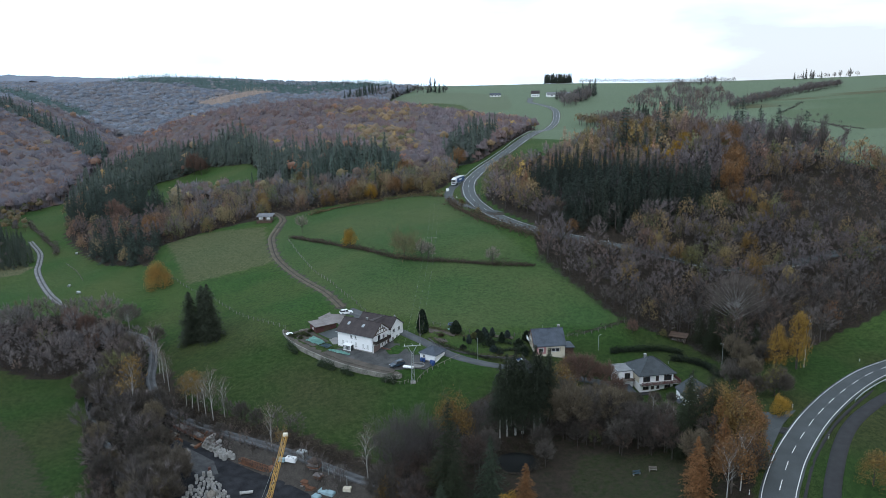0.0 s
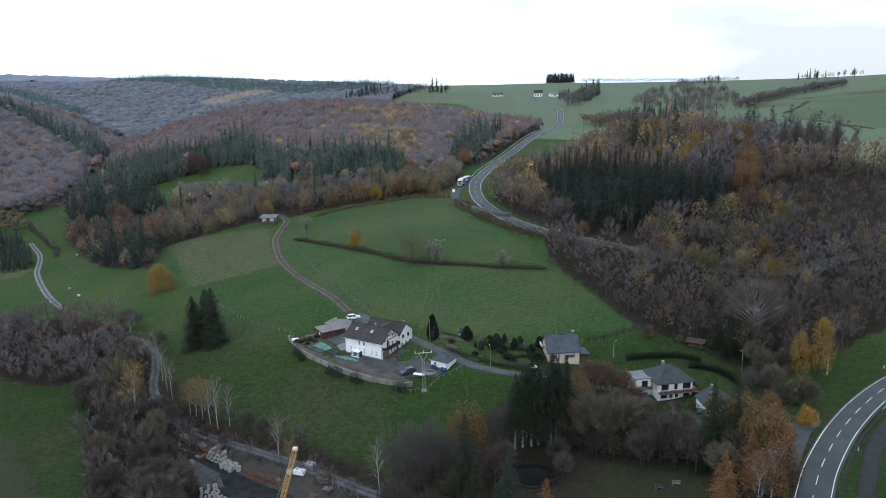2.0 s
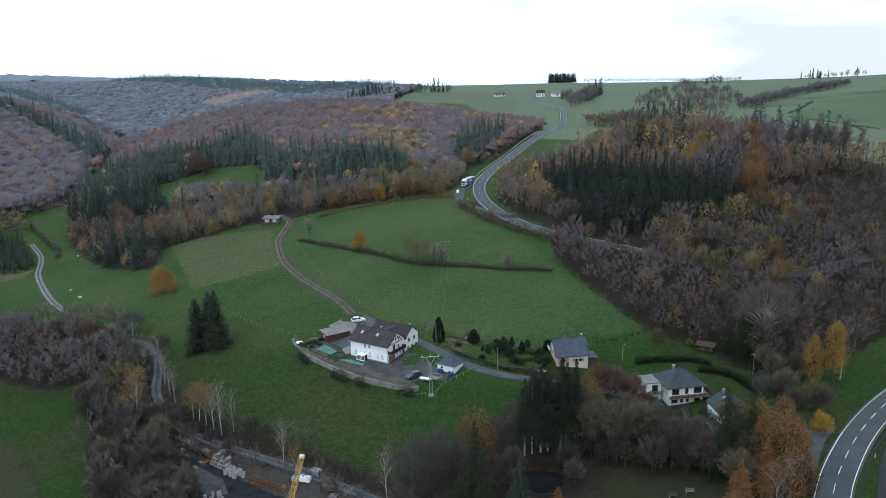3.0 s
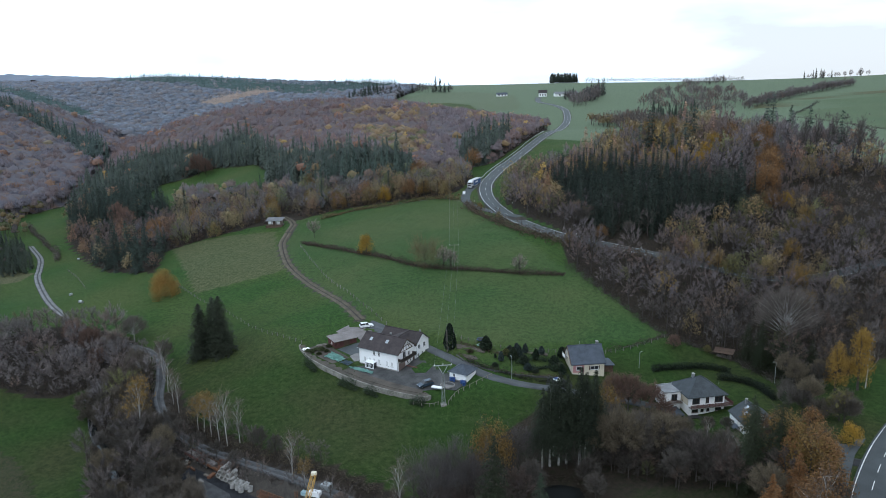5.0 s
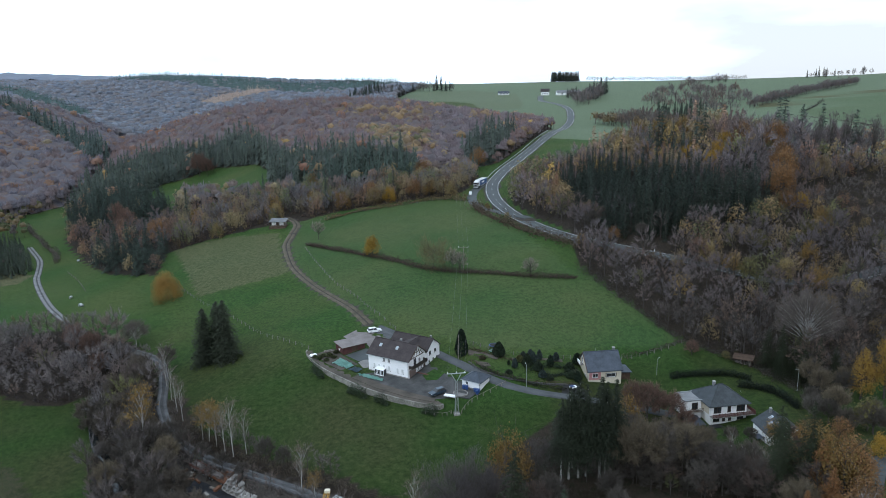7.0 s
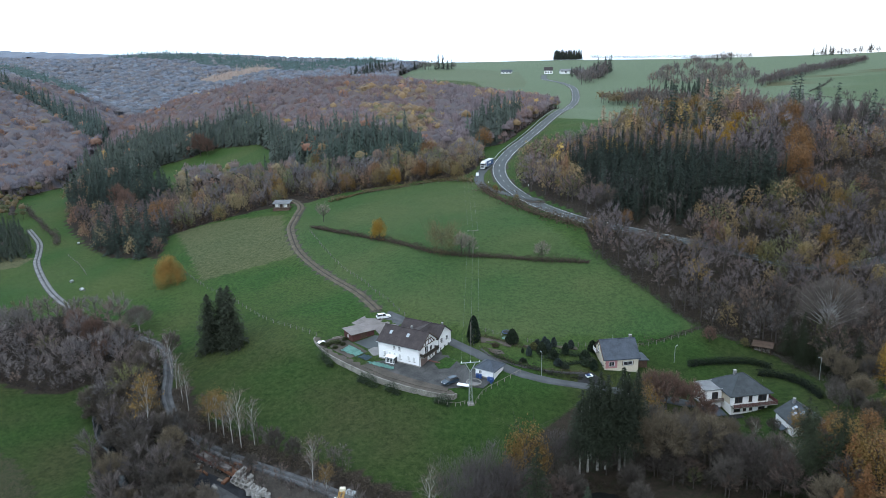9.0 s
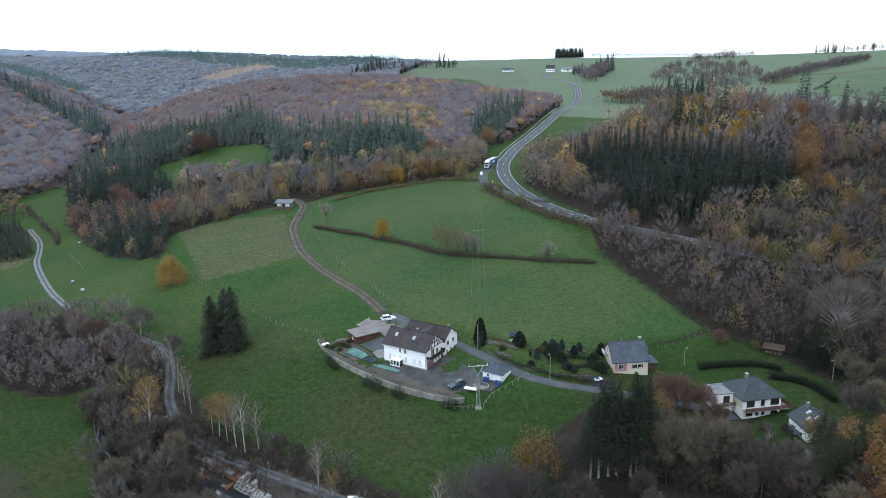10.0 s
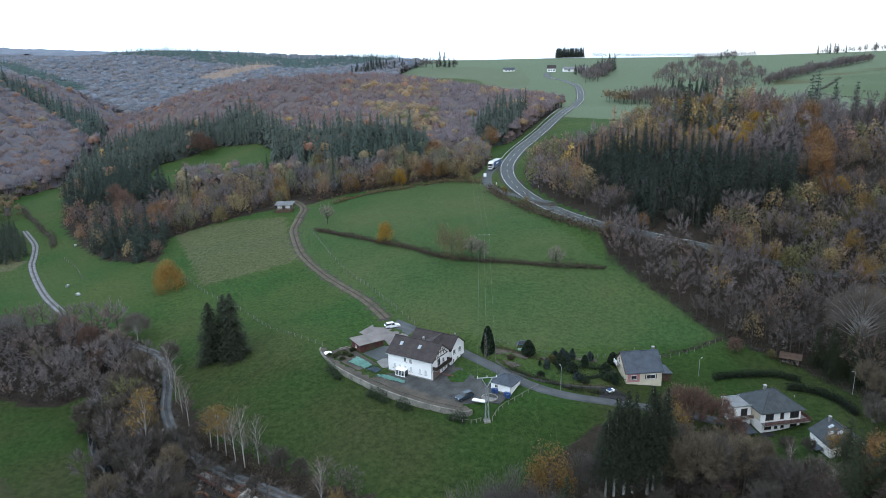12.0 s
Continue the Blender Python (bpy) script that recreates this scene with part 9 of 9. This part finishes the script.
# ---------------------------------------------------------------- garden above the lane
def stone_border(points, label):
    """A low border of rough stones, laid end to end and partly upon one another."""
    w = tagged(new("stone_border", None), label, "garden wall")
    rg = random.Random(9)
    line = spline(points, 0.55)
    meshes = []
    for k in range(6):
        bm = box(bmesh.new(), -0.34, 0.34, -0.22, 0.22, -0.25, 0.3, 0.07)
        for v in bm.verts:
            v.co += Vector((rg.uniform(-0.07, 0.07), rg.uniform(-0.06, 0.06), rg.uniform(-0.08, 0.06)))
        me = bpy.data.meshes.new("stone")
        bmesh.ops.recalc_face_normals(bm, faces=bm.faces)
        bm.to_mesh(me)
        bm.free()
        me.materials.append(BORDER_STONE)
        meshes.append(me)
    for i in range(len(line) - 1):
        (ax, ay), (bx, by) = line[i], line[i + 1]
        o = new("stone", rg.choice(meshes))
        o.parent = w
        o.matrix_basis = pose(ax, ay, ground_at(ax, ay) + rg.uniform(0.0, 0.18), rg.uniform(-8, 8), rg.uniform(-8, 8), math.degrees(math.atan2(by - ay, bx - ax)) + rg.uniform(-14, 14))


BORDER_STONE = surface("dark_border_stone", (0.035, 0.034, 0.033), (0.10, 0.097, 0.092), 1.5, 0.9, bump=0.4)
stone_border([(-5.6, 203.6), (-3.2, 199.2), (0.4, 196.0), (4.2, 193.6), (9.0, 192.2), (14.5, 192.0), (20.0, 192.8)], "low dark stone border between garden and lane")
flat_patch("garden_bed", [(-5.8, 208.6), (-1.5, 206.2), (2.6, 204.0), (2.0, 202.6), (-2.2, 204.4), (-5.6, 206.6)], DIRT, "dug brown vegetable bed in the garden", ground_at, 0.16, 0.6)
flat_patch("garden_bed", [(-4.2, 203.8), (-0.4, 201.0), (0.2, 199.6), (-2.6, 200.4)], DIRT, "bare brown flower bed above the lane", ground_at, 0.14, 0.6)
flat_patch("garden_bed", [(6.0, 203.6), (13.0, 204.0), (20.0, 204.6), (20.0, 203.2), (12.8, 202.6), (6.2, 202.4)], DIRT, "withered flower bed along the garden fence", ground_at, 0.16, 0.6)
flat_patch("turning_space", [(17.5, 189.2), (24.0, 188.8), (25.0, 191.4), (21.8, 193.6), (18.4, 192.4)], ASPHALT_DARK, "dark gravelled turning space beside the cream house", ground_at, 0.12, 0.8)
for x, y, tall, wide, tint, lab in ((9.2, 203.2, 2.2, 1.1, (0.05, 0.062, 0.05), "grey-green shrub in the garden"), (11.2, 204.0, 2.6, 0.9, (0.055, 0.07, 0.068), "pale blue-green garden conifer"), (18.2, 203.8, 2.4, 0.9, (0.05, 0.066, 0.062), "pale blue-green garden conifer"),
                                    (9.8, 199.4, 3.4, 1.3, (0.03, 0.042, 0.024), "dark green garden shrub"), (12.6, 197.6, 2.6, 1.3, (0.028, 0.04, 0.025), "dark green garden shrub"), (8.0, 202.0, 1.8, 1.2, (0.085, 0.088, 0.035), "yellow-green shrub in the garden"),
                                    (13.4, 194.6, 2.0, 1.1, (0.034, 0.048, 0.044), "low blue spruce at the garden border"), (15.2, 193.8, 1.2, 1.0, (0.03, 0.04, 0.026), "low clipped garden shrub"), (21.2, 199.6, 2.6, 1.4, (0.028, 0.042, 0.024), "dark green garden shrub"),
                                    (22.6, 197.6, 1.8, 1.5, (0.07, 0.08, 0.05), "rounded pale garden shrub"), (21.0, 196.4, 1.6, 1.2, (0.03, 0.045, 0.025), "dark green garden shrub"), (24.0, 203.5, 3.2, 1.3, (0.022, 0.034, 0.02), "dark conical garden conifer"),
                                    (-2.0, 203.4, 1.0, 0.9, (0.07, 0.06, 0.035), "withered brown shrub in the garden"), (4.6, 195.6, 1.1, 0.9, (0.03, 0.045, 0.025), "low evergreen garden shrub")):
    tree_thing("garden_shrub", cypress(4.0, 1.6, int(x * 10 + y)), "spruce", (x, y, ground_at(x, y) - 0.05), 0, wide * 0.75, tall / 4, tint, lab, key=("shrub", x))
handcart = root("garden_trailer", 20.8, 191.6, ground_at(20.8, 191.6) + 0.12, 25, "small white box trailer with blue cover beside the lane", "trailer")
part("tub", box(bmesh.new(), -0.9, 0.9, -0.55, 0.55, 0.4, 0.85, 0.05), WHITE, handcart)
part("cover", box(bmesh.new(), -0.85, 0.3, -0.58, 0.58, 0.85, 0.98, 0.05), BLUE, handcart)
part("drawbar", rod(bmesh.new(), (0.9, 0, 0.45), (1.9, 0, 0.35), 0.04), STEEL, handcart)
wheels(handcart, [(-0.1, -0.6), (-0.1, 0.6)], 0.28, 0.16)


# ---------------------------------------------------------------- stream
ribbon("stream", WAYS["stream"], WATER, "narrow dark stream on the valley floor", lift=0.1, category="stream")


# ---------------------------------------------------------------- builder's yard
def pit(x, y):
    return ground_at(x, y)


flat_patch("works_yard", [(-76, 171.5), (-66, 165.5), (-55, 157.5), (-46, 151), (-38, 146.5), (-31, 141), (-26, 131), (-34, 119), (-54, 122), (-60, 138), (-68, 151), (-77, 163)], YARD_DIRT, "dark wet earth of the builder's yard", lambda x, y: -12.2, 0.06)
flat_patch("gravel_heap_pad", [(-66, 163), (-57, 156), (-54, 150), (-58, 149), (-66, 157)], LANE, "grey gravel patch in the builder's yard", lambda x, y: -12.2, 0.11)


def pipe(x, y, z, turn, length, r, label, lean=0.0, name="concrete_pipe"):
    p = tagged(new(name, None), label, "concrete pipe", "pipes in the builder's yard")
    p.matrix_basis = pose(x, y, z, 0, lean, turn)
    part("barrel", ring(bmesh.new(), (0, 0, r), (length, 0, r), r, r * 0.78, 18), PIPE, p)
    part("socket", ring(bmesh.new(), (-0.25, 0, r), (0.02, 0, r), r * 1.15, r * 0.8, 18), PIPE, p)


rp = random.Random(5)
for i, (x, y, up) in enumerate([(-61.5, 162.8, 0), (-60.4, 161.8, 0), (-59.2, 161, 0), (-58, 160.3, 0), (-60.9, 162.4, 1.0), (-59.8, 161.5, 1.0), (-58.6, 160.8, 1.0), (-60.2, 162.2, 1.9)]):
    pipe(x, y, -12.1 + up, 72 + rp.uniform(-8, 8), 2.6, 0.56, "pale concrete drainage pipe in a stack")
for i in range(5):
    pipe(-57.0 + i * 0.75, 159.6 - i * 0.5, -12.1, 74 + rp.uniform(-6, 6), 1.8, 0.4, "grey concrete pipe beside the stack")
pipe(-46.2, 141.2, -12.1, 12, 2.6, 0.34, "single concrete pipe lying on the yard")
for i in range(4):
    pipe(-40.2 + 0.5 * (i % 2), 153.2 - 0.5 * (i // 2), -12.1 + 0.42 * (i // 2), 35, 2.4, 0.22, "thin grey pipe in a small stack")


def manhole_ring(x, y, z, r, h, label):
    m = root("manhole_ring", x, y, z, rp.uniform(0, 360), label, "manhole ring", "rings in the builder's yard")
    part("shell", ring(bmesh.new(), (0, 0, 0), (0, 0, h), r, r * 0.76, 16), PIPE, m)
    if r > 0.4:
        part("lip", ring(bmesh.new(), (0, 0, h), (0, 0, h + 0.08), r * 0.9, r * 0.76, 16), PIPE, m)


spots = []
for i in range(84):
    for _ in range(30):
        x, y = rp.uniform(-59.5, -46.5), rp.uniform(136.5, 149.5)
        r = rp.choice((0.28, 0.34, 0.4, 0.55))
        if x + 0.7 * y < 46.5 + 3 and x > -59 + (149 - y) * 0.1 and all(math.hypot(x - a, y - b) > r + c + 0.12 for a, b, c in spots):
            spots.append((x, y, r))
            break
for x, y, r in spots:
    h = rp.uniform(0.35, 0.6) if r > 0.3 else rp.uniform(0.5, 0.9)
    manhole_ring(x, y, -12.12, r, h, "grey concrete manhole ring standing on the yard")
    if rp.random() < 0.35:
        manhole_ring(x, y, -12.12 + h + 0.08, r * 0.95, h * 0.8, "concrete ring stacked on another ring")
for x, y in ((-57, 158.4), (-55.6, 157.6), (-54.6, 156.7), (-53.8, 157.9), (-56.2, 159.1), (-52.6, 157)):
    manhole_ring(x, y, -12.12, 0.6, 1.1, "tall concrete shaft ring beside the pipe stack")
ball = root("round_tank", -52.2, 139.6, -12.15, 0, "brownish round water tank among the rings", "tank")
bm = bmesh.new()
bmesh.ops.create_uvsphere(bm, u_segments=20, v_segments=12, radius=1.05, matrix=Matrix.Translation((0, 0, 1.0)))
part("shell", bm, GREY_WOOD, ball)
part("neck", ring(bmesh.new(), (0, 0, 1.95), (0, 0, 2.2), 0.3, 0.22), GREY_WOOD, ball)


def lattice(parent, a, b, w, mat, bays):
    """A square lattice boom from a to b: four chords and zigzag braces."""
    a, b = Vector(a), Vector(b)
    d = (b - a).normalized()
    u = d.cross(Vector((0.2, 0.1, 1))).normalized()
    v = d.cross(u)
    c = [u * sx * w + v * sy * w for sx, sy in ((-1, -1), (1, -1), (1, 1), (-1, 1))]
    for k in range(4):
        part("chord", rod(bmesh.new(), a + c[k], b + c[k], w * 0.16, sides=4), mat, parent)
    for k in range(4):
        bm = bmesh.new()
        for i in range(bays):
            p, q = a.lerp(b, i / bays), a.lerp(b, (i + 1) / bays)
            rod(bm, p + c[k], q + c[(k + 1) % 4], w * 0.10, sides=4)
            rod(bm, p + c[k], p + c[(k + 1) % 4], w * 0.10, sides=4)
        part("bracing", bm, mat, parent)


def crane():
    c = root("yellow_crane", -37.5, 118.5, -12.15, 0, "old yellow mobile crane with raised lattice jib", "crane")
    base, tip = (0.6, 0.8, 2.2), (6.1, 7.2, 22.3)
    lattice(c, base, tip, 0.36, YELLOW, 20)
    part("jib_head", box(bmesh.new(), tip[0] - 0.45, tip[0] + 0.45, tip[1] - 0.35, tip[1] + 0.35, tip[2] - 0.2, tip[2] + 0.35, 0.06), CREAM, c)
    part("hoist_rope", rod(bmesh.new(), (tip[0], tip[1], tip[2]), (-1.4, -1.0, 3.4), 0.03, sides=4), STEEL, c)
    part("pendant", rod(bmesh.new(), Vector(base).lerp(Vector(tip), 0.6), (-1.4, -1.2, 4.2), 0.03, sides=4), STEEL, c)
    part("turntable", rod(bmesh.new(), (0, 0, 0.9), (0, 0, 1.3), 1.2, sides=18), RUBBER, c)
    part("machine_house", box(bmesh.new(), -2.4, 1.2, -1.2, 1.2, 1.3, 3.2, 0.1), YELLOW, c)
    part("cab", box(bmesh.new(), 0.3, 1.9, 0.3, 1.3, 1.3, 3.1, 0.1), GLASS, c)
    part("gantry", rod(bmesh.new(), (-1.4, 0, 3.2), (-1.4, -1.2, 4.3), 0.08), YELLOW, c)
    part("undercarriage", box(bmesh.new(), -2.6, 2.6, -1.25, 1.25, 0.5, 0.95, 0.06), YELLOW, c)
    wheels(c, [(x, s * 1.1) for x in (-1.9, -0.7, 0.9, 2.0) for s in (-1, 1)], 0.5, 0.3)


crane()
boom = root("crane_boom_section", -50.2, 155.0, -12.1, -30, "rusty orange lattice boom section lying down", "crane part")
lattice(boom, (0, 0, 0.7), (9.6, 0, 0.7), 0.55, RUST, 12)
boom = root("crane_mast_section", -41.0, 150.8, -12.1, 0, "rusty upright lattice post section", "crane part")
lattice(boom, (0, 0, 0), (0.1, 0, 3.6), 0.25, RUST, 6)
part("base_block", box(bmesh.new(), -1.2, 0.9, -0.8, 0.8, -0.1, 1.3, 0.1), RUST, boom)


def flat_trailer(x, y, turn, mat, label):
    t = root("flat_trailer", x, y, pit(x, y) - 0.02, turn, label, "trailer")
    part("deck", box(bmesh.new(), -3.4, 3.4, -1.1, 1.1, 0.75, 0.95, 0.03), mat, t)
    for s in (-1, 1):
        part("side_board", box(bmesh.new(), -3.4, 3.4, s * 1.08 - 0.04, s * 1.08 + 0.04, 0.95, 1.5), mat, t)
    part("load", box(bmesh.new(), -3.0, 1.0, -0.7, 0.7, 0.95, 1.55, 0.1), ROOF_PALE, t)
    part("drawbar", rod(bmesh.new(), (3.4, 0, 0.8), (5.4, 0, 0.6), 0.09), mat, t)
    wheels(t, [(a, s * 0.95) for a in (-2.2, -1.2, 2.2) for s in (-1, 1)], 0.38, 0.25)


flat_trailer(-69.4, 170.8, -38, BRICK, "dark red flat trailer with pale load")
flat_trailer(-64.0, 166.8, -38, RUST, "rusty low trailer with timber")


def crate(x, y, turn, size, mat, label, name="material_crate"):
    c = root(name, x, y, pit(x, y), turn, label, "crate")
    a, b, h = size
    part("body", box(bmesh.new(), -a / 2, a / 2, -b / 2, b / 2, -0.05, h, 0.04), mat, c)
    for s in (-0.35, 0.35):
        part("batten", box(bmesh.new(), a * s - 0.06, a * s + 0.06, -b / 2 - 0.04, b / 2 + 0.04, h, h + 0.07), mat, c)


crate(-36.6, 149.6, -20, (2.6, 1.3, 1.0), WHITE, "white steel container box")
crate(-39.0, 150.6, -25, (1.6, 1.0, 0.8), PALE_BLUE, "pale blue machine housing")
crate(-34.4, 151.2, -28, (2.2, 1.6, 1.5), STEEL, "grey steel machine frame with guards")
def sheet_stack(x, y, turn, w, d, h):
    """Slipped rusty panels lying on one another."""
    s = root("sheet_stack", x, y, pit(x, y) - 0.03, turn, "slipped stack of rusty brown metal panels", "sheet stack")
    z = 0.0
    while z < h:
        t = rp.uniform(0.07, 0.2)
        ox, oy, k = rp.uniform(-0.3, 0.3), rp.uniform(-0.3, 0.3), rp.uniform(0.7, 1.05)
        bm = box(bmesh.new(), -w * k / 2 + ox, w * k / 2 + ox, -d * k / 2 + oy, d * k / 2 + oy, z, z + t)
        bmesh.ops.rotate(bm, verts=bm.verts, cent=(0, 0, z), matrix=Matrix.Rotation(rp.uniform(-0.25, 0.25), 3, "Z"))
        part("panel", bm, rp.choice((RUST, RUST, BROWN_WOOD, ROOF_PALE)), s)
        z += t + 0.01


for x, y, w, d, h in ((-30.6, 146.6, 2.6, 2.2, 1.5), (-32.4, 144.6, 2.4, 2.0, 0.9), (-29.4, 144.4, 1.9, 1.6, 0.7), (-31.0, 143.2, 2.4, 1.4, 0.5)):
    sheet_stack(x, y, rp.uniform(-40, -15), w, d, h)
for x, y, w, d, h in ((-28.0, 141.6, 2.0, 1.5, 0.7), (-26.2, 140.6, 1.9, 1.4, 0.8), (-29.2, 139.8, 1.8, 1.4, 0.5)):
    crate(x, y, rp.uniform(-35, -15), (w, d, h), PALE_BLUE, "pale blue plastic-wrapped pallet", "wrapped_pallet")
crate(-22.4, 140.3, -10, (1.8, 1.1, 0.8), CREAM, "cream-coloured plastic tank on the ground", "plastic_tank")
fence([(-28.6, 145.6), (-25.6, 143.4), (-22.6, 141.4)], "grey mesh site fence in the builder's yard", 1.5, 1.9, 2, STEEL)
for i in range(26):
    x, y = rp.uniform(-76, -60), rp.uniform(154, 172)
    crate(x, y, rp.uniform(0, 180), (rp.uniform(0.8, 2.2), rp.uniform(0.3, 0.9), rp.uniform(0.2, 0.6)), rp.choice((RUST, GREY_WOOD, CONCRETE, BROWN_WOOD)), "scrap timber and metal in the builder's yard", "scrap_pile")
barrel = root("red_drum", -56.6, 151.6, -12.14, 0, "faded red steel drum", "drum")
part("shell", rod(bmesh.new(), (0, 0, 0), (0, 0, 0.9), 0.32, sides=14), BRICK, barrel)
part("hoop", ring(bmesh.new(), (0, 0, 0.42), (0, 0, 0.5), 0.34, 0.3, 14), BRICK, barrel)
